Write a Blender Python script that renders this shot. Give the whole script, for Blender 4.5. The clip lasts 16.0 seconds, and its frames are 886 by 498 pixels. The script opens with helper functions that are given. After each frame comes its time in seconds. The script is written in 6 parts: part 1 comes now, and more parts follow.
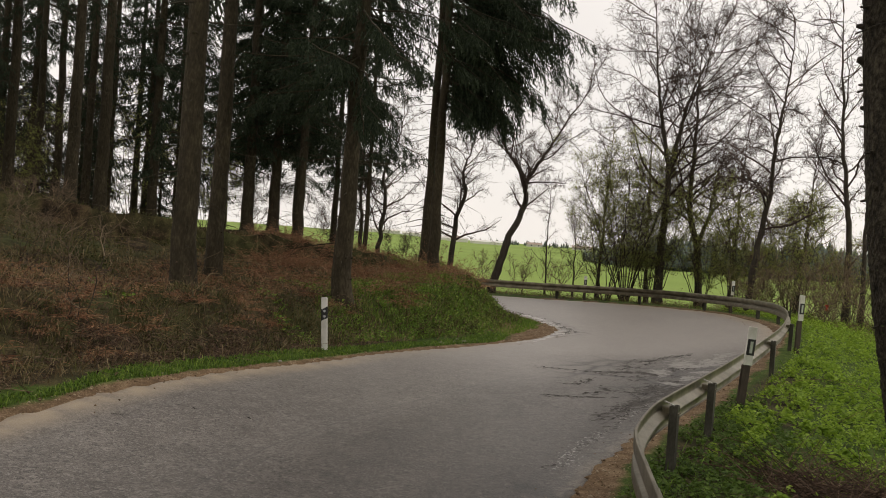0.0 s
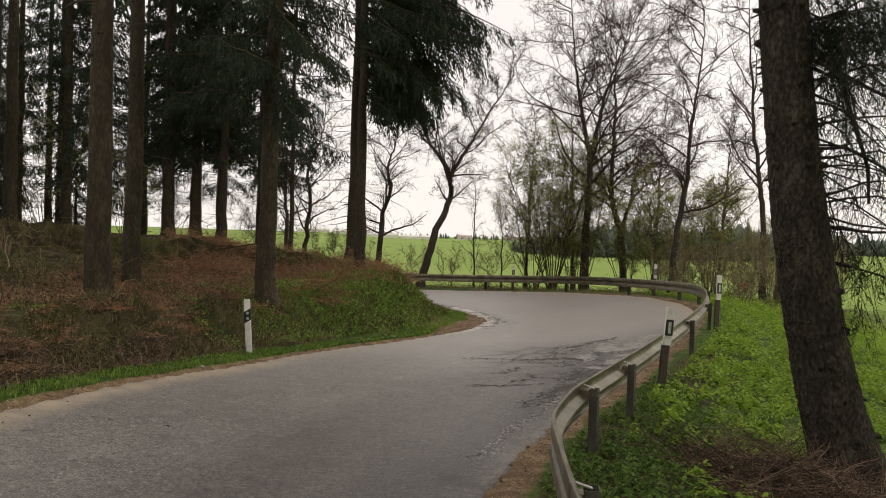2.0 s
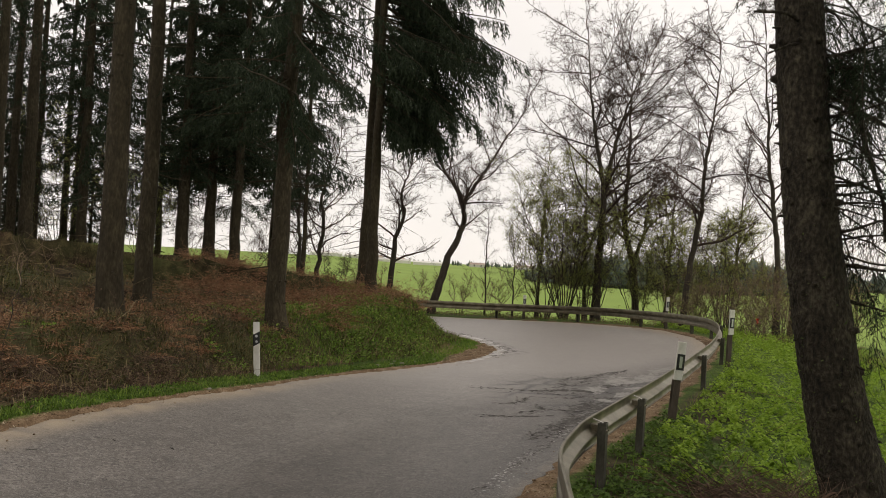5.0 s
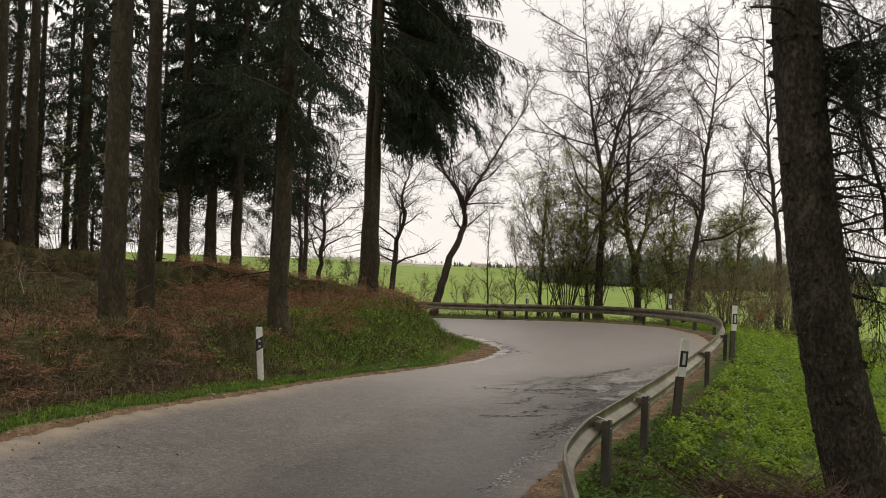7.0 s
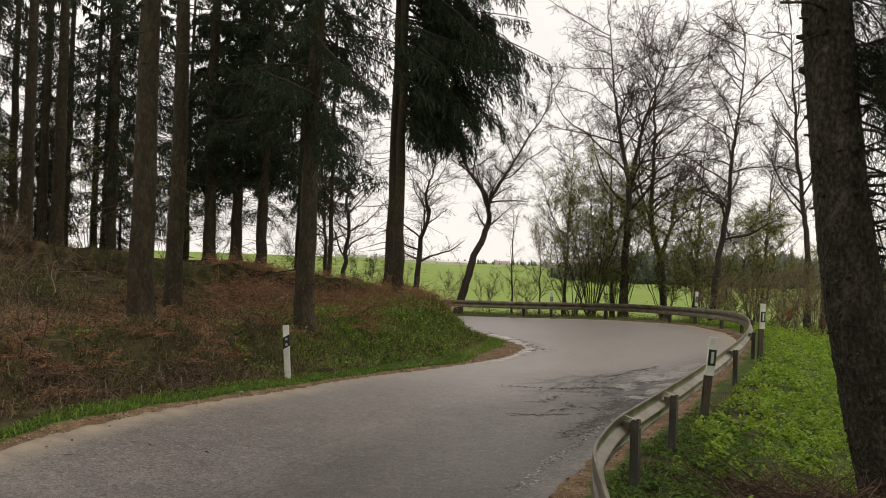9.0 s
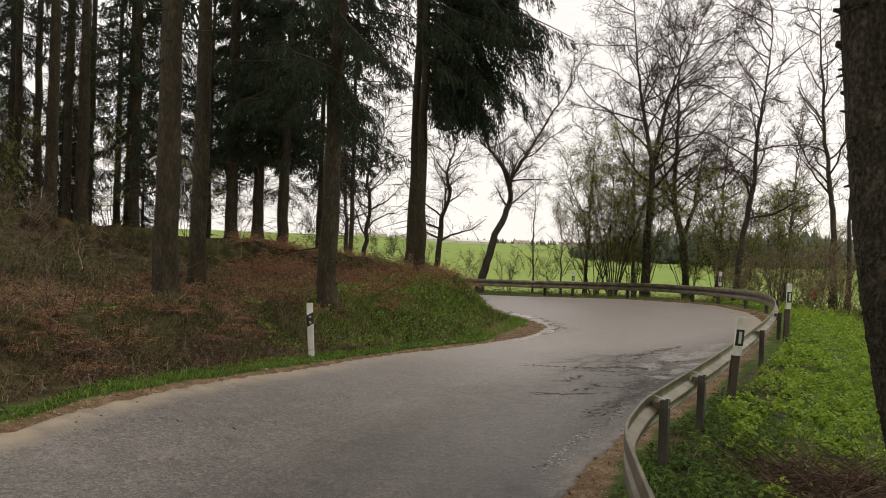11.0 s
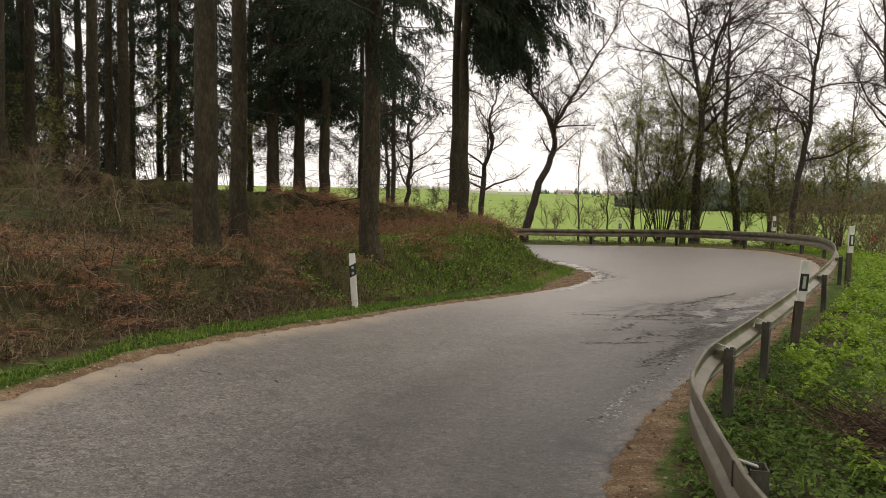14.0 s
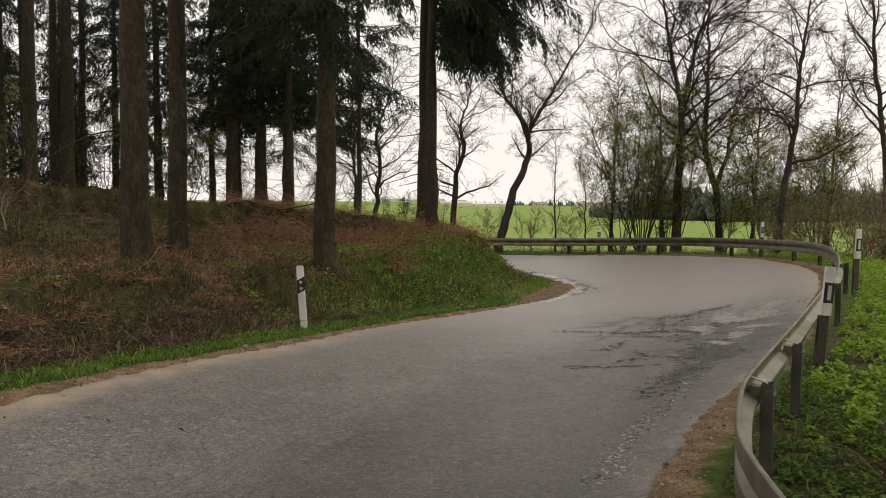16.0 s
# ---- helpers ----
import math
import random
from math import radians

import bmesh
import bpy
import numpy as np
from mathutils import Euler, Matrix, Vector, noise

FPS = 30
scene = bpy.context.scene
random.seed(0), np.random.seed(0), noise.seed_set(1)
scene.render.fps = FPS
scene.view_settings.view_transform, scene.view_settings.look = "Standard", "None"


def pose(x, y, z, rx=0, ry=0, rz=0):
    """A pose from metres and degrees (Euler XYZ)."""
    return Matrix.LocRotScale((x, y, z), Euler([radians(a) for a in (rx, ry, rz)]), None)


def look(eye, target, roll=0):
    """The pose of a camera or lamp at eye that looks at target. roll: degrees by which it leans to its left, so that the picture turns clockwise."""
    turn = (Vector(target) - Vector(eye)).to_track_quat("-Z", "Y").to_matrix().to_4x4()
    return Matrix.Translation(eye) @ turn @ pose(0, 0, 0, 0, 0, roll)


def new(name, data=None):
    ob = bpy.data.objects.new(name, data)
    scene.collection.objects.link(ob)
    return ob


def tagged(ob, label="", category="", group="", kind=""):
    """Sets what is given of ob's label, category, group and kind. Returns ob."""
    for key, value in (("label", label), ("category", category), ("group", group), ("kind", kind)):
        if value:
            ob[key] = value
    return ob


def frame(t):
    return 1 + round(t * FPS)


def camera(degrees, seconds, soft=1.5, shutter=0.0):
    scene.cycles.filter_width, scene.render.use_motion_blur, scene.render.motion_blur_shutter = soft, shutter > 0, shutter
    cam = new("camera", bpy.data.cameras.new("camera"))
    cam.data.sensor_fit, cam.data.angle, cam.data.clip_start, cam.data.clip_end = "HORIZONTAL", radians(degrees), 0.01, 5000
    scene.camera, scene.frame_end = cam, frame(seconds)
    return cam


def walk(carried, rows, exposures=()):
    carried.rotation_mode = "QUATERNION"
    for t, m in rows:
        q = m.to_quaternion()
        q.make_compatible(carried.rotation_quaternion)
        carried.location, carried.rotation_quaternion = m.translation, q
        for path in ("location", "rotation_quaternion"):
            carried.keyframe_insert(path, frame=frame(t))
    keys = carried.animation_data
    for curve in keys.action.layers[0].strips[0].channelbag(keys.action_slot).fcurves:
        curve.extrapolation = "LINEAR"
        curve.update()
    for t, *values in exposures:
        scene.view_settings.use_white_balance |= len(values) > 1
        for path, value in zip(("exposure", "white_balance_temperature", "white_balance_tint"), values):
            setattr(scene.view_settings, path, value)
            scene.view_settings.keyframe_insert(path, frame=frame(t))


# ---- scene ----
cam = camera(55.5, 16.0, soft=1.0)

PATH = [
    (0, (0.069, -1.097, 1.915), (0.024, 0.902, 1.889), 4.1),
    (0.5, (0.152, -1.1, 1.913), (0.174, 0.899, 1.885), 2.8),
    (1, (0.156, -1.098, 1.909), (0.204, 0.902, 1.885), 2.5),
    (1.5, (0.196, -1.09, 1.903), (0.281, 0.908, 1.881), 1.9),
    (2, (0.218, -1.057, 1.903), (0.337, 0.94, 1.874), 1.7),
    (2.5, (0.221, -1.032, 1.903), (0.334, 0.964, 1.87), 1.7),
    (3, (0.226, -1.036, 1.904), (0.327, 0.961, 1.865), 1.9),
    (3.5, (0.25, -1.026, 1.902), (0.318, 0.973, 1.879), 2.5),
    (4, (0.255, -1.021, 1.91), (0.315, 0.978, 1.924), 2.9),
    (4.5, (0.252, -1.004, 1.914), (0.318, 0.995, 1.949), 3.0),
    (5, (0.239, -1.016, 1.92), (0.326, 0.982, 1.953), 3.1),
    (5.2, (0.25, -1.013, 1.914), (0.346, 0.984, 1.944), 3.0),
    (7.5, (0.241, -1.028, 1.923), (0.317, 0.97, 1.96), 1.8),
    (8, (0.23, -1.028, 1.93), (0.298, 0.971, 1.966), 1.7),
    (8.5, (0.22, -1.037, 1.93), (0.269, 0.963, 1.965), 1.7),
    (9, (0.205, -1.032, 1.927), (0.233, 0.967, 1.956), 1.9),
    (11.5, (0.116, -0.955, 1.91), (0.072, 1.044, 1.883), 1.9),
    (12, (0.12, -0.941, 1.908), (0.036, 1.057, 1.887), 1.4),
    (12.5, (0.101, -0.9, 1.905), (0.03, 1.098, 1.852), 1.2),
    (13, (0.057, -0.882, 1.902), (0.008, 1.115, 1.808), 1.2),
    (13.5, (0.041, -0.769, 1.883), (0.008, 1.226, 1.748), 1.1),
    (14, (0.083, -0.5, 1.821), (-0.031, 1.492, 1.682), 1.0),
    (14.5, (0.085, -0.123, 1.741), (-0.035, 1.869, 1.61), 0.7),
    (15, (0.109, 0.345, 1.741), (-0.01, 2.34, 1.67), 0.0),
    (15.5, (0.223, 0.902, 1.686), (0.044, 2.893, 1.632), 1.0),
    (16, (0.2, 1.418, 1.65), (0.143, 3.415, 1.542), 0.4),
]
walk(cam, [(t, look(eye, target, roll)) for t, eye, target, roll in PATH], [(0, -0.05, 7200, 12), (0.5, 0.06, 7200, 12), (4, 0.07, 7200, 12), (5, 0.02, 7200, 12), (8, 0.04, 7200, 12), (11.5, 0.13, 7200, 12), (13.3, 0.12, 7200, 12), (14, 0.28, 7200, 12), (14.5, 0.42, 7200, 12), (15, 0.2, 7200, 12), (15.5, 0.1, 7200, 12), (16, 0.06, 7200, 12)])

# ---- world and light: a bright overcast spring day ----
world = bpy.data.worlds.new("overcast_sky")
scene.world = world
world.use_nodes = True
wn, wl = world.node_tree.nodes, world.node_tree.links
wn.clear()
sky = wn.new("ShaderNodeTexSky")
sky.sky_type = "NISHITA"
sky.sun_disc = False
sky.sun_elevation = radians(48)
sky.sun_rotation = radians(61)
sky_bg = wn.new("ShaderNodeBackground")
sky_bg.inputs["Strength"].default_value = 0.10
wl.new(sky.outputs[0], sky_bg.inputs["Color"])
cloud_pos = wn.new("ShaderNodeTexCoord")
cloud_noise = wn.new("ShaderNodeTexNoise")
cloud_noise.inputs["Scale"].default_value = 2.2
cloud_noise.inputs["Detail"].default_value = 5
wl.new(cloud_pos.outputs["Generated"], cloud_noise.inputs["Vector"])
cloud_ramp = wn.new("ShaderNodeValToRGB")
cloud_ramp.color_ramp.elements[0].position, cloud_ramp.color_ramp.elements[0].color = 0.3, (0.82, 0.82, 0.835, 1)
cloud_ramp.color_ramp.elements[1].position, cloud_ramp.color_ramp.elements[1].color = 0.7, (0.96, 0.96, 0.975, 1)
wl.new(cloud_noise.outputs[0], cloud_ramp.inputs[0])
cloud_bg = wn.new("ShaderNodeBackground")
cloud_bg.inputs["Strength"].default_value = 1.1
wl.new(cloud_ramp.outputs[0], cloud_bg.inputs["Color"])
cloud_mix = wn.new("ShaderNodeMixShader")
cloud_mix.inputs[0].default_value = 0.93
wl.new(sky_bg.outputs[0], cloud_mix.inputs[1])
wl.new(cloud_bg.outputs[0], cloud_mix.inputs[2])
world_out = wn.new("ShaderNodeOutputWorld")
wl.new(cloud_mix.outputs[0], world_out.inputs[0])

sun_data = bpy.data.lights.new("sun", "SUN")
sun_data.energy, sun_data.angle, sun_data.color = 0.6, radians(25), (1.0, 0.96, 0.9)
sun = new("sun", sun_data)
sun.matrix_world = look((0, 0, 30), (-11, -6, 0))


# ---- materials ----
def material(name, stops, scale=8.0, rough=0.9, bump=0.3, bump_scale=40.0, stretch=(1, 1, 1), fine=0.35, island=0.0, metal=0.0,
             spec=0.3, translucent=0.0, bump_dist=0.02, per_object=0.0):
    """stops: (position, colour) along a noise of two scales; island: strength of change from piece to piece."""
    m = bpy.data.materials.new(name)
    m.use_nodes = True
    n, l = m.node_tree.nodes, m.node_tree.links
    bsdf = n["Principled BSDF"]
    co = n.new("ShaderNodeTexCoord")
    mp = n.new("ShaderNodeMapping")
    mp.inputs["Scale"].default_value = stretch
    l.new(co.outputs["Object"], mp.inputs["Vector"])
    big, small = n.new("ShaderNodeTexNoise"), n.new("ShaderNodeTexNoise")
    big.inputs["Scale"].default_value, big.inputs["Detail"].default_value = scale, 6
    small.inputs["Scale"].default_value, small.inputs["Detail"].default_value = bump_scale, 4
    for t in (big, small):
        l.new(mp.outputs[0], t.inputs["Vector"])
    mix = n.new("ShaderNodeMix")
    mix.inputs[0].default_value = fine
    l.new(big.outputs[0], mix.inputs[2])
    l.new(small.outputs[0], mix.inputs[3])
    value = mix.outputs[0]
    for strength, source in ((island, "island"), (per_object, "object")):
        if strength:
            info = n.new("ShaderNodeNewGeometry") if source == "island" else n.new("ShaderNodeObjectInfo")
            out = info.outputs["Random Per Island"] if source == "island" else info.outputs["Random"]
            add = n.new("ShaderNodeMix")
            add.inputs[0].default_value = strength
            l.new(value, add.inputs[2])
            l.new(out, add.inputs[3])
            value = add.outputs[0]
    ramp = n.new("ShaderNodeValToRGB")
    e = ramp.color_ramp.elements
    e[0].position, e[0].color = stops[0][0], (*stops[0][1], 1)
    e[1].position, e[1].color = stops[-1][0], (*stops[-1][1], 1)
    for p, c in stops[1:-1]:
        k = e.new(p)
        k.color = (*c, 1)
    l.new(value, ramp.inputs[0])
    l.new(ramp.outputs[0], bsdf.inputs["Base Color"])
    bsdf.inputs["Roughness"].default_value = rough
    bsdf.inputs["Metallic"].default_value = metal
    bsdf.inputs["Specular IOR Level"].default_value = spec
    if bump:
        b = n.new("ShaderNodeBump")
        b.inputs["Strength"].default_value, b.inputs["Distance"].default_value = bump, bump_dist
        l.new(small.outputs[0], b.inputs["Height"])
        l.new(b.outputs[0], bsdf.inputs["Normal"])
    if translucent:
        tr = n.new("ShaderNodeBsdfTranslucent")
        l.new(ramp.outputs[0], tr.inputs["Color"])
        mx = n.new("ShaderNodeMixShader")
        mx.inputs[0].default_value = translucent
        l.new(bsdf.outputs[0], mx.inputs[1])
        l.new(tr.outputs[0], mx.inputs[2])
        l.new(mx.outputs[0], n["Material Output"].inputs["Surface"])
    return m


M_BARK = material("spruce_bark", [(0.25, (0.0143, 0.01105, 0.006292)), (0.5, (0.0442, 0.0351, 0.02059)), (0.75, (0.104, 0.0858, 0.05034))], 5, 0.95, 1.0, 24, (1, 1, 0.35), 0.55, bump_dist=0.03)
M_BARK_DARK = material("old_spruce_bark", [(0.32, (0.007141, 0.006249, 0.004463)), (0.5, (0.03392, 0.02767, 0.01876)), (0.7, (0.1071, 0.09283, 0.06427))], 5, 0.97, 1.0, 30, (1, 1, 0.55), 0.6, bump_dist=0.05)
M_BARK_GREY = material("alder_bark", [(0.25, (0.022, 0.018, 0.014)), (0.5, (0.055, 0.045, 0.034)), (0.8, (0.1, 0.09, 0.065))], 6, 0.95, 0.6, 30, (1, 1, 0.4), 0.4)
M_TWIG = material("bare_twigs", [(0.2, (0.03, 0.02, 0.016)), (0.8, (0.1, 0.068, 0.055))], 2, 0.9, 0, 20, island=0.4)
M_TWIG_PALE = material("pale_dry_twigs", [(0.2, (0.1, 0.07, 0.045)), (0.8, (0.27, 0.2, 0.135))], 2, 0.9, 0, 20, island=0.5)
M_NEEDLE = material("spruce_needles", [(0.2, (0.01369, 0.02211, 0.01264)), (0.55, (0.0337, 0.04949, 0.02633)), (0.9, (0.06844, 0.08424, 0.04423))], 0.9, 0.75, 0, 20, island=0.45, spec=0.2, translucent=0.12)
M_BUD = material("fresh_buds", [(0.2, (0.2, 0.235, 0.05)), (0.8, (0.4, 0.42, 0.12))], 2, 0.8, 0, 20, island=0.5, translucent=0.5)
M_LEAF = material("herb_leaves", [(0.2, (0.1, 0.175, 0.018)), (0.5, (0.23, 0.36, 0.036)), (0.85, (0.4, 0.53, 0.08))], 0.7, 0.65, 0, 20, island=0.3, translucent=0.4)
# Darker herb green, spruce shade put into the colour; the turf uses it too.
M_LEAF_DARK = material("turf_and_shaded_herb_leaves", [(0.2, (0.035, 0.07, 0.012)), (0.5, (0.085, 0.15, 0.024)), (0.85, (0.19, 0.28, 0.055))], 0.7, 0.65, 0, 20, island=0.35, translucent=0.35)
M_GRASS = material("verge_grass", [(0.2, (0.0726, 0.1386, 0.01716)), (0.5, (0.1584, 0.2772, 0.033)), (0.72, (0.2508, 0.3432, 0.06336)), (0.92, (0.4224, 0.3828, 0.1716))], 0.6, 0.7, 0, 20, island=0.5, translucent=0.25)
M_MOSS = material("forest_tufts", [(0.2, (0.033, 0.0374, 0.0121)), (0.6, (0.0968, 0.0946, 0.0297)), (0.95, (0.22, 0.1815, 0.0825))], 0.6, 0.85, 0, 20, island=0.5, translucent=0.2)
M_DRYGRASS = material("withered_grass", [(0.2, (0.1035, 0.069, 0.0345)), (0.55, (0.1955, 0.1437, 0.07475)), (0.9, (0.345, 0.276, 0.161))], 0.8, 0.9, 0, 20, island=0.5, translucent=0.15)
M_BRACKEN = material("dead_bracken", [(0.2, (0.05339, 0.02592, 0.01526)), (0.48, (0.267, 0.1312, 0.07172)), (0.7, (0.4577, 0.2746, 0.1601)), (0.9, (0.7629, 0.5948, 0.3814))], 0.7, 0.9, 0, 20, fine=0.2, island=0.35, translucent=0.1)
M_BRUSH = material("dead_brushwood", [(0.2, (0.03415, 0.02173, 0.01397)), (0.6, (0.1242, 0.07762, 0.05123)), (0.95, (0.3726, 0.2794, 0.1863))], 1.5, 0.9, 0, 20, island=0.55)
M_RAIL = material("weathered_galvanised_steel", [(0.3, (0.1, 0.0873, 0.0584)), (0.5, (0.212, 0.188, 0.138)), (0.7, (0.324, 0.292, 0.22))], 3.5, 0.42, 0.2, 60, (1, 1, 1), 0.3, metal=0.9, spec=0.4, bump_dist=0.003)
M_BRACKET = material("bright_galvanised_strap", [(0.3, (0.24, 0.23, 0.2)), (0.7, (0.45, 0.435, 0.39))], 9, 0.5, 0.1, 60, metal=0.3, bump_dist=0.003)
M_POST = material("mossy_steel_post", [(0.3, (0.03, 0.029, 0.021)), (0.5, (0.07, 0.066, 0.05)), (0.72, (0.14, 0.135, 0.105))], 6, 0.7, 0.2, 60, (1, 1, 0.4), 0.3, metal=0.2, bump_dist=0.004)
M_WHITE = material("white_plastic", [(0.3, (0.52, 0.5, 0.43)), (0.5, (0.68, 0.665, 0.61)), (0.7, (0.78, 0.765, 0.72))], 7, 0.5, 0.05, 60, (1, 1, 0.4), 0.2, bump_dist=0.003)
M_BLACK = material("black_plastic", [(0.3, (0.012, 0.012, 0.013)), (0.7, (0.03, 0.03, 0.03))], 9, 0.5, 0.05, 60, bump_dist=0.003)
M_REFLECT = material("silver_reflector", [(0.3, (0.55, 0.57, 0.58)), (0.7, (0.75, 0.77, 0.78))], 60, 0.25, 0.2, 200, metal=0.6, spec=0.6, bump_dist=0.002)
M_BROWNPOST = material("brown_plank", [(0.3, (0.045, 0.035, 0.027)), (0.7, (0.12, 0.095, 0.075))], 5, 0.85, 0.3, 40, (1, 1, 0.2), 0.4, bump_dist=0.006)
M_IVY = material("climbing_leaves", [(0.2, (0.03, 0.045, 0.012)), (0.8, (0.1, 0.125, 0.035))], 2, 0.7, 0, 20, island=0.5, translucent=0.2)
M_GRAVEL = material("shoulder_gravel", [(0.2, (0.09, 0.058, 0.034)), (0.5, (0.22, 0.15, 0.09)), (0.85, (0.45, 0.37, 0.27))], 3, 0.95, 0, 30, island=0.6)
M_STONE = material("pale_stone", [(0.3, (0.17, 0.15, 0.12)), (0.7, (0.36, 0.33, 0.28))], 12, 0.9, 0.4, 60, per_object=0.3)
M_RED = material("red_ribbon", [(0.3, (0.55, 0.03, 0.02)), (0.7, (0.75, 0.06, 0.035))], 8, 0.7, 0, 30)
M_FARWALL = material("far_plaster", [(0.3, (0.5, 0.48, 0.45)), (0.7, (0.68, 0.66, 0.62))], 0.3, 0.9, 0, 3, per_object=0.4)
M_FARROOF = material("far_roof_tiles", [(0.3, (0.3, 0.23, 0.19)), (0.7, (0.42, 0.33, 0.28))], 0.3, 0.9, 0, 3, per_object=0.4)
# Lightened and blued: distant haze is put into the conifers' colour.
M_FARWOOD = material("haze_tinted_conifers", [(0.2, (0.0744, 0.0984, 0.0864)), (0.8, (0.15, 0.18, 0.15))], 0.2, 0.95, 0, 3, island=0.5)


# ---- plan of the road ----
def curve_through(points, step):
    """Points every step metres along a Catmull-Rom curve through the given plan points."""
    p = [Vector(q) for q in points]
    p = [p[0] * 2 - p[1]] + p + [p[-1] * 2 - p[-2]]
    out = []
    for a, b, c, d in zip(p, p[1:], p[2:], p[3:]):
        n = max(2, int((c - b).length / step))
        for i in range(n):
            t = i / n
            out.append(0.5 * (2 * b + (c - a) * t + (2 * a - 5 * b + 4 * c - d) * t * t + (3 * b - a - 3 * c + d) * t ** 3))
    out.append(p[-2])
    return np.array([tuple(v) for v in out])


INNER = curve_through([(-5.5, -60), (-4.8, -20), (-4.3, 0), (-4.05, 6.9), (-3.45, 10.1), (-1.92, 13.9), (-0.65, 16.6), (0.5, 18.4), (1.6, 20.1),
                       (2.6, 22), (3.05, 23.8), (2.6, 26.2), (1.2, 28.6), (-2, 29.6), (-10, 29.2), (-60, 30)], 0.4)
OUTER = curve_through([(1.2, -60), (1.1, -20), (0.7, 0), (0.84, 4.6), (1.22, 6.4), (2.12, 8.6), (3.4, 11.0), (4.8, 13.6), (6.3, 16.6), (7.8, 19.8),
                       (8.85, 22.8), (9.2, 25.8), (8.9, 29), (7.7, 32), (5.4, 34.6), (1.6, 35.9), (-4, 35.3), (-12, 34), (-60, 35)], 0.4)
RAIL = curve_through([(1.3, -6), (1.12, -1), (1.14, 1.4), (1.18, 2.7), (1.24, 3.2), (1.33, 3.85), (1.39, 4.28), (1.46, 4.77), (1.53, 5.17), (1.625, 5.56), (1.89, 6.36), (2.2, 7.13), (3.1, 8.96), (4.11, 10.96),
                      (5.87, 14.47), (6.95, 16.7), (8.3, 19.9), (9.15, 22.6), (9.45, 25), (9.2, 28.2), (8.1, 32), (5.6, 35), (1.5, 36.4), (-4, 35.8), (-12, 34.5)], 0.2)


ROAD_COEF = [0.13116218, 0.08688950, -0.08228717, 0.01996244, -0.01097900, 0.00331294, -0.00032474, 0.00021789, -0.00004051]


def road_z(x, y):
    """Height of the carriageway: a dip ahead, banked up to the outside of the bend."""
    x, y = np.clip(x, -5.5, 10.5), np.clip(y, -3, 37)
    f = (1, x, y, x * x, x * y, y * y, x * x * y, x * y * y, y ** 3)
    return sum(c * v for c, v in zip(ROAD_COEF, f))


def ss(a, b, v):
    t = np.clip((v - a) / (b - a), 0, 1)
    return t * t * (3 - 2 * t)


def nearest(line, x, y):
    """Distance to a polyline and the height of the road at the nearest point."""
    best = np.full(x.shape, 1e9)
    bx, by = np.zeros(x.shape), np.zeros(x.shape)
    for (ax, ay), (cx, cy) in zip(line[:-1], line[1:]):
        dx, dy = cx - ax, cy - ay
        t = np.clip(((x - ax) * dx + (y - ay) * dy) / (dx * dx + dy * dy + 1e-9), 0, 1)
        px, py = ax + t * dx, ay + t * dy
        d = np.hypot(x - px, y - py)
        near = d < best
        best = np.where(near, d, best)
        bx, by = np.where(near, px, bx), np.where(near, py, by)
    return best, bx, by


ROAD_POLY = np.vstack([INNER, OUTER[::-1]])


def in_road(x, y):
    inside = np.zeros(x.shape, bool)
    for (ax, ay), (bx, by) in zip(ROAD_POLY, np.roll(ROAD_POLY, -1, axis=0)):
        if ay != by:
            inside ^= ((ay > y) != (by > y)) & (x < (bx - ax) * (y - ay) / (by - ay) + ax)
    return inside


def wave(x, y, size, seed=0.0):
    """A cheap smooth unevenness between -1 and 1."""
    u, v = x / size + seed, y / size - seed * 1.7
    return (np.sin(u * 2.1 + 1.3 * np.sin(v * 1.7)) + np.sin(v * 2.3 + 1.1 * np.sin(u * 1.3 + 2)) + np.sin(1.7 * u + 1.9 * v + 0.7)) / 3


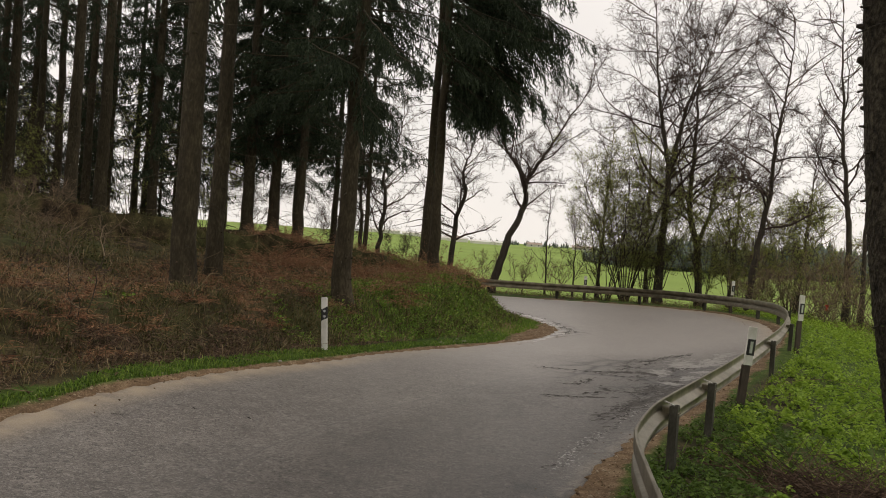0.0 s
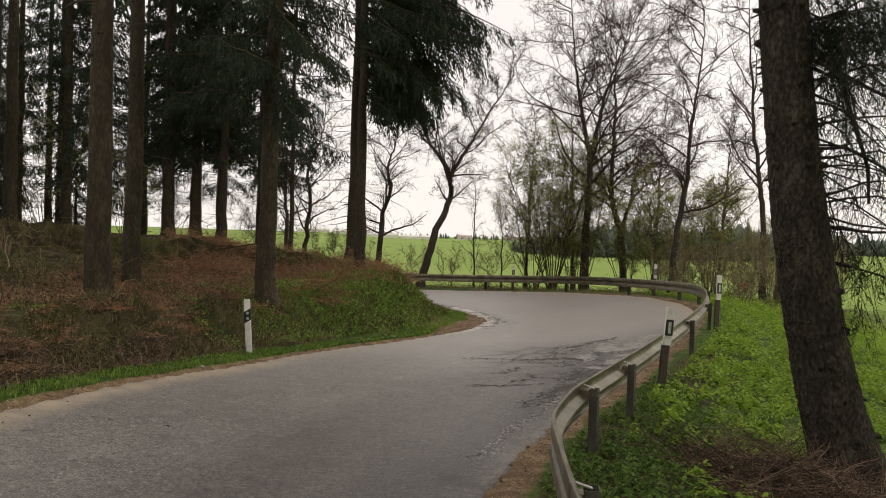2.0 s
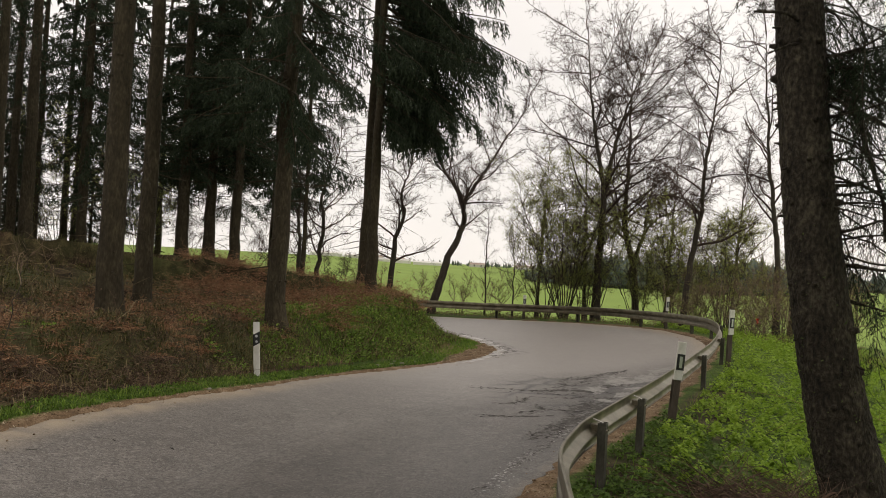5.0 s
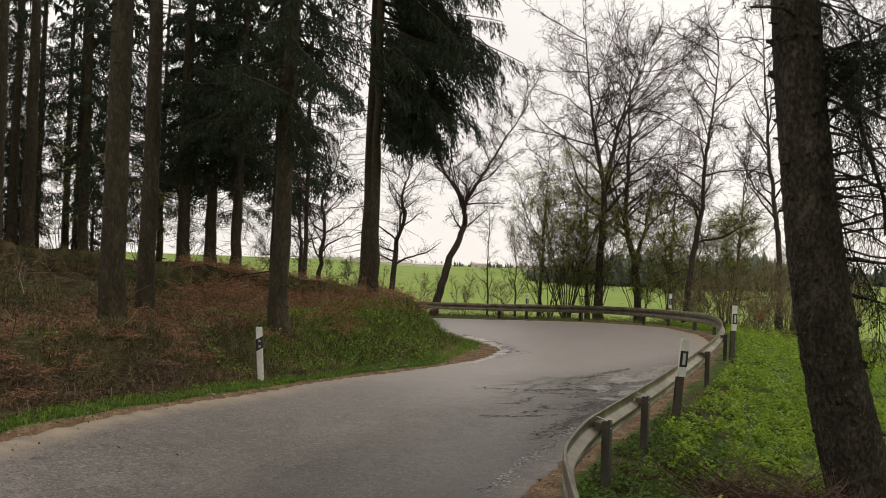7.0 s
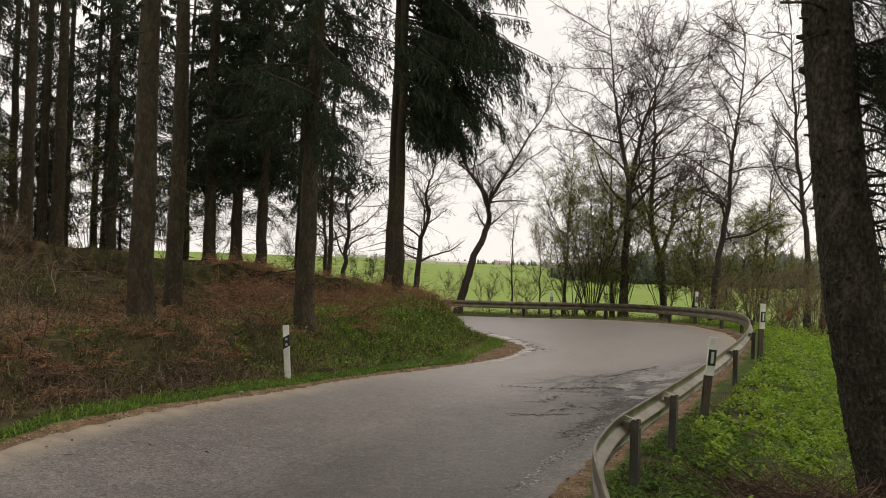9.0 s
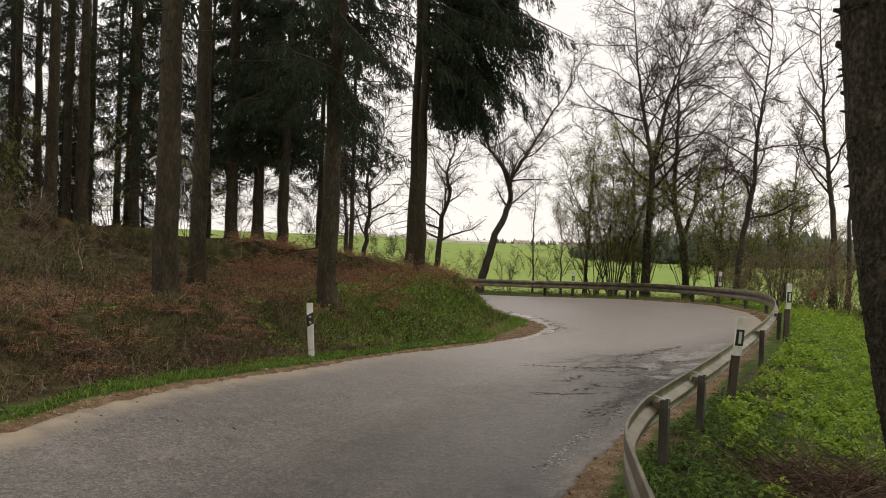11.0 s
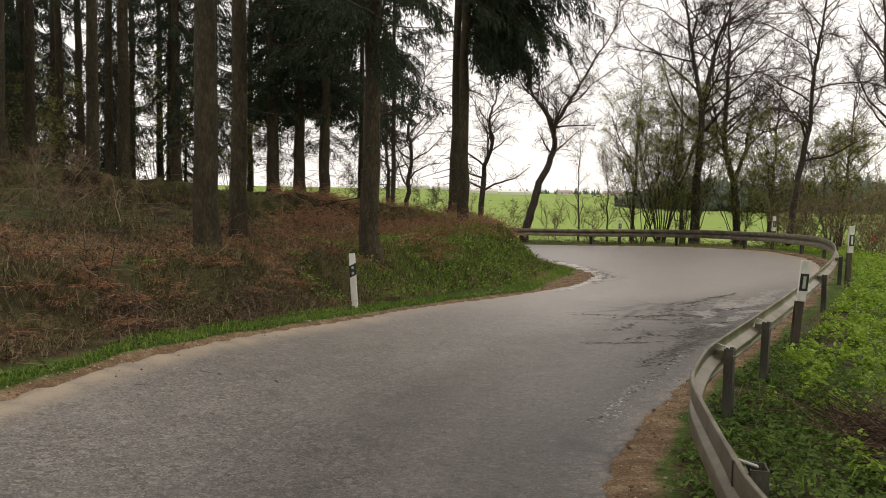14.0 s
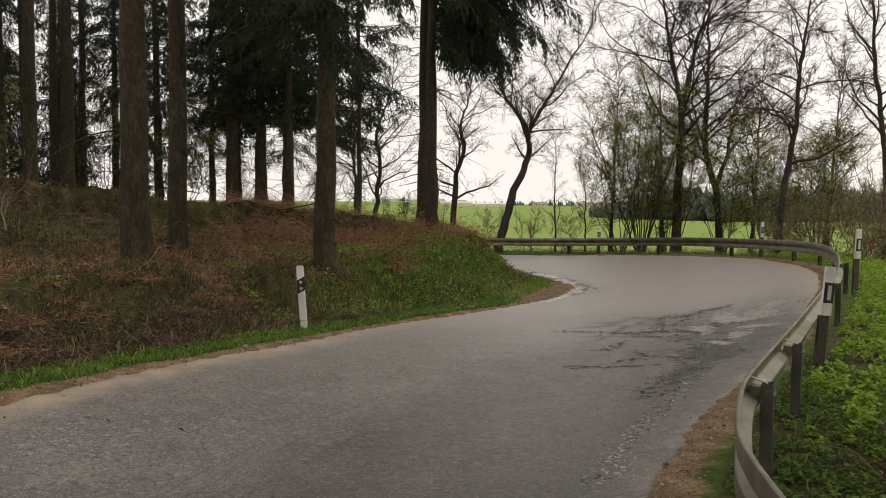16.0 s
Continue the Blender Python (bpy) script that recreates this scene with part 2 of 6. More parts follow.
def ground_at(x, y):
    """Height of the ground and the zones: distance to the inner edge, to the outer edge, on the road."""
    x, y = np.asarray(x, float), np.asarray(y, float)
    di, ix, iy = nearest(INNER, x, y)
    do, ox, oy = nearest(OUTER, x, y)
    road = in_road(x, y)
    inner = di < do
    ragged = 0.05 * wave(x, y, 0.83, 3) + 0.025 * wave(x, y, 0.27, 5) + 0.025 * wave(x, y, 0.11, 6)
    zr = road_z(x, y)
    zi, zo = road_z(ix, iy), road_z(ox, oy)
    zi = zr + (zi - zr) * ss(0.15, 0.8, di)
    zo = zr + (zo - zr) * ss(0.15, 0.8, do)
    # the bank stands back from the tip of the bend, where the wheels have worn the shoulder
    di = np.maximum(di - 0.85 * np.exp(-((x - 2.2) ** 2 + (y - 22.6) ** 2) / 4.0) * ss(0, 0.6, di), 0.3 * di)
    d = di + ragged * ss(0, 0.3, di)
    bank = 0.02 + 0.12 * ss(0.35, 1.0, d) + 0.85 * ss(1.0, 2.7, d) + 1.6 * ss(3, 14, d)
    bump = 0.36 * np.exp(-((x + 1.0) ** 2 + (y - 26) ** 2) / 20.0) * ss(0.8, 2.6, d) - 0.2 * np.exp(-((x + 5.6) ** 2 + (y - 16) ** 2) / 5.0)
    rough = (0.11 * wave(x, y, 1.25, 1) + 0.07 * wave(x, y, 0.5, 2) + 0.03 * wave(x, y, 0.22, 3)) * ss(0.7, 1.7, d)
    h_in = zi + bank + bump + rough
    d2 = do + ragged * ss(0, 0.3, do)
    near_side = ss(30, 22, y)
    fall = -0.19 * np.clip(d2 - 1.3, 0, 14) * near_side - 0.06 * np.clip(d2 - 1.0, 0, 16) * (1 - near_side)
    rise = 1.65 * ss(-1, -9, x) * ss(0.5, 2.4, d2) * ss(25, 32, y)
    h_out = zo + 0.015 + 0.05 * ss(0.3, 1.2, d2) + fall + rise + (0.05 * wave(x, y, 1.3, 7) + 0.03 * wave(x, y, 0.5, 8)) * ss(0.6, 1.6, d2)
    h = np.where(inner, h_in, h_out)
    far = ss(26, 70, np.where(inner, di, do))
    plain = -1.3 + 3.0 * ss(10, -60, x) * ss(50, 220, y) + 0.5 * wave(x, y, 60, 4) * ss(60, 150, y) + 1.2 * ss(250, 900, np.hypot(x, y)) - 1.3 * np.exp(-(((x - 80) / 60) ** 2 + ((y - 240) / 75) ** 2))
    h = h * (1 - far) + plain * far
    edge = np.minimum(di, do)
    h_road = road_z(x, y) - 0.03 - 0.07 * ss(0.0, 0.25, edge)
    return np.where(road, h_road, h), di, do, road


# ---- mesh helpers ----
def np_mesh(name, verts, faces, mat, smooth=False):
    """A mesh from numpy arrays; faces is an array of triangles or of quads."""
    me = bpy.data.meshes.new(name)
    verts, faces = np.asarray(verts, np.float32), np.asarray(faces, np.int32)
    k = faces.shape[1]
    me.vertices.add(len(verts))
    me.vertices.foreach_set("co", verts.ravel())
    me.loops.add(faces.size)
    me.loops.foreach_set("vertex_index", faces.ravel())
    me.polygons.add(len(faces))
    me.polygons.foreach_set("loop_start", np.arange(0, faces.size, k, dtype=np.int32))
    if smooth:
        me.polygons.foreach_set("use_smooth", np.ones(len(faces), bool))
    me.update(calc_edges=True)
    me.validate()
    me.materials.append(mat)
    return me


def part(name, data, mat, parent, label=""):
    """Links a bmesh or a ready mesh as one object under a thing or a part."""
    if isinstance(data, bmesh.types.BMesh):
        me = bpy.data.meshes.new(name)
        data.to_mesh(me)
        data.free()
        me.materials.append(mat)
    else:
        me = data
    ob = new(name, me)
    ob.parent = parent
    return tagged(ob, label)


def thing(name, x, y, z, label, category, group="", kind="", rz=0.0):
    ob = new(name)
    ob.matrix_world = pose(x, y, z, 0, 0, rz)
    ob.empty_display_size = 0.2
    return tagged(ob, label, category, group, kind)


class Tubes:
    """Gathers tapered tubes into one vertex and triangle list."""

    def __init__(self):
        self.v, self.f, self.n = [], [], 0

    def add(self, pts, radii, sides=5, knobble=0.0, rng=None):
        pts, radii = np.asarray(pts, float), np.asarray(radii, float)
        k = len(pts)
        tan = np.gradient(pts, axis=0)
        tan /= np.linalg.norm(tan, axis=1)[:, None] + 1e-9
        ref = np.where(np.abs(tan[:, 2:3]) > 0.9, np.array([[1.0, 0, 0]]), np.array([[0, 0, 1.0]]))
        if np.abs(tan[0, 2]) > 0.7:
            ref[:] = (1, 0, 0)
        else:
            ref[:] = (0, 0, 1)
        a = np.cross(tan, ref)
        a /= np.linalg.norm(a, axis=1)[:, None] + 1e-9
        b = np.cross(tan, a)
        ang = np.arange(sides) * (2 * math.pi / sides)
        rr = np.repeat(radii[:, None], sides, axis=1)
        if knobble and rng is not None:
            rr = rr * (1 + knobble * rng.standard_normal(rr.shape))
        ring = pts[:, None, :] + rr[:, :, None] * (np.cos(ang)[None, :, None] * a[:, None, :] + np.sin(ang)[None, :, None] * b[:, None, :])
        self.v.append(ring.reshape(-1, 3))
        i, j = np.meshgrid(np.arange(k - 1), np.arange(sides), indexing="ij")
        i, j = i.ravel(), j.ravel()
        j2 = (j + 1) % sides
        q0, q1, q2, q3 = i * sides + j, i * sides + j2, (i + 1) * sides + j2, (i + 1) * sides + j
        f = np.vstack([np.stack([q0, q2, q1], 1), np.stack([q0, q3, q2], 1)])
        self.f.append(f + self.n)
        self.n += k * sides

    def add_many(self, P, R, sides=3):
        """Many tubes at once: P is curves x points x 3, R the radii."""
        if not len(P):
            return
        n, k, _ = P.shape
        tan = np.gradient(P, axis=1)
        tan /= np.linalg.norm(tan, axis=2)[..., None] + 1e-9
        ref = np.where(np.abs(tan[:, :1, 2:3]) > 0.7, np.array([[[1.0, 0, 0]]]), np.array([[[0, 0, 1.0]]]))
        a = np.cross(tan, np.broadcast_to(ref, tan.shape))
        a /= np.linalg.norm(a, axis=2)[..., None] + 1e-9
        b = np.cross(tan, a)
        ang = np.arange(sides) * (2 * math.pi / sides)
        ring = P[:, :, None, :] + R[:, :, None, None] * (np.cos(ang)[None, None, :, None] * a[:, :, None, :] + np.sin(ang)[None, None, :, None] * b[:, :, None, :])
        self.v.append(ring.reshape(-1, 3))
        i, j = np.meshgrid(np.arange(k - 1), np.arange(sides), indexing="ij")
        i, j = i.ravel(), j.ravel()
        j2 = (j + 1) % sides
        q0, q1, q2, q3 = i * sides + j, i * sides + j2, (i + 1) * sides + j2, (i + 1) * sides + j
        f = np.vstack([np.stack([q0, q2, q1], 1), np.stack([q0, q3, q2], 1)])
        f = (np.arange(n)[:, None, None] * (k * sides) + f[None]).reshape(-1, 3)
        self.f.append(f + self.n)
        self.n += n * k * sides

    def add_slivers(self, S, E, w, rng):
        """Very thin shoots: slender folded blades from S to E, two triangles each."""
        n = len(S)
        d = E - S
        t = d / (np.linalg.norm(d, axis=1)[:, None] + 1e-9)
        a = np.cross(t, rng.standard_normal((n, 3)))
        a /= np.linalg.norm(a, axis=1)[:, None] + 1e-9
        b = np.cross(t, a)
        mid = S + d * (0.25 + 0.3 * rng.random(n))[:, None]
        w = np.asarray(w)[:, None] if np.ndim(w) else w
        self.v.append(np.stack([S, mid + a * w + b * w * 0.6, E, mid - a * w + b * w * 0.6], 1).reshape(-1, 3))
        q = np.arange(n)[:, None] * 4
        self.f.append(np.vstack([q + np.array([[0, 1, 2]]), q + np.array([[0, 2, 3]])]) + self.n)
        self.n += n * 4

    def mesh(self, name, mat, smooth=True):
        return np_mesh(name, np.vstack(self.v), np.vstack(self.f), mat, smooth)


def box_bm(sx, sy, sz, bevel=0.0, base=True):
    bm = bmesh.new()
    bmesh.ops.create_cube(bm, size=1)
    bmesh.ops.scale(bm, vec=(sx, sy, sz), verts=bm.verts)
    if base:
        bmesh.ops.translate(bm, vec=(0, 0, sz / 2), verts=bm.verts)
    if bevel:
        bmesh.ops.bevel(bm, geom=bm.edges[:], offset=bevel, segments=2, affect="EDGES", profile=0.5)
    return bm


# ---- ground, one sheet to the horizon ----
def spaced(dense_from, dense_to, step, far_from, far_to, grow=1.16):
    mid = list(np.arange(dense_from, dense_to + 1e-6, step))
    lo, hi, s = [dense_from], [dense_to], step
    while lo[-1] > far_from:
        s *= grow
        lo.append(lo[-1] - s)
    s = step
    while hi[-1] < far_to:
        s *= grow
        hi.append(hi[-1] + s)
    return np.array(lo[:0:-1] + mid + hi[1:])


def attribute(me, name, values):
    a = me.attributes.new(name, "FLOAT", "POINT")
    a.data.foreach_set("value", np.asarray(values, np.float32).ravel())


def node_mix(n, l, a, b, fac, kind="RGBA"):
    m = n.new("ShaderNodeMix")
    m.data_type = kind
    ia, ib, out = (6, 7, 2) if kind == "RGBA" else (2, 3, 0)
    for sock, v in ((m.inputs[ia], a), (m.inputs[ib], b), (m.inputs[0], fac)):
        if isinstance(v, (int, float)):
            sock.default_value = v
        elif isinstance(v, tuple):
            sock.default_value = (*v, 1)
        else:
            l.new(v, sock)
    return m.outputs[out]


def ramp_of(n, l, value, stops):
    r = n.new("ShaderNodeValToRGB")
    e = r.color_ramp.elements
    e[0].position, e[0].color = stops[0][0], (*stops[0][1], 1)
    e[1].position, e[1].color = stops[-1][0], (*stops[-1][1], 1)
    for p, c in stops[1:-1]:
        e.new(p).color = (*c, 1)
    l.new(value, r.inputs[0])
    return r.outputs[0]


def noise_of(n, l, pos, scale, detail=5, rough=0.6):
    t = n.new("ShaderNodeTexNoise")
    t.inputs["Scale"].default_value, t.inputs["Detail"].default_value, t.inputs["Roughness"].default_value = scale, detail, rough
    l.new(pos, t.inputs["Vector"])
    return t.outputs[0]


def attr_of(n, name):
    a = n.new("ShaderNodeAttribute")
    a.attribute_name = name
    return a.outputs["Fac"]


def math_of(n, l, op, a, b=0.0, c=0.0, clamp=False):
    m = n.new("ShaderNodeMath")
    m.operation, m.use_clamp = op, clamp
    for i, v in enumerate((a, b, c)):
        if isinstance(v, (int, float)):
            m.inputs[i].default_value = v
        else:
            l.new(v, m.inputs[i])
    return m.outputs[0]


def ground_material():
    m = bpy.data.materials.new("ground_soil_grass_litter")
    m.use_nodes = True
    n, l = m.node_tree.nodes, m.node_tree.links
    bsdf = n["Principled BSDF"]
    pos = n.new("ShaderNodeNewGeometry").outputs["Position"]
    big, mid, fine = noise_of(n, l, pos, 0.5), noise_of(n, l, pos, 4), noise_of(n, l, pos, 45)
    tone = node_mix(n, l, mid, fine, 0.5, "FLOAT")
    dirt = ramp_of(n, l, tone, [(0.3, (0.05, 0.031, 0.017)), (0.5, (0.145, 0.095, 0.055)), (0.7, (0.36, 0.265, 0.17))])
    grass = ramp_of(n, l, tone, [(0.35, (0.02, 0.034, 0.008)), (0.5, (0.055, 0.09, 0.016)), (0.65, (0.125, 0.165, 0.04))])
    litter = ramp_of(n, l, tone, [(0.38, (0.008, 0.0055, 0.003)), (0.5, (0.036, 0.024, 0.013)), (0.63, (0.14, 0.094, 0.053))])
    moss = ramp_of(n, l, tone, [(0.3, (0.028, 0.036, 0.011)), (0.7, (0.075, 0.085, 0.028))])
    litter = node_mix(n, l, litter, moss, math_of(n, l, "MULTIPLY_ADD", big, 4.0, -1.65, True))
    field = ramp_of(n, l, node_mix(n, l, noise_of(n, l, pos, 0.02), mid, 0.4, "FLOAT"), [(0.3, (0.15, 0.22, 0.045)), (0.5, (0.2, 0.285, 0.062)), (0.7, (0.26, 0.34, 0.09))])
    jitter = math_of(n, l, "MULTIPLY_ADD", mid, 1.0, -0.5)
    c = grass
    for name, colour in (("litter", litter), ("field", field), ("dirt", dirt)):
        c = node_mix(n, l, c, colour, math_of(n, l, "MULTIPLY_ADD", math_of(n, l, "ADD", attr_of(n, name), jitter), 2.2, -0.6, True))
    l.new(c, bsdf.inputs["Base Color"])
    bsdf.inputs["Roughness"].default_value = 0.95
    bsdf.inputs["Specular IOR Level"].default_value = 0.15
    b = n.new("ShaderNodeBump")
    b.inputs["Strength"].default_value, b.inputs["Distance"].default_value = 0.8, 0.03
    l.new(tone, b.inputs["Height"])
    l.new(b.outputs[0], bsdf.inputs["Normal"])
    return m


def build_ground():
    gx = spaced(-9, 11, 0.16, -4200, 4200, 1.13)
    gy = spaced(2, 30, 0.16, -400, 4600, 1.13)
    X, Y = np.meshgrid(gx, gy, indexing="ij")
    Z, di, do, road = ground_at(X, Y)
    nx, ny = X.shape
    i, j = np.meshgrid(np.arange(nx - 1), np.arange(ny - 1), indexing="ij")
    a = (i * ny + j).ravel()
    faces = np.stack([a, a + ny, a + ny + 1, a + 1], 1)
    me = np_mesh("ground", np.stack([X, Y, Z], -1).reshape(-1, 3), faces, ground_material(), True)
    inner = di < do
    n1 = wave(X, Y, 0.8, 11)
    gravel = np.where(inner, ss(0.3 + 0.1 * n1, 0.1, di) , ss(0.45 + 0.15 * n1, 0.25, do))
    tip = np.exp(-((X - 1.9) ** 2 + (Y - 22.6) ** 2) / 1.6)
    gravel = np.maximum(np.where(road, 1.0, gravel), ss(0.25, 0.6, tip))
    grassy = np.exp(-(((X - 0.2) / 3.2) ** 2 + ((Y - 21.5) / 5.5) ** 2))
    litter = np.where(inner, ss(0.42, 0.72, di + 0.25 * wave(X, Y, 0.9, 14)) * (1 - 0.75 * ss(0.25, 0.7, grassy)), np.maximum(0.8 * ss(0.3, 0.8, do) * ss(9.5, 6.5, Y) * ss(6, 4, do), 0.9 * ss(0.3, 0.6, do) * ss(1.9, 1.0, do + 0.3 * n1) * ss(18, 12, Y)) + np.where(inner, 0, 0.8 * ss(0.6, 1.2, do) * ss(5, 2.5, do) * ss(24, 30, Y)))
    far = ss(7, 14, np.where(inner, 0, do)) + 0.75 * ss(2.5, 5.5, np.where(inner, 0, do)) * ss(9, 14, Y) * (1 - 0.7 * ss(24, 30, Y)) + np.where(inner, ss(26, 40, di), 0)
    attribute(me, "dirt", gravel)
    attribute(me, "litter", litter)
    attribute(me, "field", np.clip(far, 0, 1))
    return tagged(new("ground", me), "rolling ground with grass verge, brown forest litter and green fields", "ground", kind="structure")


ground = build_ground()


# ---- the road ----
def times(n, l, colour, by, fac):
    """Darkens a colour by a factor, keeping its grain."""
    m = n.new("ShaderNodeMix")
    m.data_type, m.blend_type = "RGBA", "MULTIPLY"
    l.new(fac, m.inputs[0])
    l.new(colour, m.inputs[6])
    m.inputs[7].default_value = (*by, 1)
    return m.outputs[2]


def asphalt_material():
    m = bpy.data.materials.new("worn_asphalt")
    m.use_nodes = True
    n, l = m.node_tree.nodes, m.node_tree.links
    bsdf = n["Principled BSDF"]
    pos = n.new("ShaderNodeNewGeometry").outputs["Position"]
    big, mid, fine = noise_of(n, l, pos, 0.35, 4), noise_of(n, l, pos, 2.5), noise_of(n, l, pos, 38, 6, 0.85)
    vor = n.new("ShaderNodeTexVoronoi")
    vor.inputs["Scale"].default_value = 70
    l.new(pos, vor.inputs["Vector"])
    tone = node_mix(n, l, node_mix(n, l, big, mid, 0.6, "FLOAT"), fine, 0.72, "FLOAT")
    c = ramp_of(n, l, tone, [(0.40, (0.05, 0.044, 0.039)), (0.5, (0.148, 0.132, 0.118)), (0.60, (0.28, 0.254, 0.228))])
    vor_red = n.new("ShaderNodeSeparateColor")
    l.new(vor.outputs["Color"], vor_red.inputs[0])
    chips = math_of(n, l, "MULTIPLY_ADD", vor_red.outputs[0], 8.0, -6.8, True)
    c = node_mix(n, l, c, (0.34, 0.32, 0.3), math_of(n, l, "MULTIPLY", chips, 0.85))
    pits = math_of(n, l, "MULTIPLY_ADD", vor_red.outputs[0], -8.0, 1.5, True)
    c = node_mix(n, l, c, (0.035, 0.033, 0.031), math_of(n, l, "MULTIPLY", pits, 0.8))
    # coarse aggregate showing through and small dark scars
    lumps = n.new("ShaderNodeTexVoronoi")
    lumps.inputs["Scale"].default_value = 24
    l.new(pos, lumps.inputs["Vector"])
    lump_red = n.new("ShaderNodeSeparateColor")
    l.new(lumps.outputs["Color"], lump_red.inputs[0])
    c = node_mix(n, l, c, (0.3, 0.272, 0.243), math_of(n, l, "MULTIPLY", math_of(n, l, "MULTIPLY_ADD", lump_red.outputs[0], 10.0, -9.0, True), 0.8))
    c = node_mix(n, l, c, (0.05, 0.045, 0.041), math_of(n, l, "MULTIPLY", math_of(n, l, "MULTIPLY_ADD", lump_red.outputs[0], -10.0, 1.1, True), 0.8))
    mottle = noise_of(n, l, pos, 9, 6, 0.7)
    c = node_mix(n, l, c, (0.06, 0.054, 0.049), math_of(n, l, "MULTIPLY", math_of(n, l, "MULTIPLY_ADD", mottle, -8.0, 3.7, True), 0.4))
    # darker and lighter bands that run with the traffic
    lane = n.new("ShaderNodeCombineXYZ")
    l.new(math_of(n, l, "MULTIPLY", attr_of(n, "across"), 9.0), lane.inputs[0])
    l.new(math_of(n, l, "MULTIPLY", attr_of(n, "along"), 0.16), lane.inputs[1])
    band = math_of(n, l, "MULTIPLY_ADD", noise_of(n, l, lane.outputs[0], 1.0, 5, 0.65), 3.4, -1.2, True)
    c = node_mix(n, l, c, (0.075, 0.07, 0.066), math_of(n, l, "MULTIPLY", band, 0.2))
    # the outer lane was laid later and darker
    newer = math_of(n, l, "MULTIPLY", math_of(n, l, "MULTIPLY_ADD", attr_of(n, "across"), 9.0, -3.9, True), math_of(n, l, "SUBTRACT", 1.0, attr_of(n, "pale")))
    c = times(n, l, c, (0.7, 0.69, 0.68), newer)
    # far bend tinted paler, standing in for the sky's sheen at grazing view
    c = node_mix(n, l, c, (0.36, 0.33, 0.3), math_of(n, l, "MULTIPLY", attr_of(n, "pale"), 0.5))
    dust = math_of(n, l, "MULTIPLY", attr_of(n, "dust"), math_of(n, l, "MULTIPLY_ADD", mid, 2.2, -0.35, True))
    c = node_mix(n, l, c, (0.34, 0.275, 0.2), dust)
    worn = math_of(n, l, "MULTIPLY", attr_of(n, "worn"), math_of(n, l, "MULTIPLY_ADD", noise_of(n, l, pos, 3.0, 8, 0.75), 11.0, -5.6, True))
    c = node_mix(n, l, c, (0.36, 0.34, 0.315), math_of(n, l, "MULTIPLY", worn, 0.7))
    tar = math_of(n, l, "MULTIPLY", attr_of(n, "tar"), math_of(n, l, "MULTIPLY_ADD", mid, 2.6, -0.75, True))
    c = times(n, l, c, (0.55, 0.54, 0.53), tar)
    # crazed cracks where the surface breaks up, and the paver's lengthwise seams
    warp = n.new("ShaderNodeVectorMath")
    warp.operation = "MULTIPLY_ADD"
    wn_ = n.new("ShaderNodeTexNoise")
    wn_.inputs["Scale"].default_value = 5.0
    wn_.inputs["Detail"].default_value = 8
    wn_.inputs["Roughness"].default_value = 0.8
    l.new(pos, wn_.inputs["Vector"])
    l.new(wn_.outputs["Color"], warp.inputs[0])
    warp.inputs[1].default_value = (0.35, 0.35, 0.35)
    l.new(pos, warp.inputs[2])
    for scale, width, name in ((0.75, 0.075, "crack"), (2.6, 0.075, "craze")):
        v = n.new("ShaderNodeTexVoronoi")
        v.feature = "DISTANCE_TO_EDGE"
        v.inputs["Scale"].default_value = scale
        l.new(warp.outputs[0], v.inputs["Vector"])
        line = math_of(n, l, "MULTIPLY_ADD", v.outputs["Distance"], -1.0 / width, 1.0, True)
        gate = math_of(n, l, "MULTIPLY_ADD", math_of(n, l, "ADD", attr_of(n, name), math_of(n, l, "MULTIPLY_ADD", noise_of(n, l, pos, 0.9, 3), 1.2, -0.6)), 3.0, -1.0, True)
        c = node_mix(n, l, c, (0.03, 0.028, 0.027), math_of(n, l, "MULTIPLY", line, math_of(n, l, "MULTIPLY", gate, 0.95)))
    wob = math_of(n, l, "MULTIPLY_ADD", noise_of(n, l, pos, 1.2, 4), 0.03, -0.015)
    for at_, half, depth in ((0.44, 0.0045, 0.6), (0.475, 0.003, 0.5)):
        dist = math_of(n, l, "ABSOLUTE", math_of(n, l, "ADD", math_of(n, l, "ADD", attr_of(n, "across"), -at_), wob))
        c = node_mix(n, l, c, (0.06, 0.058, 0.056), math_of(n, l, "MULTIPLY", math_of(n, l, "MULTIPLY_ADD", dist, -1.0 / half, 1.0, True), math_of(n, l, "MULTIPLY_ADD", attr_of(n, "pale"), -depth, depth)))
    l.new(c, bsdf.inputs["Base Color"])
    bsdf.inputs["Roughness"].default_value = 0.46
    bsdf.inputs["Specular IOR Level"].default_value = 0.5
    b = n.new("ShaderNodeBump")
    b.inputs["Strength"].default_value, b.inputs["Distance"].default_value = 0.6, 0.008
    l.new(fine, b.inputs["Height"])
    l.new(b.outputs[0], bsdf.inputs["Normal"])
    return m


def arc(line):
    return np.concatenate([[0], np.cumsum(np.hypot(*np.diff(line, axis=0).T))])


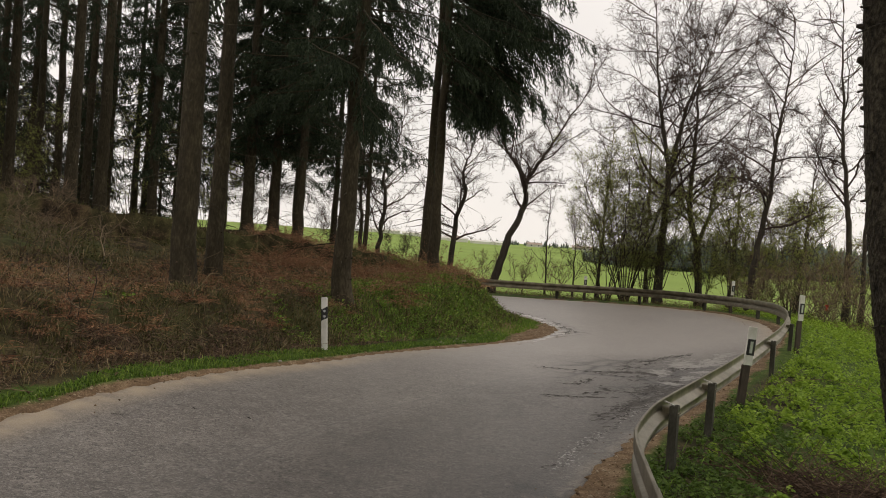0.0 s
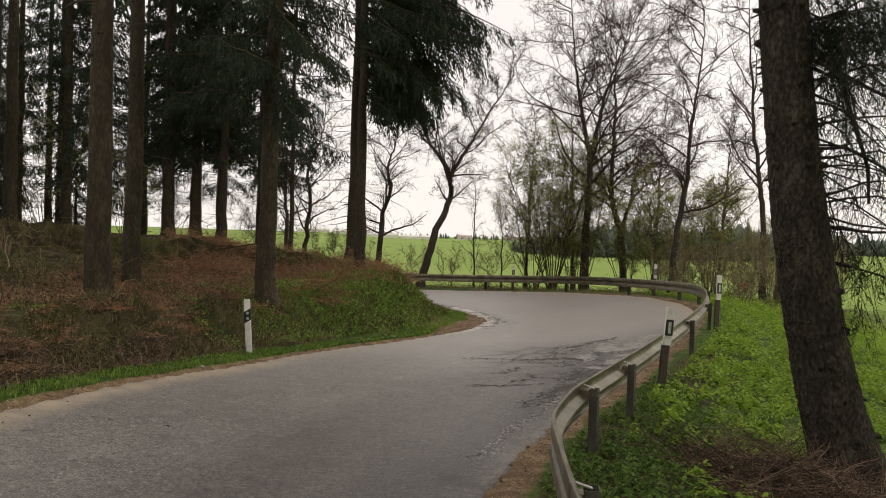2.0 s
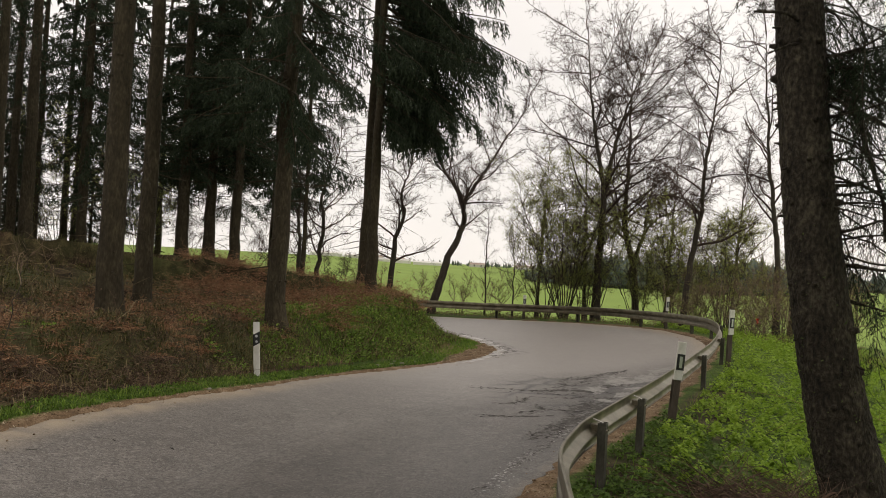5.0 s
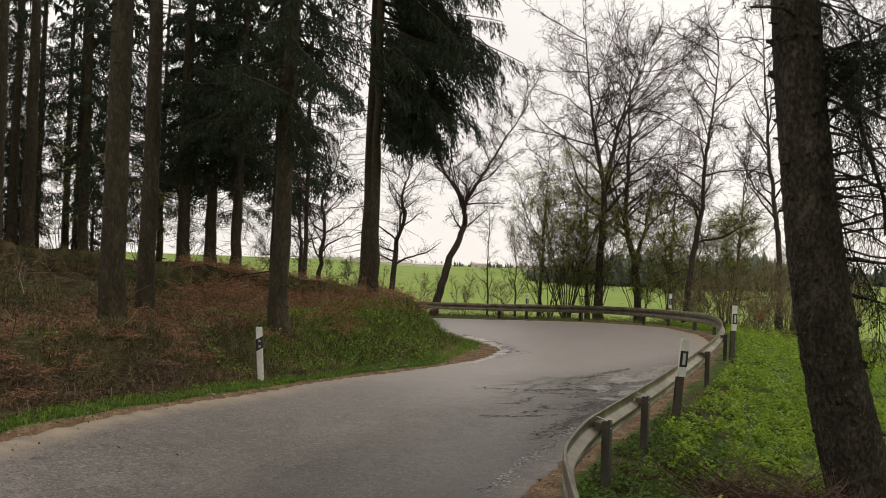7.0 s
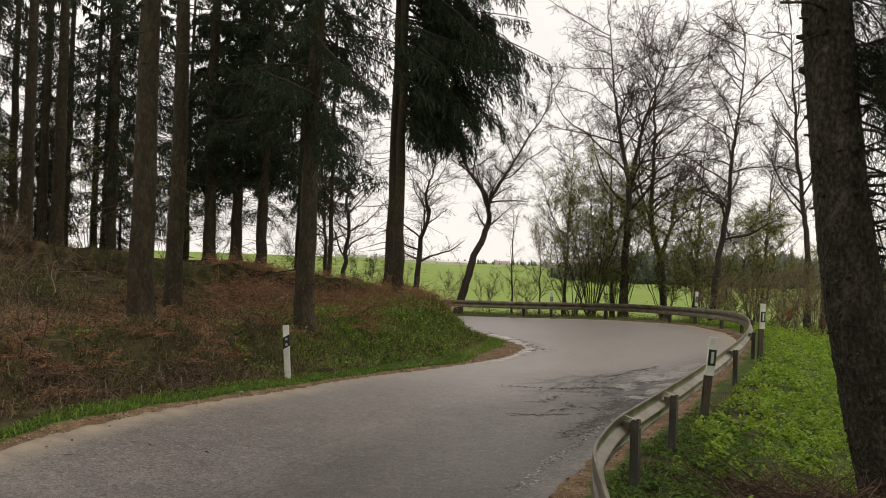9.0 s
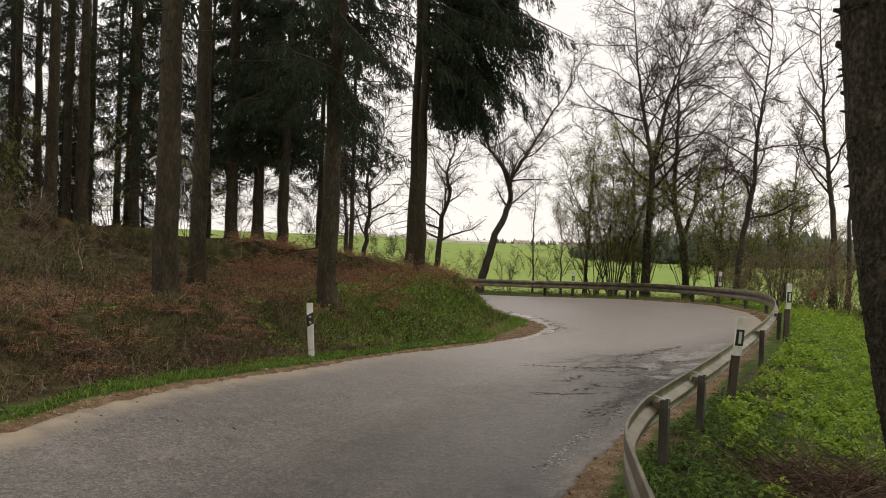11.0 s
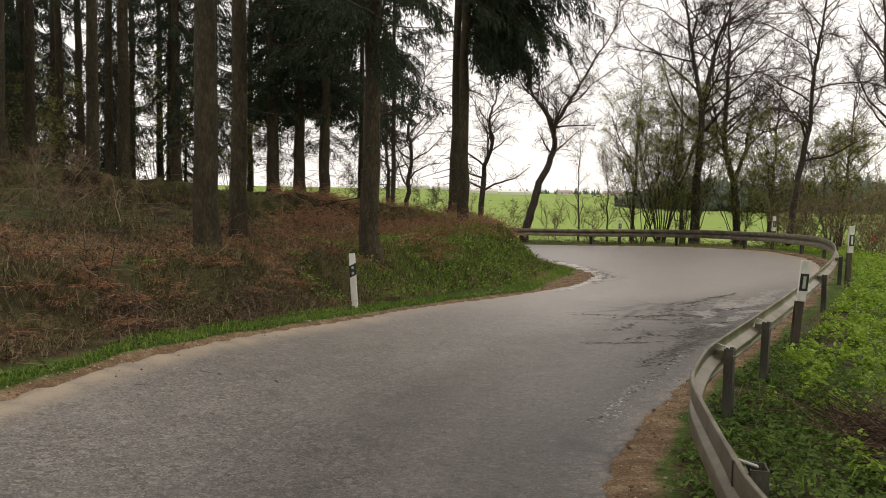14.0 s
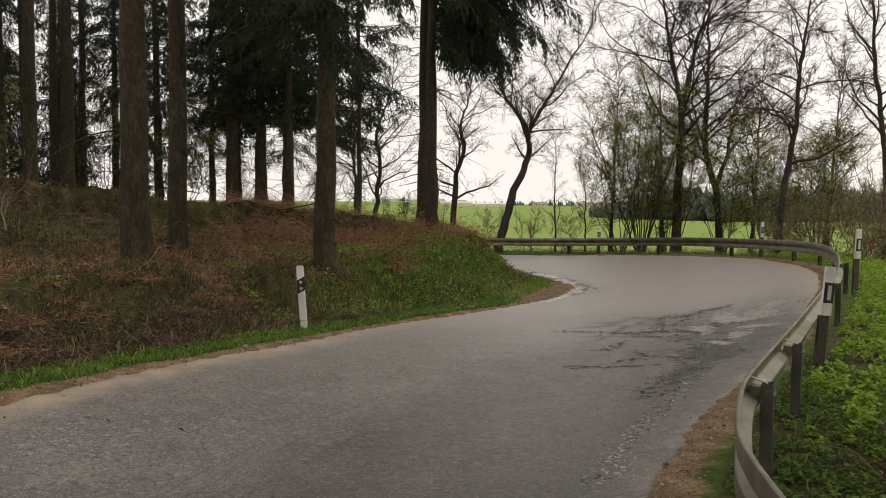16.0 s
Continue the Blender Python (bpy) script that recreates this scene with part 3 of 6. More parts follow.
def build_road():
    """The strip between the two edges, with one cross line each 0.25 m and 40 strips across."""
    # pair the edges at matched stations so that cross lines stay short
    s_in, s_out = arc(INNER), arc(OUTER)

    def station(line, s, x, y):
        return s[np.argmin(np.hypot(line[:, 0] - x, line[:, 1] - y))]
    pairs = [((-5.5, -60), (1.2, -60)), ((-4.3, 0), (0.7, 0)), ((-4.05, 6.9), (0.84, 4.6)), ((-3.45, 10.1), (2.12, 8.6)), ((-1.92, 13.9), (3.4, 11.0)),
             ((0.5, 18.4), (6.3, 16.6)), ((2.6, 22), (8.3, 21.3)), ((3.05, 23.8), (9.2, 25.8)), ((2.6, 26.2), (7.7, 32)), ((1.2, 28.6), (4.4, 35)), ((-2, 29.6), (-2, 35.6)),
             ((-10, 29.2), (-12, 34)), ((-60, 30), (-60, 35))]
    a = [station(INNER, s_in, *p) for p, q in pairs]
    b = [station(OUTER, s_out, *q) for p, q in pairs]
    k = np.linspace(0, len(pairs) - 1, 560)
    ua, ub = np.interp(k, np.arange(len(pairs)), a), np.interp(k, np.arange(len(pairs)), b)
    A = np.stack([np.interp(ua, s_in, INNER[:, 0]), np.interp(ua, s_in, INNER[:, 1])], 1)
    B = np.stack([np.interp(ub, s_out, OUTER[:, 0]), np.interp(ub, s_out, OUTER[:, 1])], 1)
    w = np.concatenate([[-0.012], np.linspace(-0.008, 1.008, 61), [1.012]])
    P = A[:, None, :] * (1 - w)[None, :, None] + B[:, None, :] * w[None, :, None]
    edge_rng = np.random.default_rng(9)
    P[:, 1:2] += edge_rng.normal(0, 0.016, (len(P), 1, 2)) - 0.03 * (B - A)[:, None, :] / 5 * wave(A[:, :1], A[:, 1:], 0.6, 3)[:, :, None]
    P[:, -2:-1] += edge_rng.normal(0, 0.016, (len(P), 1, 2)) + 0.05 * (B - A)[:, None, :] / 5 * wave(B[:, :1], B[:, 1:], 0.6, 3)[:, :, None]
    X, Y = P[..., 0], P[..., 1]
    Z = road_z(X, Y) + 0.008 * wave(X, Y, 1.6, 2)
    Z[:, 0] -= 0.09
    Z[:, -1] -= 0.09
    nx, ny = X.shape
    i, j = np.meshgrid(np.arange(nx - 1), np.arange(ny - 1), indexing="ij")
    q = (i * ny + j).ravel()
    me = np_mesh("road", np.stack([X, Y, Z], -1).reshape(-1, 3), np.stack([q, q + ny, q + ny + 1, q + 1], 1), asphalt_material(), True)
    di, do = nearest(INNER, X, Y)[0], nearest(OUTER, X, Y)[0]
    dust = 0.55 * ss(0.6, 0.05, di) * ss(16, 12, Y) + 0.6 * ss(0.5, 0.0, di) + 1.0 * ss(0.55, 0, do) * ss(15, 22, Y) + 0.25 * ss(0.15, 0, do)
    rough_patch = np.exp(-(((X - 5.0) / 1.3) ** 2 + ((Y - 16.2) / 1.8) ** 2)) + 1.0 * np.exp(-(((X - 3.3) / 0.7) ** 2 + ((Y - 24.0) / 1.9) ** 2))
    attribute(me, "dust", np.clip(dust, 0, 1))
    attribute(me, "worn", np.clip(rough_patch, 0, 1))
    attribute(me, "tar", np.clip(0.9 * ss(1.6, 0.5, do) * ss(0.1, 0.5, do) * ss(22, 13, Y) + np.exp(-(((X - 3.8) / 1.5) ** 2 + ((Y - 15.2) / 1.7) ** 2)), 0, 1))
    # mask of the painted sheen on the far bend
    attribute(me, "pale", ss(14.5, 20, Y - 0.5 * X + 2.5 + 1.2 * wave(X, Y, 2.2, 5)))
    attribute(me, "along", np.repeat(((ua + ub) / 2)[:, None], ny, axis=1))
    attribute(me, "across", np.repeat(w[None, :], nx, axis=0))
    attribute(me, "crack", np.clip(np.exp(-(((X - 3.6) / 1.8) ** 2 + ((Y - 14.8) / 2.6) ** 2)) + 0.4 * ss(1.5, 0.4, do) * ss(24, 15, Y) * ss(2, 6, Y), 0, 1))
    attribute(me, "craze", np.clip(0.9 * np.exp(-(((X - 4.6) / 1.3) ** 2 + ((Y - 15.8) / 2.0) ** 2)) + 0.55 * ss(0.8, 0.2, do) * ss(22, 14, Y) + np.exp(-(((X - 3.2) / 0.7) ** 2 + ((Y - 24.0) / 2.0) ** 2)), 0, 1))
    return tagged(new("road", me), "narrow worn grey asphalt road bending sharply left", "road", kind="structure")


road = build_road()


# ---- broken surface: open cracks, lost chips and pale worn patches ----
M_CRACK = material("open_crack", [(0.3, (0.015, 0.014, 0.013)), (0.7, (0.055, 0.05, 0.046))], 9, 0.9, 0.3, 60)
M_WORN = material("bared_pale_asphalt", [(0.35, (0.15, 0.138, 0.127)), (0.5, (0.24, 0.222, 0.205)), (0.65, (0.4, 0.375, 0.35))], 7, 0.4, 0.5, 55, fine=0.5, bump_dist=0.006, spec=0.6)
M_RIM = material("crumbling_pale_asphalt", [(0.35, (0.2, 0.185, 0.17)), (0.5, (0.36, 0.335, 0.31)), (0.65, (0.52, 0.49, 0.46))], 9, 0.3, 0.5, 55, fine=0.5, bump_dist=0.006, spec=0.6, island=0.3)
M_DAMP = material("damp_dark_asphalt", [(0.35, (0.0465, 0.0434, 0.0403)), (0.6, (0.1162, 0.107, 0.0992))], 9, 0.8, 0.5, 55, fine=0.6, bump_dist=0.006, spec=0.15)


def crack_ribbons(paths, seed, wide, side_shoots=True):
    """Ragged dark strips that follow the given courses, with side cracks."""
    rng = np.random.default_rng(seed)
    todo = [(np.array(p, float), wide) for p in paths]
    V, F, n = [], [], 0
    while todo:
        p, w = todo.pop()
        s = np.concatenate([[0], np.cumsum(np.hypot(*np.diff(p, axis=0).T))])
        k = max(4, int(s[-1] / 0.05))
        u = np.linspace(0, s[-1], k)
        x, y = np.interp(u, s, p[:, 0]), np.interp(u, s, p[:, 1])
        jag = np.cumsum(rng.normal(0, 0.017, (k, 2)), axis=0)
        jag -= np.linspace(0, 1, k)[:, None] * jag[-1]
        q = np.stack([x, y], 1) + jag + rng.normal(0, 0.012, (k, 2))
        t = np.gradient(q, axis=0)
        t /= np.linalg.norm(t, axis=1)[:, None] + 1e-9
        side = np.stack([-t[:, 1], t[:, 0]], 1)
        ww = w * (0.15 + 2.0 * rng.random(k) ** 3) * np.clip(0.9 + 1.3 * wave(q[:, 0], q[:, 1], 0.16, seed), 0.08, 2.0) * np.minimum(1, 6 * np.minimum(np.linspace(0.03, 1, k), np.linspace(1, 0.03, k)))
        for o in (1, -1):
            e = q + o * side * ww[:, None]
            V.append(np.column_stack([e, road_z(e[:, 0], e[:, 1]) + 0.012 * 1.0 + 0.008 * wave(e[:, 0], e[:, 1], 1.6, 2) - 0.008]))
        i = np.arange(k - 1) + n
        F.append(np.stack([i, i + 1, i + k + 1, i + k], 1)[:, ::-1])
        n += 2 * k
        if side_shoots and w > wide * 0.5:
            for _ in range(int(s[-1] * 6)):
                c = q[rng.integers(k)]
                a = rng.random() * 6.283
                L = 0.1 + 0.5 * rng.random() ** 2
                b = c + L * np.array([math.cos(a), math.sin(a)])
                todo.append((np.array([c, (c + b) / 2 + rng.normal(0, 0.08, 2), b]), w * 0.45))
    return np_mesh("cracks", np.vstack(V), np.vstack(F), M_CRACK)


CRACKS = [[(1.65, 15.77), (2.15, 15.58), (2.75, 15.22), (3.09, 15.1), (3.33, 15.36), (3.58, 15.95), (3.62, 16.61), (3.87, 17.11), (4.16, 17.42)],
          [(2.87, 15.11), (3.17, 14.64), (3.5, 14.55), (3.87, 14.62), (4.1, 14.76)], [(3.58, 15.95), (3.81, 15.82), (4.0, 16.31), (4.33, 17.0), (4.79, 17.78), (5.22, 17.6)],
          [(1.44, 12.19), (1.82, 12.09), (2.16, 12.06)], [(2.0, 13.59), (2.23, 13.48), (2.63, 14.32)], [(3.08, 14.22), (3.29, 14.05), (3.75, 14.2), (4.12, 13.74)]]
CRACKS += [[(2.24, 12.26), (2.42, 12.59), (2.67, 12.92), (2.56, 13.33)], [(2.67, 12.92), (2.86, 12.74), (3.05, 12.45), (3.29, 12.38), (3.53, 12.35)], [(2.33, 11.17), (2.52, 11.14), (2.71, 11.36), (3.04, 11.73)],
           [(2.01, 10.21), (2.32, 10.8), (2.62, 11.14)], [(2.12, 10.02), (2.38, 10.42), (2.62, 10.87)], [(3.03, 12.21), (3.34, 12.83), (3.53, 13.48), (3.66, 13.66)]]
tagged(part("crack", crack_ribbons(CRACKS, 401, 0.014), M_CRACK, road, "open dark cracks in the asphalt"), kind="stuff")
# short dark scars
SEAMS = [[(-3.1, 8.52), (-2.8, 8.47)], [(-2.3, 8.44), (-2.1, 8.34)], [(-3.5, 7.6), (-3.35, 7.65)]]
tagged(part("crack", crack_ribbons(SEAMS, 402, 0.016, False), M_CRACK, road, "short dark scars in the asphalt"), kind="stuff")


def patches(blobs, seed, mat, height):
    """Ragged thin patches: (x, y, half length, half width, turn)."""
    rng = np.random.default_rng(seed)
    V, F, n = [], [], 0
    for x, y, a, b, turn in blobs:
        k = 22
        ang = np.arange(k) * 6.283 / k
        r = 1 + np.cumsum(rng.normal(0, 0.16, k))
        r = np.clip(r - np.linspace(0, 1, k) * (r[-1] - r[0]), 0.45, 1.6)
        c, s = math.cos(turn), math.sin(turn)
        ex, ey = a * r * np.cos(ang), b * r * np.sin(ang)
        px, py = np.append(x + c * ex - s * ey, x), np.append(y + s * ex + c * ey, y)
        V.append(np.column_stack([px, py, road_z(px, py) + 0.008 * wave(px, py, 1.6, 2) + height]))
        i = np.arange(k)
        F.append(np.stack([i, (i + 1) % k, np.full(k, k)], 1) + n)
        n += k + 1
    return np_mesh("patches", np.vstack(V), np.vstack(F), mat)


def scattered_bits(blobs, seed, per, size):
    """Breaks each patch up into small ragged bits, denser towards its middle."""
    rng = np.random.default_rng(seed)
    out = []
    for x, y, a, b, turn in blobs:
        c, s = math.cos(turn), math.sin(turn)
        for _ in range(int(per * a * b * 20)):
            u, v = a * rng.normal(0, 0.6), b * rng.normal(0, 0.6)
            k = size * (0.25 + rng.random() ** 2)
            out.append((x + c * u - s * v, y + s * u + c * v, k, k * (0.35 + 0.4 * rng.random()), turn + rng.normal(0, 0.7)))
    return out


def beside(lines, seed, per_metre, spread, size):
    """Small bits strewn along the given courses."""
    rng = np.random.default_rng(seed)
    out = []
    for line in lines:
        for (ax, ay), (bx, by) in zip(line[:-1], line[1:]):
            for _ in range(int(per_metre * math.hypot(bx - ax, by - ay))):
                u = rng.random()
                out.append((ax + u * (bx - ax) + rng.normal(0, spread), ay + u * (by - ay) + rng.normal(0, spread), size * (0.3 + rng.random()), size * (0.2 + 0.4 * rng.random()), rng.random() * 6.283))
    return out


WORN = [(4.8, 16.4, 0.6, 0.2, 1.3), (5.0, 15.95, 0.4, 0.16, 0.5), (4.02, 15.1, 0.4, 0.12, 1.4), (3.85, 13.62, 0.2, 0.09, -0.8), (4.85, 14.95, 0.3, 0.14, 0.0), (5.5, 16.6, 0.45, 0.2, 1.2), (6.0, 17.6, 0.4, 0.16, 1.0), (4.35, 14.3, 0.2, 0.1, 0.9)]
tagged(part("worn_patch", patches(scattered_bits(WORN, 413, 150, 0.065), 403, M_WORN, 0.003), M_WORN, road, "pale worn patches in the asphalt"), kind="stuff")
DAMP = [(3.3, 15.2, 0.4, 0.1, -0.2), (3.85, 14.85, 0.35, 0.14, -0.9), (3.4, 13.0, 0.4, 0.2, 1.0), (4.6, 15.7, 0.4, 0.2, 0.7), (2.9, 11.5, 0.7, 0.16, 1.05), (3.6, 12.7, 0.6, 0.2, 1.05), (4.3, 17.1, 0.3, 0.08, 0.6), (5.1, 17.9, 0.35, 0.08, 0.6), (2.2, 12.05, 0.4, 0.05, 0.1)]
tagged(part("damp_patch", patches(scattered_bits(DAMP, 414, 130, 0.055) + beside(CRACKS, 415, 34, 0.08, 0.045) + beside([[(1.1, 7.1), (1.61, 8.5), (2.34, 10.15), (2.95, 11.3)], [(2.0, 10.0), (2.7, 11.3), (3.4, 12.4)]], 416, 24, 0.07, 0.035) + beside([[(2.7, 21.65), (3.05, 22.67), (3.4, 23.77), (3.2, 25.05), (3.0, 26.42), (2.65, 27.33), (2.2, 28.66)]], 417, 22, 0.1, 0.08), 404, M_DAMP, 0.002), M_DAMP, road, "damp dark patches in the asphalt"), kind="stuff")


def broken_edge():
    """Pale crumbs along the outer lane's edge and the broken rim at the tip of the bend."""
    rng = np.random.default_rng(405)
    blobs = []
    for line, m, wide, size in (([(1.12, 7.0), (1.25, 7.47), (1.4, 7.95), (1.61, 8.45), (1.82, 8.89), (2.05, 9.46), (2.34, 10.11), (2.63, 10.68), (2.94, 11.25)], 900, 0.06, 0.013),
                                ([(2.57, 21.65), (2.9, 22.67), (3.23, 23.77), (3.04, 25.05), (2.87, 26.42), (2.53, 27.33), (2.1, 28.66)], 520, 0.1, 0.1),
                                ([(1.6, 19.9), (1.95, 20.4), (2.3, 21.0), (2.6, 21.65)], 150, 0.03, 0.07)):
        line = np.array(line)
        u = rng.random(m) * (len(line) - 1)
        u = u[rng.random(m) < 0.35 + 0.8 * wave(u, u, 0.5, 3) + 0.6 * wave(u, u, 0.17, 8)]
        k = np.minimum(u.astype(int), len(line) - 2)
        p = line[k] + (u - k)[:, None] * (line[k + 1] - line[k]) + rng.normal(0, wide, (len(u), 2))
        blobs += [(x, y, size * (0.3 + 1.6 * rng.random() ** 2), size * (0.2 + 0.8 * rng.random() ** 2), rng.random() * 6.283) for x, y in p]
    return patches(blobs, 406, M_RIM, 0.006)


tagged(part("broken_edge", broken_edge(), M_RIM, road, "pale crumbling broken asphalt edge"), kind="stuff")


# ---- guard rail ----
def along(line, s):
    u = arc(line)
    s = np.clip(s, 0, u[-1])
    p = np.array([np.interp(s, u, line[:, 0]), np.interp(s, u, line[:, 1])])
    e = 0.15
    a = np.array([np.interp(s - e, u, line[:, 0]), np.interp(s - e, u, line[:, 1])])
    b = np.array([np.interp(s + e, u, line[:, 0]), np.interp(s + e, u, line[:, 1])])
    t = (b - a) / (np.linalg.norm(b - a) + 1e-9)
    return p, t


def rail_top(y):
    """Height of the rail's upper edge over the carriageway."""
    return 0.735 - 0.05 * float(ss(14, 22, y))


# W-beam section: offset towards the road, height below the top edge
BEAM = [(0.058, -0.008), (0.076, 0.0), (0.083, -0.008), (0.084, -0.104), (0.079, -0.114), (0.010, -0.146), (0.002, -0.154), (0.0, -0.172),
        (0.008, -0.181), (0.077, -0.204), (0.084, -0.214), (0.084, -0.302), (0.077, -0.312), (0.058, -0.306)]


def beam_mesh(s0, s1, lift):
    n = max(2, int((s1 - s0) / 0.25) + 1)
    rows = []
    for s in np.linspace(s0, s1, n):
        p, t = along(RAIL, s)
        side = np.array([-t[1], t[0]])      # towards the road
        z = float(road_z(*(p + side * 0.5))) + rail_top(p[1])
        front = [(p[0] + side[0] * (o + lift), p[1] + side[1] * (o + lift), z + h) for o, h in BEAM]
        back = [(p[0] + side[0] * (o + lift - 0.004), p[1] + side[1] * (o + lift - 0.004), z + h) for o, h in reversed(BEAM)]
        rows.append(front + back)
    k = len(rows[0])
    v = np.array(rows).reshape(-1, 3)
    i, j = np.meshgrid(np.arange(n - 1), np.arange(k), indexing="ij")
    i, j = i.ravel(), j.ravel()
    j2 = (j + 1) % k
    return np_mesh("beam", v, np.stack([i * k + j, i * k + j2, (i + 1) * k + j2, (i + 1) * k + j], 1), M_RAIL, False)


def post_bm(height):
    """A folded C-section steel post, open to one side."""
    bm = bmesh.new()
    prof = [(-0.06, -0.04), (0.06, -0.04), (0.06, 0.04), (0.038, 0.04), (0.038, 0.034), (0.054, 0.034), (0.054, -0.034), (-0.054, -0.034), (-0.054, 0.034), (-0.038, 0.034), (-0.038, 0.04), (-0.06, 0.04)]
    vs = [bm.verts.new((x, y, 0)) for x, y in prof]
    f = bm.faces.new(vs)
    out = bmesh.ops.extrude_face_region(bm, geom=[f])
    bmesh.ops.translate(bm, vec=(0, 0, height), verts=[g for g in out["geom"] if isinstance(g, bmesh.types.BMVert)])
    bmesh.ops.recalc_face_normals(bm, faces=bm.faces)
    return bm


def bolt_bm(r, depth):
    bm = bmesh.new()
    bmesh.ops.create_cone(bm, cap_ends=True, segments=8, radius1=r, radius2=r * 0.7, depth=depth)
    return bm


rail_thing = thing("guard_rail", 2.2, 7.3, 0, "weathered galvanised steel guard rail following the bend", "guard rail")
rail_inv = Matrix.Translation((-2.2, -7.3, 0))
rail_length = arc(RAIL)[-1]
S_P1 = float(arc(RAIL)[np.argmin(np.hypot(RAIL[:, 0] - 2.2, RAIL[:, 1] - 7.13))])
joint, s = [], S_P1 - 12
while s < rail_length - 0.5:
    joint.append(s)
    s += 4.0
for a, b in zip(joint[:-1], joint[1:]):
    if a < 0.1:
        continue
    me = beam_mesh(a - 0.16, b + 0.16, 0.004 * (round((a - S_P1) / 4) % 2))
    me.transform(rail_inv)
    part("beam", me, M_RAIL, rail_thing)
POSTS = [S_P1 + 2.0 * k for k in (-4, -2, 0, 1, 4, 6, 8, 9, 10, 12, 14, 16, 18, 20, 22, 24)]
for s in POSTS:
    if not 0.3 < s < rail_length - 0.3:
        continue
    p, t = along(RAIL, s)
    side = np.array([-t[1], t[0]])
    c = p - side * 0.045
    zg = float(ground_at(np.array([c[0]]), np.array([c[1]]))[0][0])
    top = float(road_z(*(p + side * 0.5))) + rail_top(p[1]) - 0.055
    yaw = math.degrees(math.atan2(t[1], t[0]))
    po = part("post", post_bm(top - zg + 0.35), M_POST, rail_thing)
    po.matrix_local = rail_inv @ pose(c[0], c[1], zg - 0.35, random.uniform(-1.5, 1.5), random.uniform(-2.5, 2.5), yaw)
    strap = part("bracket", box_bm(0.03, 0.115, 0.008, 0.002), M_BRACKET, po, "pale galvanised strap from post to rail")
    strap.matrix_local = pose(0, 0.055, top - zg + 0.362, 17, 0, 0)
    spacer = part("spacer", box_bm(0.09, 0.075, 0.07, 0.006), M_RAIL, po, "short steel spacer behind the rail")
    spacer.matrix_local = pose(0, 0.078, top - zg + 0.262, 0, 0, 0)
    for side_x in (-0.035, 0.035):
        bo = part("bolt", bolt_bm(0.012, 0.02), M_RAIL, po)
        bo.matrix_local = pose(side_x, -0.045, top - zg + 0.28, 90, 0, 0)


# ---- road marker posts ----
def marker_post(x, y, yaw, lean):
    """A free-standing white marker post with a black sloping band and two round reflectors."""
    z = float(ground_at(np.array([x]), np.array([y]))[0][0])
    t = thing("road_marker_post", x, y, z, "white plastic road marker post with black band and two reflectors", "marker post", "road marker posts")
    t.matrix_world = pose(x, y, z, lean[0], lean[1], yaw)
    prof = [(-0.06, -0.035), (-0.045, -0.05), (0.045, -0.05), (0.06, -0.035), (0.035, 0.05), (-0.035, 0.05)]

    def prism(z0, z1, grow, slope0=0.0, slope1=0.0, cut=0.0):
        bm = bmesh.new()
        lo = [bm.verts.new((px * grow, py * grow, z0 + slope0 * px)) for px, py in prof]
        hi = [bm.verts.new((px * grow, py * grow, z1 + slope1 * px - cut * (py + 0.05))) for px, py in prof]
        bm.faces.new(lo[::-1])
        bm.faces.new(hi)
        for i in range(len(prof)):
            bm.faces.new((lo[i], lo[(i + 1) % 6], hi[(i + 1) % 6], hi[i]))
        bmesh.ops.bevel(bm, geom=bm.edges[:], offset=0.004, segments=1, affect="EDGES")
        return bm
    part("shaft", prism(-0.25, 1.0, 1.0, 0, 0.0, 0.5), M_WHITE, t)
    part("band", prism(0.58, 0.80, 1.03, 0.5, 0.5), M_BLACK, t, "black band")
    for h in (0.64, 0.74):
        bm = bmesh.new()
        bmesh.ops.create_cone(bm, cap_ends=True, segments=14, radius1=0.026, radius2=0.022, depth=0.012)
        r = part("reflector", bm, M_REFLECT, t, "round silver reflector")
        r.matrix_local = pose(0, -0.055, h, 90, 0, 0)
    return t


def rail_marker(x, y, yaw, base, height, w=0.15, board=0.46, lean=(0, 0)):
    """A marker board on a brown post beside the rail: white ends, black panel, white reflector."""
    z = float(ground_at(np.array([x]), np.array([y]))[0][0])
    t = thing("rail_marker", x, y, z, "white rail marker board with black panel on brown post", "marker post", "rail markers")
    t.matrix_world = pose(x, y, z + base, lean[0], lean[1], yaw)
    part("post", box_bm(0.12, 0.05, height - board + 0.12, 0.006), M_BROWNPOST, t, "brown weathered post").matrix_local = pose(0, 0.03, -0.12)
    part("board", box_bm(w, 0.035, board, 0.006), M_WHITE, t).matrix_local = pose(0, 0, height - board)
    part("panel", box_bm(w * 0.98, 0.006, board * 0.42, 0.002), M_BLACK, t, "black panel").matrix_local = pose(0, -0.0215, height - board * 0.74)
    part("reflector", box_bm(w * 0.36, 0.008, board * 0.30, 0.002), M_REFLECT, t, "white rectangular reflector").matrix_local = pose(0, -0.028, height - board * 0.68)
    return t


marker_post(-2.36, 14.57, 8, (0, -4))
for mx, my, yaw, hgt, brd, lean in ((4.17, 10.93, 14, 1.27, 0.55, (0, 5)), (7.56, 17.5, 20, 1.36, 0.56, (0, 1)), (5.5, 35.45, 5, 1.1, 0.5, (0, 0)), (9.65, 28.7, 25, 1.2, 0.5, (0, 1))):
    rail_marker(mx, my, yaw, -0.07, hgt, 0.128, brd, lean)


# ---- trees ----
def gz(x, y):
    return float(ground_at(np.array([float(x)]), np.array([float(y)]))[0][0])


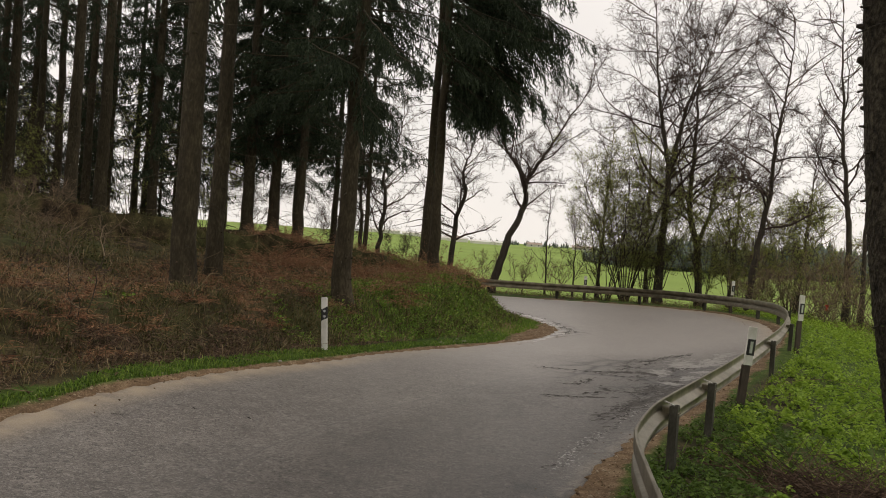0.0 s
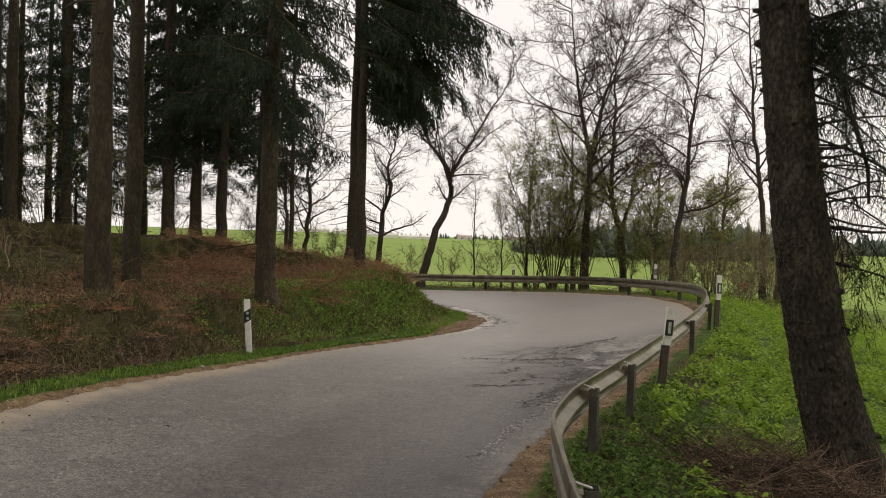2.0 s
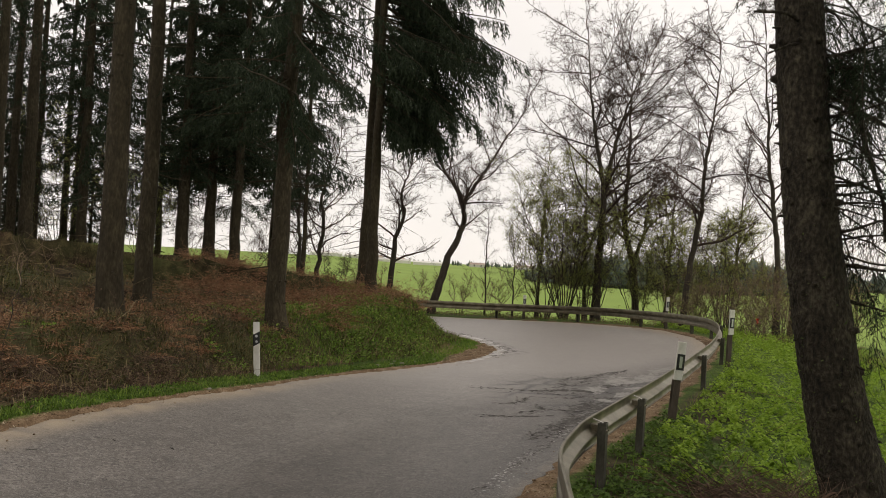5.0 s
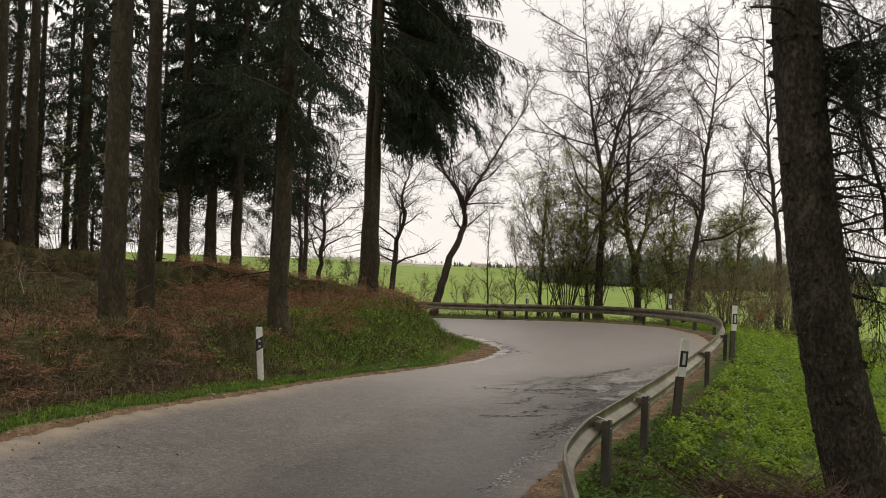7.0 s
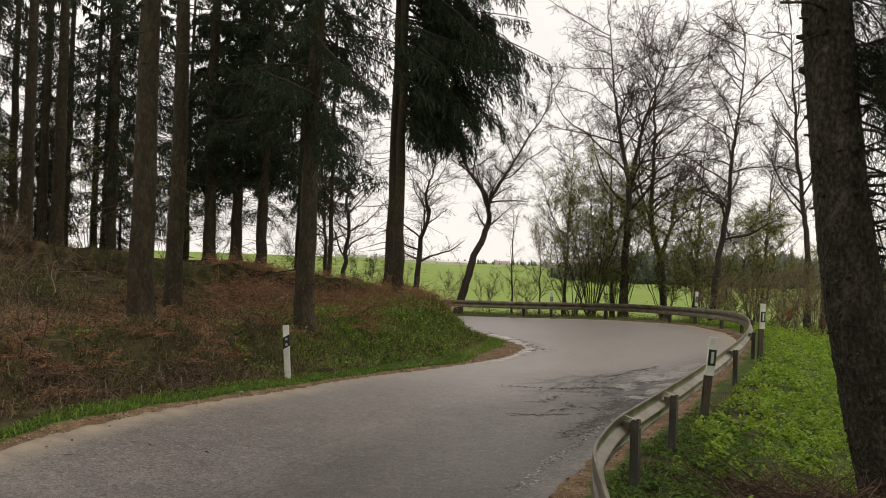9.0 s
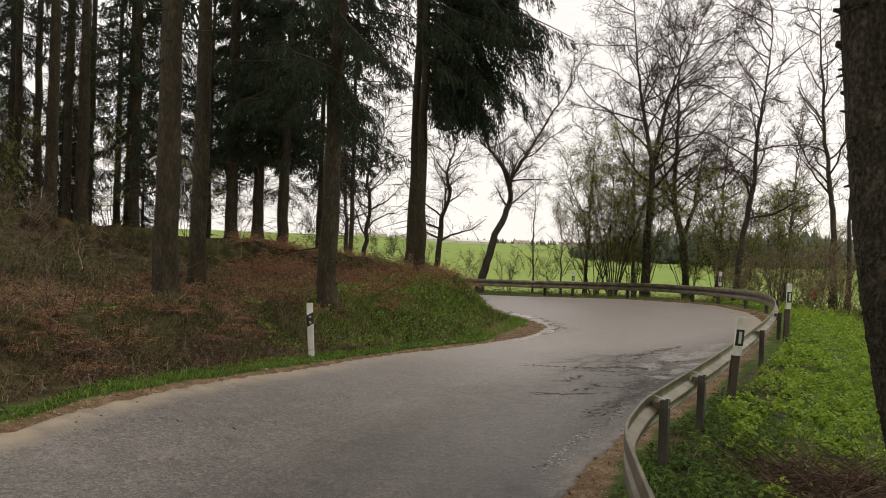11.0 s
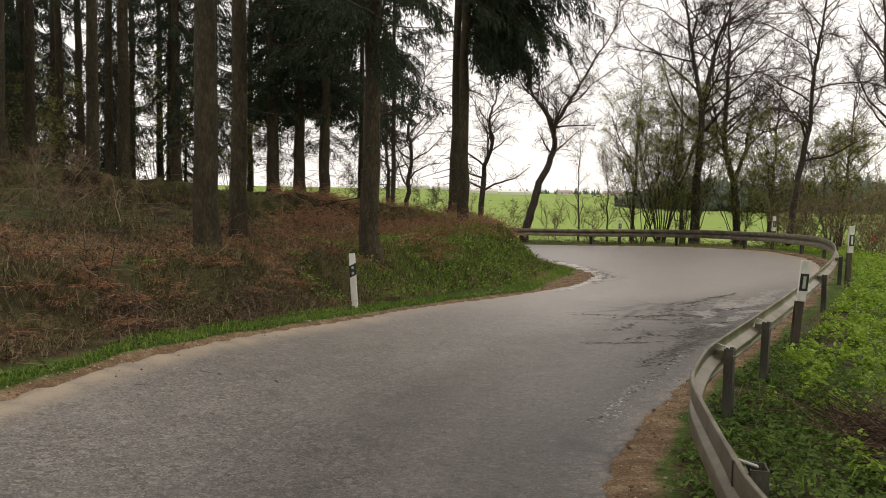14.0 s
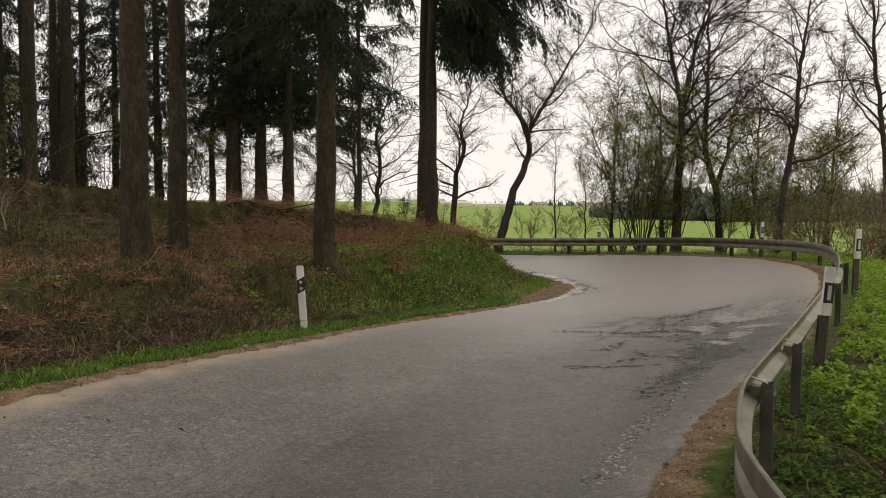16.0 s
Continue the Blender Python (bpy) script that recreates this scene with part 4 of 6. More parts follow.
def smooth_path(points, per=5):
    p = [np.asarray(q, float) for q in points]
    p = [2 * p[0] - p[1]] + p + [2 * p[-1] - p[-2]]
    out = []
    for a, b, c, d in zip(p, p[1:], p[2:], p[3:]):
        for t in np.arange(per) / per:
            out.append(0.5 * (2 * b + (c - a) * t + (2 * a - 5 * b + 4 * c - d) * t * t + (3 * b - a - 3 * c + d) * t ** 3))
    out.append(p[-2])
    return np.array(out)


def grown(rng, start, direction, length, n, wander, lift):
    """A wandering shoot of n points."""
    pts, d = [np.asarray(start, float)], np.asarray(direction, float)
    d = d / (np.linalg.norm(d) + 1e-9)
    for _ in range(n - 1):
        d = d + wander * rng.standard_normal(3) + np.array([0, 0, lift])
        d /= np.linalg.norm(d) + 1e-9
        pts.append(pts[-1] + d * (length / (n - 1)))
    return np.array(pts)


def grown_many(rng, start, direction, length, n, wander, lift):
    """Wandering shoots, all at once: shoots x n points x 3."""
    d = direction / (np.linalg.norm(direction, axis=1)[:, None] + 1e-9)
    pts = [start]
    for _ in range(n - 1):
        d = d + wander * rng.standard_normal(d.shape) + np.array([0, 0, lift])
        d /= np.linalg.norm(d, axis=1)[:, None] + 1e-9
        pts.append(pts[-1] + d * (length / (n - 1))[:, None])
    return np.stack(pts, 1)


def on_curves(rng, P, per, lo):
    """per points on each curve: the places, the directions there and how far out they lie."""
    n, k, _ = P.shape
    w = lo + (1 - lo) * rng.random((n, per))
    idx = np.minimum((w * (k - 1)).astype(int), k - 2)
    fr = (w * (k - 1) - idx)[..., None]
    rows = np.arange(n)[:, None]
    a, b = P[rows, idx], P[rows, idx + 1]
    d = b - a
    d /= np.linalg.norm(d, axis=2)[..., None] + 1e-9
    return (a + (b - a) * fr).reshape(-1, 3), d.reshape(-1, 3), w.ravel()


def bare_tree(name, label, stems, r0, seed, reach=3.0, limbs=20, first=0.3, twig_r=0.0095, lift=0.06, buds=0, base=None, density=1.0, up=0.35, twigs=None):
    rng = np.random.default_rng(seed)
    x, y, z = stems[0][0]
    z = gz(x, y) if base is None else base
    t = thing(name, x, y, z, label, "tree", "leafless trees beyond the rail")
    off = np.array([x, y, z])
    trunk, crown, bud = Tubes(), Tubes(), None
    A, D, L, W = [], [], [], []
    for k, stem in enumerate(stems):
        stem = [np.array(q) for q in stem]
        if k == 0:
            stem[0] = np.array([stem[0][0], stem[0][1], z - 0.3])
        path = smooth_path(stem, 5) - off
        path[1:-1] += rng.normal(0, 0.025, path[1:-1].shape)
        u = np.linspace(0, 1, len(path))
        ra = r0 * (1.0 if k == 0 else 0.62)
        radii = ra * (1 - 0.94 * u ** 0.9)
        if k == 0:
            radii[:2] *= (1.5, 1.2)
        trunk.add(path, radii, 8, 0.05, rng)
        total = limbs if k == 0 else max(4, limbs * 2 // 3)
        lo = first if k == 0 else max(0.15, first)
        for i in range(total):
            uu = lo + (1 - lo) * (i + rng.random()) / total
            az = rng.random() * 6.283
            A.append([np.interp(uu, u, path[:, c]) for c in range(3)])
            D.append((math.cos(az), math.sin(az), up + 1.3 * rng.random() * (0.3 + uu)))
            L.append(reach * (0.4 + 0.7 * rng.random()) * (1.15 - 0.5 * uu))
            W.append(max(twig_r * 1.8, 0.42 * np.interp(uu, u, radii)))
    A, D, L, W = np.array(A), np.array(D), np.array(L), np.array(W)
    P1 = grown_many(rng, A, D, L, 9, 0.17, lift)
    crown.add_many(P1, W[:, None] * np.linspace(1, 0.15, 9)[None] + twig_r * 0.6, 5)
    n2 = max(3, int(13 * density))
    b, d, w = on_curves(rng, P1, n2, 0.12)
    L2 = (0.25 + 0.75 * rng.random(len(b))) * np.repeat(L, n2) * 0.6 * (1.2 - 0.6 * w)
    P2 = grown_many(rng, b, d + 0.75 * rng.standard_normal(d.shape), L2, 4, 0.26, lift)
    crown.add_many(P2, np.maximum(twig_r, np.repeat(W, n2) * 0.3 * (1 - w))[:, None] * np.linspace(1, 0.5, 4)[None], 3)
    n3 = max(3, int(8 * density))
    b, d, w = on_curves(rng, P2, n3, 0.1)
    L3 = (0.14 + 0.36 * rng.random(len(b))) * np.clip(np.repeat(L2, n3) * 1.2, 0.4, 1.3)
    P3 = grown_many(rng, b, d + 0.7 * rng.standard_normal(d.shape), L3, 2, 0.25, 0.05)
    crown.add_slivers(P3[:, 0], P3[:, 1], twig_r * 0.8, rng)
    b, d, w = on_curves(rng, P3, 2, 0.3)
    P4 = grown_many(rng, b, d + 0.6 * rng.standard_normal(d.shape), 0.07 + 0.17 * rng.random(len(b)), 2, 0.2, 0.05)
    crown.add_slivers(P4[:, 0], P4[:, 1], twig_r * 0.6, rng)
    twigs = twigs or M_TWIG
    part("trunk", trunk.mesh("trunk", M_BARK_GREY), M_BARK_GREY, t)
    tagged(part("crown", crown.mesh("crown", twigs), twigs, t, "bare brown twigs"), kind="stuff")
    if buds:
        pick = P4[rng.random(len(P4)) < buds]
        bud = np.vstack([(pick[:, 0] + pick[:, 1]) / 2, pick[:, 1], pick[:, 1] + rng.normal(0, 0.09, pick[:, 1].shape), pick[:, 0] + rng.normal(0, 0.09, pick[:, 1].shape)])
        tagged(part("foliage", leaf_mesh("foliage", bud, rng, 0.05, M_BUD, 0.8), M_BUD, t, "first small green leaves"), kind="stuff")
    return t


def leaf_mesh(name, centres, rng, size, mat, flat=0.4, aspect=0.6, fold=0.15):
    """Small folded leaves, four triangles each, facing all ways; flat: how far they turn from lying level."""
    n = len(centres)
    sz = size * (0.6 + 0.8 * rng.random(n))
    az = rng.random(n) * 6.283
    up = np.stack([flat * rng.standard_normal(n), flat * rng.standard_normal(n), np.ones(n)], 1)
    up /= np.linalg.norm(up, axis=1)[:, None]
    ax = np.stack([np.cos(az), np.sin(az), np.zeros(n)], 1)
    ax -= up * np.sum(ax * up, 1)[:, None]
    ax /= np.linalg.norm(ax, axis=1)[:, None]
    sd = np.cross(up, ax)
    s = sz[:, None]
    v = np.stack([centres - ax * s * 0.5, centres + sd * s * aspect * 0.5 + up * s * fold, centres + ax * s * 0.55 - up * s * 0.08, centres - sd * s * aspect * 0.5 + up * s * fold], 1)
    base = np.arange(n)[:, None] * 4
    f = np.concatenate([base + np.array([[0, 1, 2]]), base + np.array([[0, 2, 3]])], 0)
    return np_mesh(name, v.reshape(-1, 3), f, mat)


def spray_mesh(name, starts, ends, radii, mat, rng):
    """Slim needle sprays: three-sided spindles from start to end, swollen before the middle, with a ragged outline."""
    n = len(starts)
    d = ends - starts
    L = np.linalg.norm(d, axis=1)[:, None] + 1e-9
    t = d / L
    ref = np.where(np.abs(t[:, 2:3]) > 0.8, np.array([[1.0, 0, 0]]), np.array([[0, 0, 1.0]]))
    a = np.cross(t, ref)
    a /= np.linalg.norm(a, axis=1)[:, None] + 1e-9
    b = np.cross(t, a)
    rows = [starts]
    for j in range(3):
        ang = j * 2.094 + rng.random(n) * 1.4
        r = radii * (0.6 + 0.8 * rng.random(n))
        rows.append(starts + d * (0.25 + 0.3 * rng.random(n))[:, None] + r[:, None] * (np.cos(ang)[:, None] * a + np.sin(ang)[:, None] * b))
    rows.append(ends)
    v = np.stack(rows, 1)
    tri = np.array([[0, 2, 1], [0, 3, 2], [0, 1, 3], [1, 2, 4], [2, 3, 4], [3, 1, 4]])
    f = (np.arange(n)[:, None, None] * 5 + tri[None]).reshape(-1, 3)
    return np_mesh(name, v.reshape(-1, 3), f, mat)


def spruce_crown(seed, low, high, reach, per_whorl=5, gap=0.45, dens=1.0, fringe=1.0, bare=0.12, toward=None, fat=1.0, shoots=5, droop=0.03, curtain=0.2):
    """Boughs from low to high metres with hanging needle sprays; returns the needle mesh and the bough mesh.
    toward: below 11 m boughs grow only to this side (degrees), as on a tree at the wood's edge."""
    rng = np.random.default_rng(seed)
    A, D, Ls, U = [], [], [], []
    z = low
    while z < high:
        u = (z - low) / (high - low)
        L0 = reach * (1 - u) ** 0.7 * (0.55 + 0.45 * min(1, 0.4 + u * 4)) + 0.2
        if toward is not None:
            L0 = reach * (1 - u) ** 0.7 * (0.42 + 0.58 * min(1, u * 5)) + 0.2
        for k in range(per_whorl):
            if rng.random() < bare:
                continue
            az = rng.random() * 6.283
            if toward is not None and z < 11:
                az = radians(toward + rng.uniform(-68, 68))
            A.append((0.06 * math.cos(az), 0.06 * math.sin(az), z + rng.normal(0, 0.15)))
            D.append((math.cos(az), math.sin(az), -0.1 - 0.35 * rng.random() * (1 - u)))
            Ls.append(L0 * (0.6 + 0.6 * rng.random()))
            U.append(u)
        z += gap * (0.7 + 0.6 * rng.random()) * (1 if z < 13 else 2.2)
    A, D, Ls, U = np.array(A), np.array(D), np.array(Ls), np.array(U)
    P = grown_many(rng, A, D, Ls, 7, 0.08, -droop)
    P[:, :, 2] += 0.05 * Ls[:, None] * np.linspace(0, 1, 7)[None] ** 3
    wood = Tubes()
    wood.add_many(P, (0.014 + 0.006 * Ls)[:, None] * np.linspace(1, 0.3, 7)[None], 3)
    S, E, R = [], [], []
    for i in range(len(P)):
        high_up = A[i, 2] > 12.5
        m = int((8 + 16 * Ls[i]) * dens * (0.6 if high_up else 1))
        p, out, w = on_curves(rng, P[i:i + 1], m, 0.1)
        side = np.cross(out, (0, 0, 1.0)) * rng.choice((-1, 1), m)[:, None]
        hang = (curtain + (1 - curtain) * rng.random(m))[:, None]
        length = fringe * (0.2 + 0.55 * rng.random(m) * (1.1 - 0.5 * w))[:, None]
        d = out * 0.45 + side * (0.75 - 0.5 * hang) + np.array([0, 0, -0.3]) - hang * np.array([0, 0, 1.2]) + 0.18 * rng.standard_normal((m, 3))
        d /= np.linalg.norm(d, axis=1)[:, None]
        e = p + d * length
        S.append(p)
        E.append(e)
        R.append(fat * (0.006 + 0.006 * rng.random(m)) * (7 if high_up else 1))
        if high_up:
            continue
        for q in range(shoots + 4):
            f = 0.1 + 0.85 * rng.random(m)[:, None]
            p2 = p * (1 - f) + e * f
            d2 = d * 0.8 + (0.6 - 0.4 * curtain) * rng.standard_normal((m, 3)) + np.array([0, 0, -0.3])
            d2 /= np.linalg.norm(d2, axis=1)[:, None]
            S.append(p2)
            E.append(p2 + d2 * length * (0.12 + 0.2 * rng.random(m)[:, None]))
            R.append(fat * (0.012 + 0.012 * rng.random(m)))
    S, E, R = np.vstack(S), np.vstack(E), np.concatenate(R)
    needles = Tubes()
    needles.add_slivers(S, E, R, rng)
    return needles.mesh("needles", M_NEEDLE, False), wood.mesh("branchwork", M_BARK, True)


CROWNS = [spruce_crown(11, 4.5, 22, 2.9, 4, 0.52, 1.25, 0.95, 0.2, shoots=4, curtain=0.1), spruce_crown(12, 4.3, 20, 2.8, 4, 0.52, 1.25, 0.95, 0.2, shoots=4, curtain=0.1),
          spruce_crown(13, 6.0, 22, 2.7, 3, 0.55, 1.3, 0.9, 0.2, shoots=4, curtain=0.1), spruce_crown(14, 9.0, 22, 2.6, 3, 0.8, 0.5),
          spruce_crown(15, 5.6, 20, 4.9, 7, 0.34, 1.25, 1.35, 0.05, 5, 0.9, 6, 0.07, 0.4), spruce_crown(16, 3.8, 20, 2.8, 3, 0.6, 0.9, 1.0, 0.2, shoots=4, curtain=0.1),
          spruce_crown(17, 2.4, 19, 3.2, 5, 0.45, 0.3, 1.7, 0.1, None, 1.7, 3), spruce_crown(18, 4.4, 20, 3.3, 5, 0.46, 1.2, 1.1, 0.12, None, 1.4, 3, curtain=0.1),
          spruce_crown(19, 7.8, 20, 4.4, 6, 0.4, 0.6, 1.0, 0.05, None, 1.6, 3, 0.0), spruce_crown(20, 4.7, 21, 3.2, 5, 0.45, 1.25, 1.05, 0.12, None, 0.7, 6, 0.05, 0.3)]


def old_bend(h):
    """How far the old spruce's trunk stands from its base at height h: bent low down, straighter above."""
    return -0.824 * (1 - np.exp(-np.maximum(h, -0.4) / 2.4)) - 0.018 * h, 0.05 * h


def spruce(x, y, r, crown, seed, turn=0.0, lean=(0.0, 0.0), stubs=26, dead=0, height=23.0, scale=1.0, mat=None, stub_to=7.5, label="tall spruce with a bare straight brown trunk and dark crown"):
    rng = np.random.default_rng(seed)
    z = gz(x, y)
    t = thing("spruce_tree", x, y, z, label, "tree", "spruces of the wood")
    zs = np.array([-0.4, 0.0, 0.25, 0.6, 1.2, 2, 3, 4, 5, 6, 7.5, 9, 12, 16, 20, height])
    tilt = lean or (0, 0)
    path = np.stack([tilt[0] * zs + 0.02 * rng.standard_normal(len(zs)), tilt[1] * zs + 0.02 * rng.standard_normal(len(zs)), zs], 1)
    if lean is None:
        path[:, 0], path[:, 1] = old_bend(zs)
    flare = np.interp(zs, (-0.4, 0, 0.25, 0.6, 1.2, 3), (1.75, 1.45, 1.22, 1.1, 1.04, 1.0))
    radii = r * flare * np.clip(1 - np.maximum(zs - 1, 0) / height * 0.97, 0.03, 1)
    tk = Tubes()
    if r > 0.27:
        fine = np.concatenate([np.linspace(-0.4, 7, 190), zs[zs > 7]])
        path = np.stack([*old_bend(fine), fine], 1)
        radii = np.interp(fine, zs, radii) * (1 + 0.02 * np.sin(fine * 5.1) * np.sin(fine * 2.3 + 1))
        tk.add(path, radii, 56, 0.018, rng)
    else:
        tk.add(path, radii, 16, 0.035, rng)
    m = mat or M_BARK
    part("trunk", tk.mesh("trunk", m), m, t)
    st = Tubes()
    for i in range(stubs):
        h = 0.8 + (stub_to - 0.8) * rng.random()
        az = rng.random() * 6.283
        rr = r * (1 - h / height)
        L = rr + (0.05 + 0.12 * rng.random() if rng.random() < 0.75 or r > 0.27 else 0.4 + 1.1 * rng.random())
        if not lean:
            L = 0.35 * rr + 0.03 + 0.07 * rng.random()
        c = np.array([tilt[0] * h, tilt[1] * h, h]) if lean else np.array([*old_bend(h), h])
        st.add(grown(rng, c + np.array([math.cos(az), math.sin(az), 0]) * rr * 0.7, (math.cos(az), math.sin(az), -0.15), L, 4, 0.1, -0.03), np.linspace(0.016, 0.006, 4) * (1 if lean else 1.7), 5)
    # whorls of old branch scars
    if sum((x, y)) < 21 or r > 0.27:
        hw = 0.5
        while hw < 7.0:
            for az in rng.random(rng.integers(3, 7)) * 6.283:
                rr = r * (1 - hw / height) * np.interp(hw, (0, 0.6, 1.2), (1.4, 1.1, 1.03))
                c = np.array([tilt[0] * hw, tilt[1] * hw, hw]) if lean else np.array([*old_bend(hw), hw])
                o = np.array([math.cos(az), math.sin(az), 0.15])
                big = 1.0 if lean else 1.8
                tip = rr + big * (0.012 + 0.03 * rng.random())
                st.add(np.stack([c + o * rr * 0.86, c + o * rr * 1.0, c + o * tip, c + o * (tip + 0.004)]), np.array((0.032, 0.026, 0.014, 0.001)) * big * (0.6 + 0.6 * rng.random()), 6, 0.15, rng)
            hw += 0.28 + 0.3 * rng.random()
    if dead:
        h = 1.6 + 4.5 * rng.random(dead)
        az = rng.random(dead) * 6.283
        P = grown_many(rng, np.stack([lean[0] * h, lean[1] * h, h], 1), np.stack([np.cos(az), np.sin(az), -0.1 + 0.2 * rng.standard_normal(dead)], 1), 0.8 + 1.5 * rng.random(dead), 5, 0.16, -0.04)
        st.add_many(P, np.linspace(0.013, 0.005, 5)[None] * np.ones((dead, 1)), 3)
        b, d, w = on_curves(rng, P, 7, 0.2)
        Q = grown_many(rng, b, d + 0.6 * rng.standard_normal(d.shape), 0.2 + 0.4 * rng.random(len(b)), 2, 0.2, -0.1)
        st.add_slivers(Q[:, 0], Q[:, 1], 0.006, rng)
    if stubs:
        tagged(part("deadwood", st.mesh("deadwood", m), m, t, "short dead branch stubs"), kind="stuff")
    if crown is not None:
        for name, me, mm in (("needles", CROWNS[crown][0], M_NEEDLE), ("branchwork", CROWNS[crown][1], M_BARK)):
            c = tagged(part(name, me, mm, t), kind="stuff")
            c.matrix_local = pose(lean[0] * 8 if lean else -0.94, lean[1] * 8 if lean else 0.4, 0, 0, 0, turn) @ Matrix.Diagonal((scale, scale, 1, 1))
    return t


# the wood on the bank: x, y, trunk radius, crown, turn
SPRUCES = [(-5.59, 16.0, 0.245, 3, 0), (-5.66, 18.3, 0.19, 3, 80), (-2.62, 18.0, 0.2, 9, 40), (-0.79, 25.0, 0.165, 4, 0), (-1.16, 27.0, 0.165, 3, 200),
           (-10.04, 38.0, 0.27, 1, 10), (-8.93, 38.5, 0.25, 1, 75), (-7.64, 38.0, 0.22, 7, 160), (-13.97, 31.0, 0.27, 3, 200), (-13.5, 27.5, 0.23, 3, 250),
           (-12.25, 20.0, 0.19, 3, 300), (-12.86, 33.4, 0.22, 1, 30), (-18.1, 34.0, 0.2, 3, 90), (-18.5, 36.6, 0.2, 3, 140), (-15.7, 33.5, 0.19, 3, 190),
           (-14.4, 41.0, 0.2, 1, 220), (-16.5, 29.0, 0.22, 3, 20), (-22.0, 38.0, 0.24, 5, 60), (-20.5, 30.5, 0.22, 5, 110), (-17.2, 44.0, 0.22, 2, 100),
           (-12.0, 46.0, 0.2, 5, 200), (-24.0, 33.0, 0.24, 5, 10), (-21.0, 24.0, 0.22, 2, 170), (-9.6, 48.0, 0.18, 5, 310), (-26, 42, 0.24, 5, 44), (-16.0, 18.0, 0.23, 2, 95),
           (-3.95, 33.6, 0.1, 0, 0), (-19.0, 27.2, 0.17, 1, 70), (-21.5, 20.5, 0.2, 5, 15), (-18.6, 22.4, 0.18, 5, 240), (-16.6, 24.6, 0.16, 1, 190), (-19.0, 47.0, 0.2, 2, 50), (-23.5, 50.0, 0.2, 5, 150), (-14.6, 50.0, 0.19, 5, 260), (-28.0, 36.0, 0.2, 5, 5), (-10.6, 52.0, 0.18, 5, 85), (-22.6, 28.2, 0.2, 5, 33), (-17.6, 40.0, 0.19, 2, 128),
           (-27, 46, 0.2, 6, 10), (-15.5, 46, 0.2, 6, 260), (-10.2, 44, 0.18, 7, 0), (-7.2, 46, 0.17, 7, 120), (-11.35, 43, 0.18, 7, 240), (-21.6, 40.4, 0.2, 3, 80), (-25.0, 41.5, 0.2, 6, 150), (-19.9, 37.2, 0.19, 2, 30)]
for k, (sx, sy, sr, sc, st_) in enumerate(SPRUCES):
    spruce(sx, sy, sr, sc, 100 + k, st_, (0.004 * ((k * 7) % 5 - 2), 0.003 * ((k * 3) % 5 - 2)), 26, 22 if sy > 26.9 else 3)

# a thicket of young spruces deeper in the wood
YOUNG = spruce_crown(21, 0.7, 8.6, 2.3, 6, 0.34, 0.6, 1.0, 0.05, None, 1.3, 3)
for k, (yx, yy, size) in enumerate(((-20.5, 44.0, 1.1), (-22.4, 42.6, 0.9), (-24.6, 46.0, 1.1), (-23.0, 49.5, 1.0), (-26.4, 44.0, 1.0), (-21.6, 36.5, 0.8), (-24.6, 38.6, 1.0), (-18.6, 41.5, 0.7), (-16.2, 43.5, 0.55))):
    yz = gz(yx, yy)
    yt = thing("young_spruce", yx, yy, yz, "young dark green spruce with branches down to the ground", "tree", "young spruces of the wood")
    tube = Tubes()
    tube.add([(0, 0, -0.3), (0.02, 0, 2.5 * size), (0, 0.03, 5.5 * size), (0, 0, 9.0 * size)], (0.11, 0.08, 0.05, 0.008), 8, 0.04, np.random.default_rng(300 + k))
    part("trunk", tube.mesh("trunk", M_BARK), M_BARK, yt)
    for part_name, me, mm in (("needles", YOUNG[0], M_NEEDLE), ("branchwork", YOUNG[1], M_BARK)):
        tagged(part(part_name, me, mm, yt), kind="stuff").matrix_local = pose(0, 0, 0, 0, 0, 47 * k) @ Matrix.Diagonal((size, size, size, 1))

# unseen spruces added behind slope and roadside to darken rail and lower slope
for k, (sx, sy, sc, turn) in enumerate(((9.5, 1.5, 5, 40), (7.6, -3.6, 6, 130), (13.0, 4.2, 6, 200), (10.8, -6.5, 5, 310), (14.5, -1.0, 5, 20), (5.8, -9.5, 6, 75), (-9.5, -5.0, 6, 250), (-7.6, -10.0, 5, 10))):
    spruce(sx, sy, 0.22, sc, 160 + k, turn, (0.0, 0.0), 26, 3)

# the large old spruce beside the rail
old = spruce(5.0, 7.25, 0.288, 8, 77, 0, None, 26, 0, 22.0, 1, M_BARK_DARK, 6.0, "thick old spruce trunk leaning beside the guard rail")

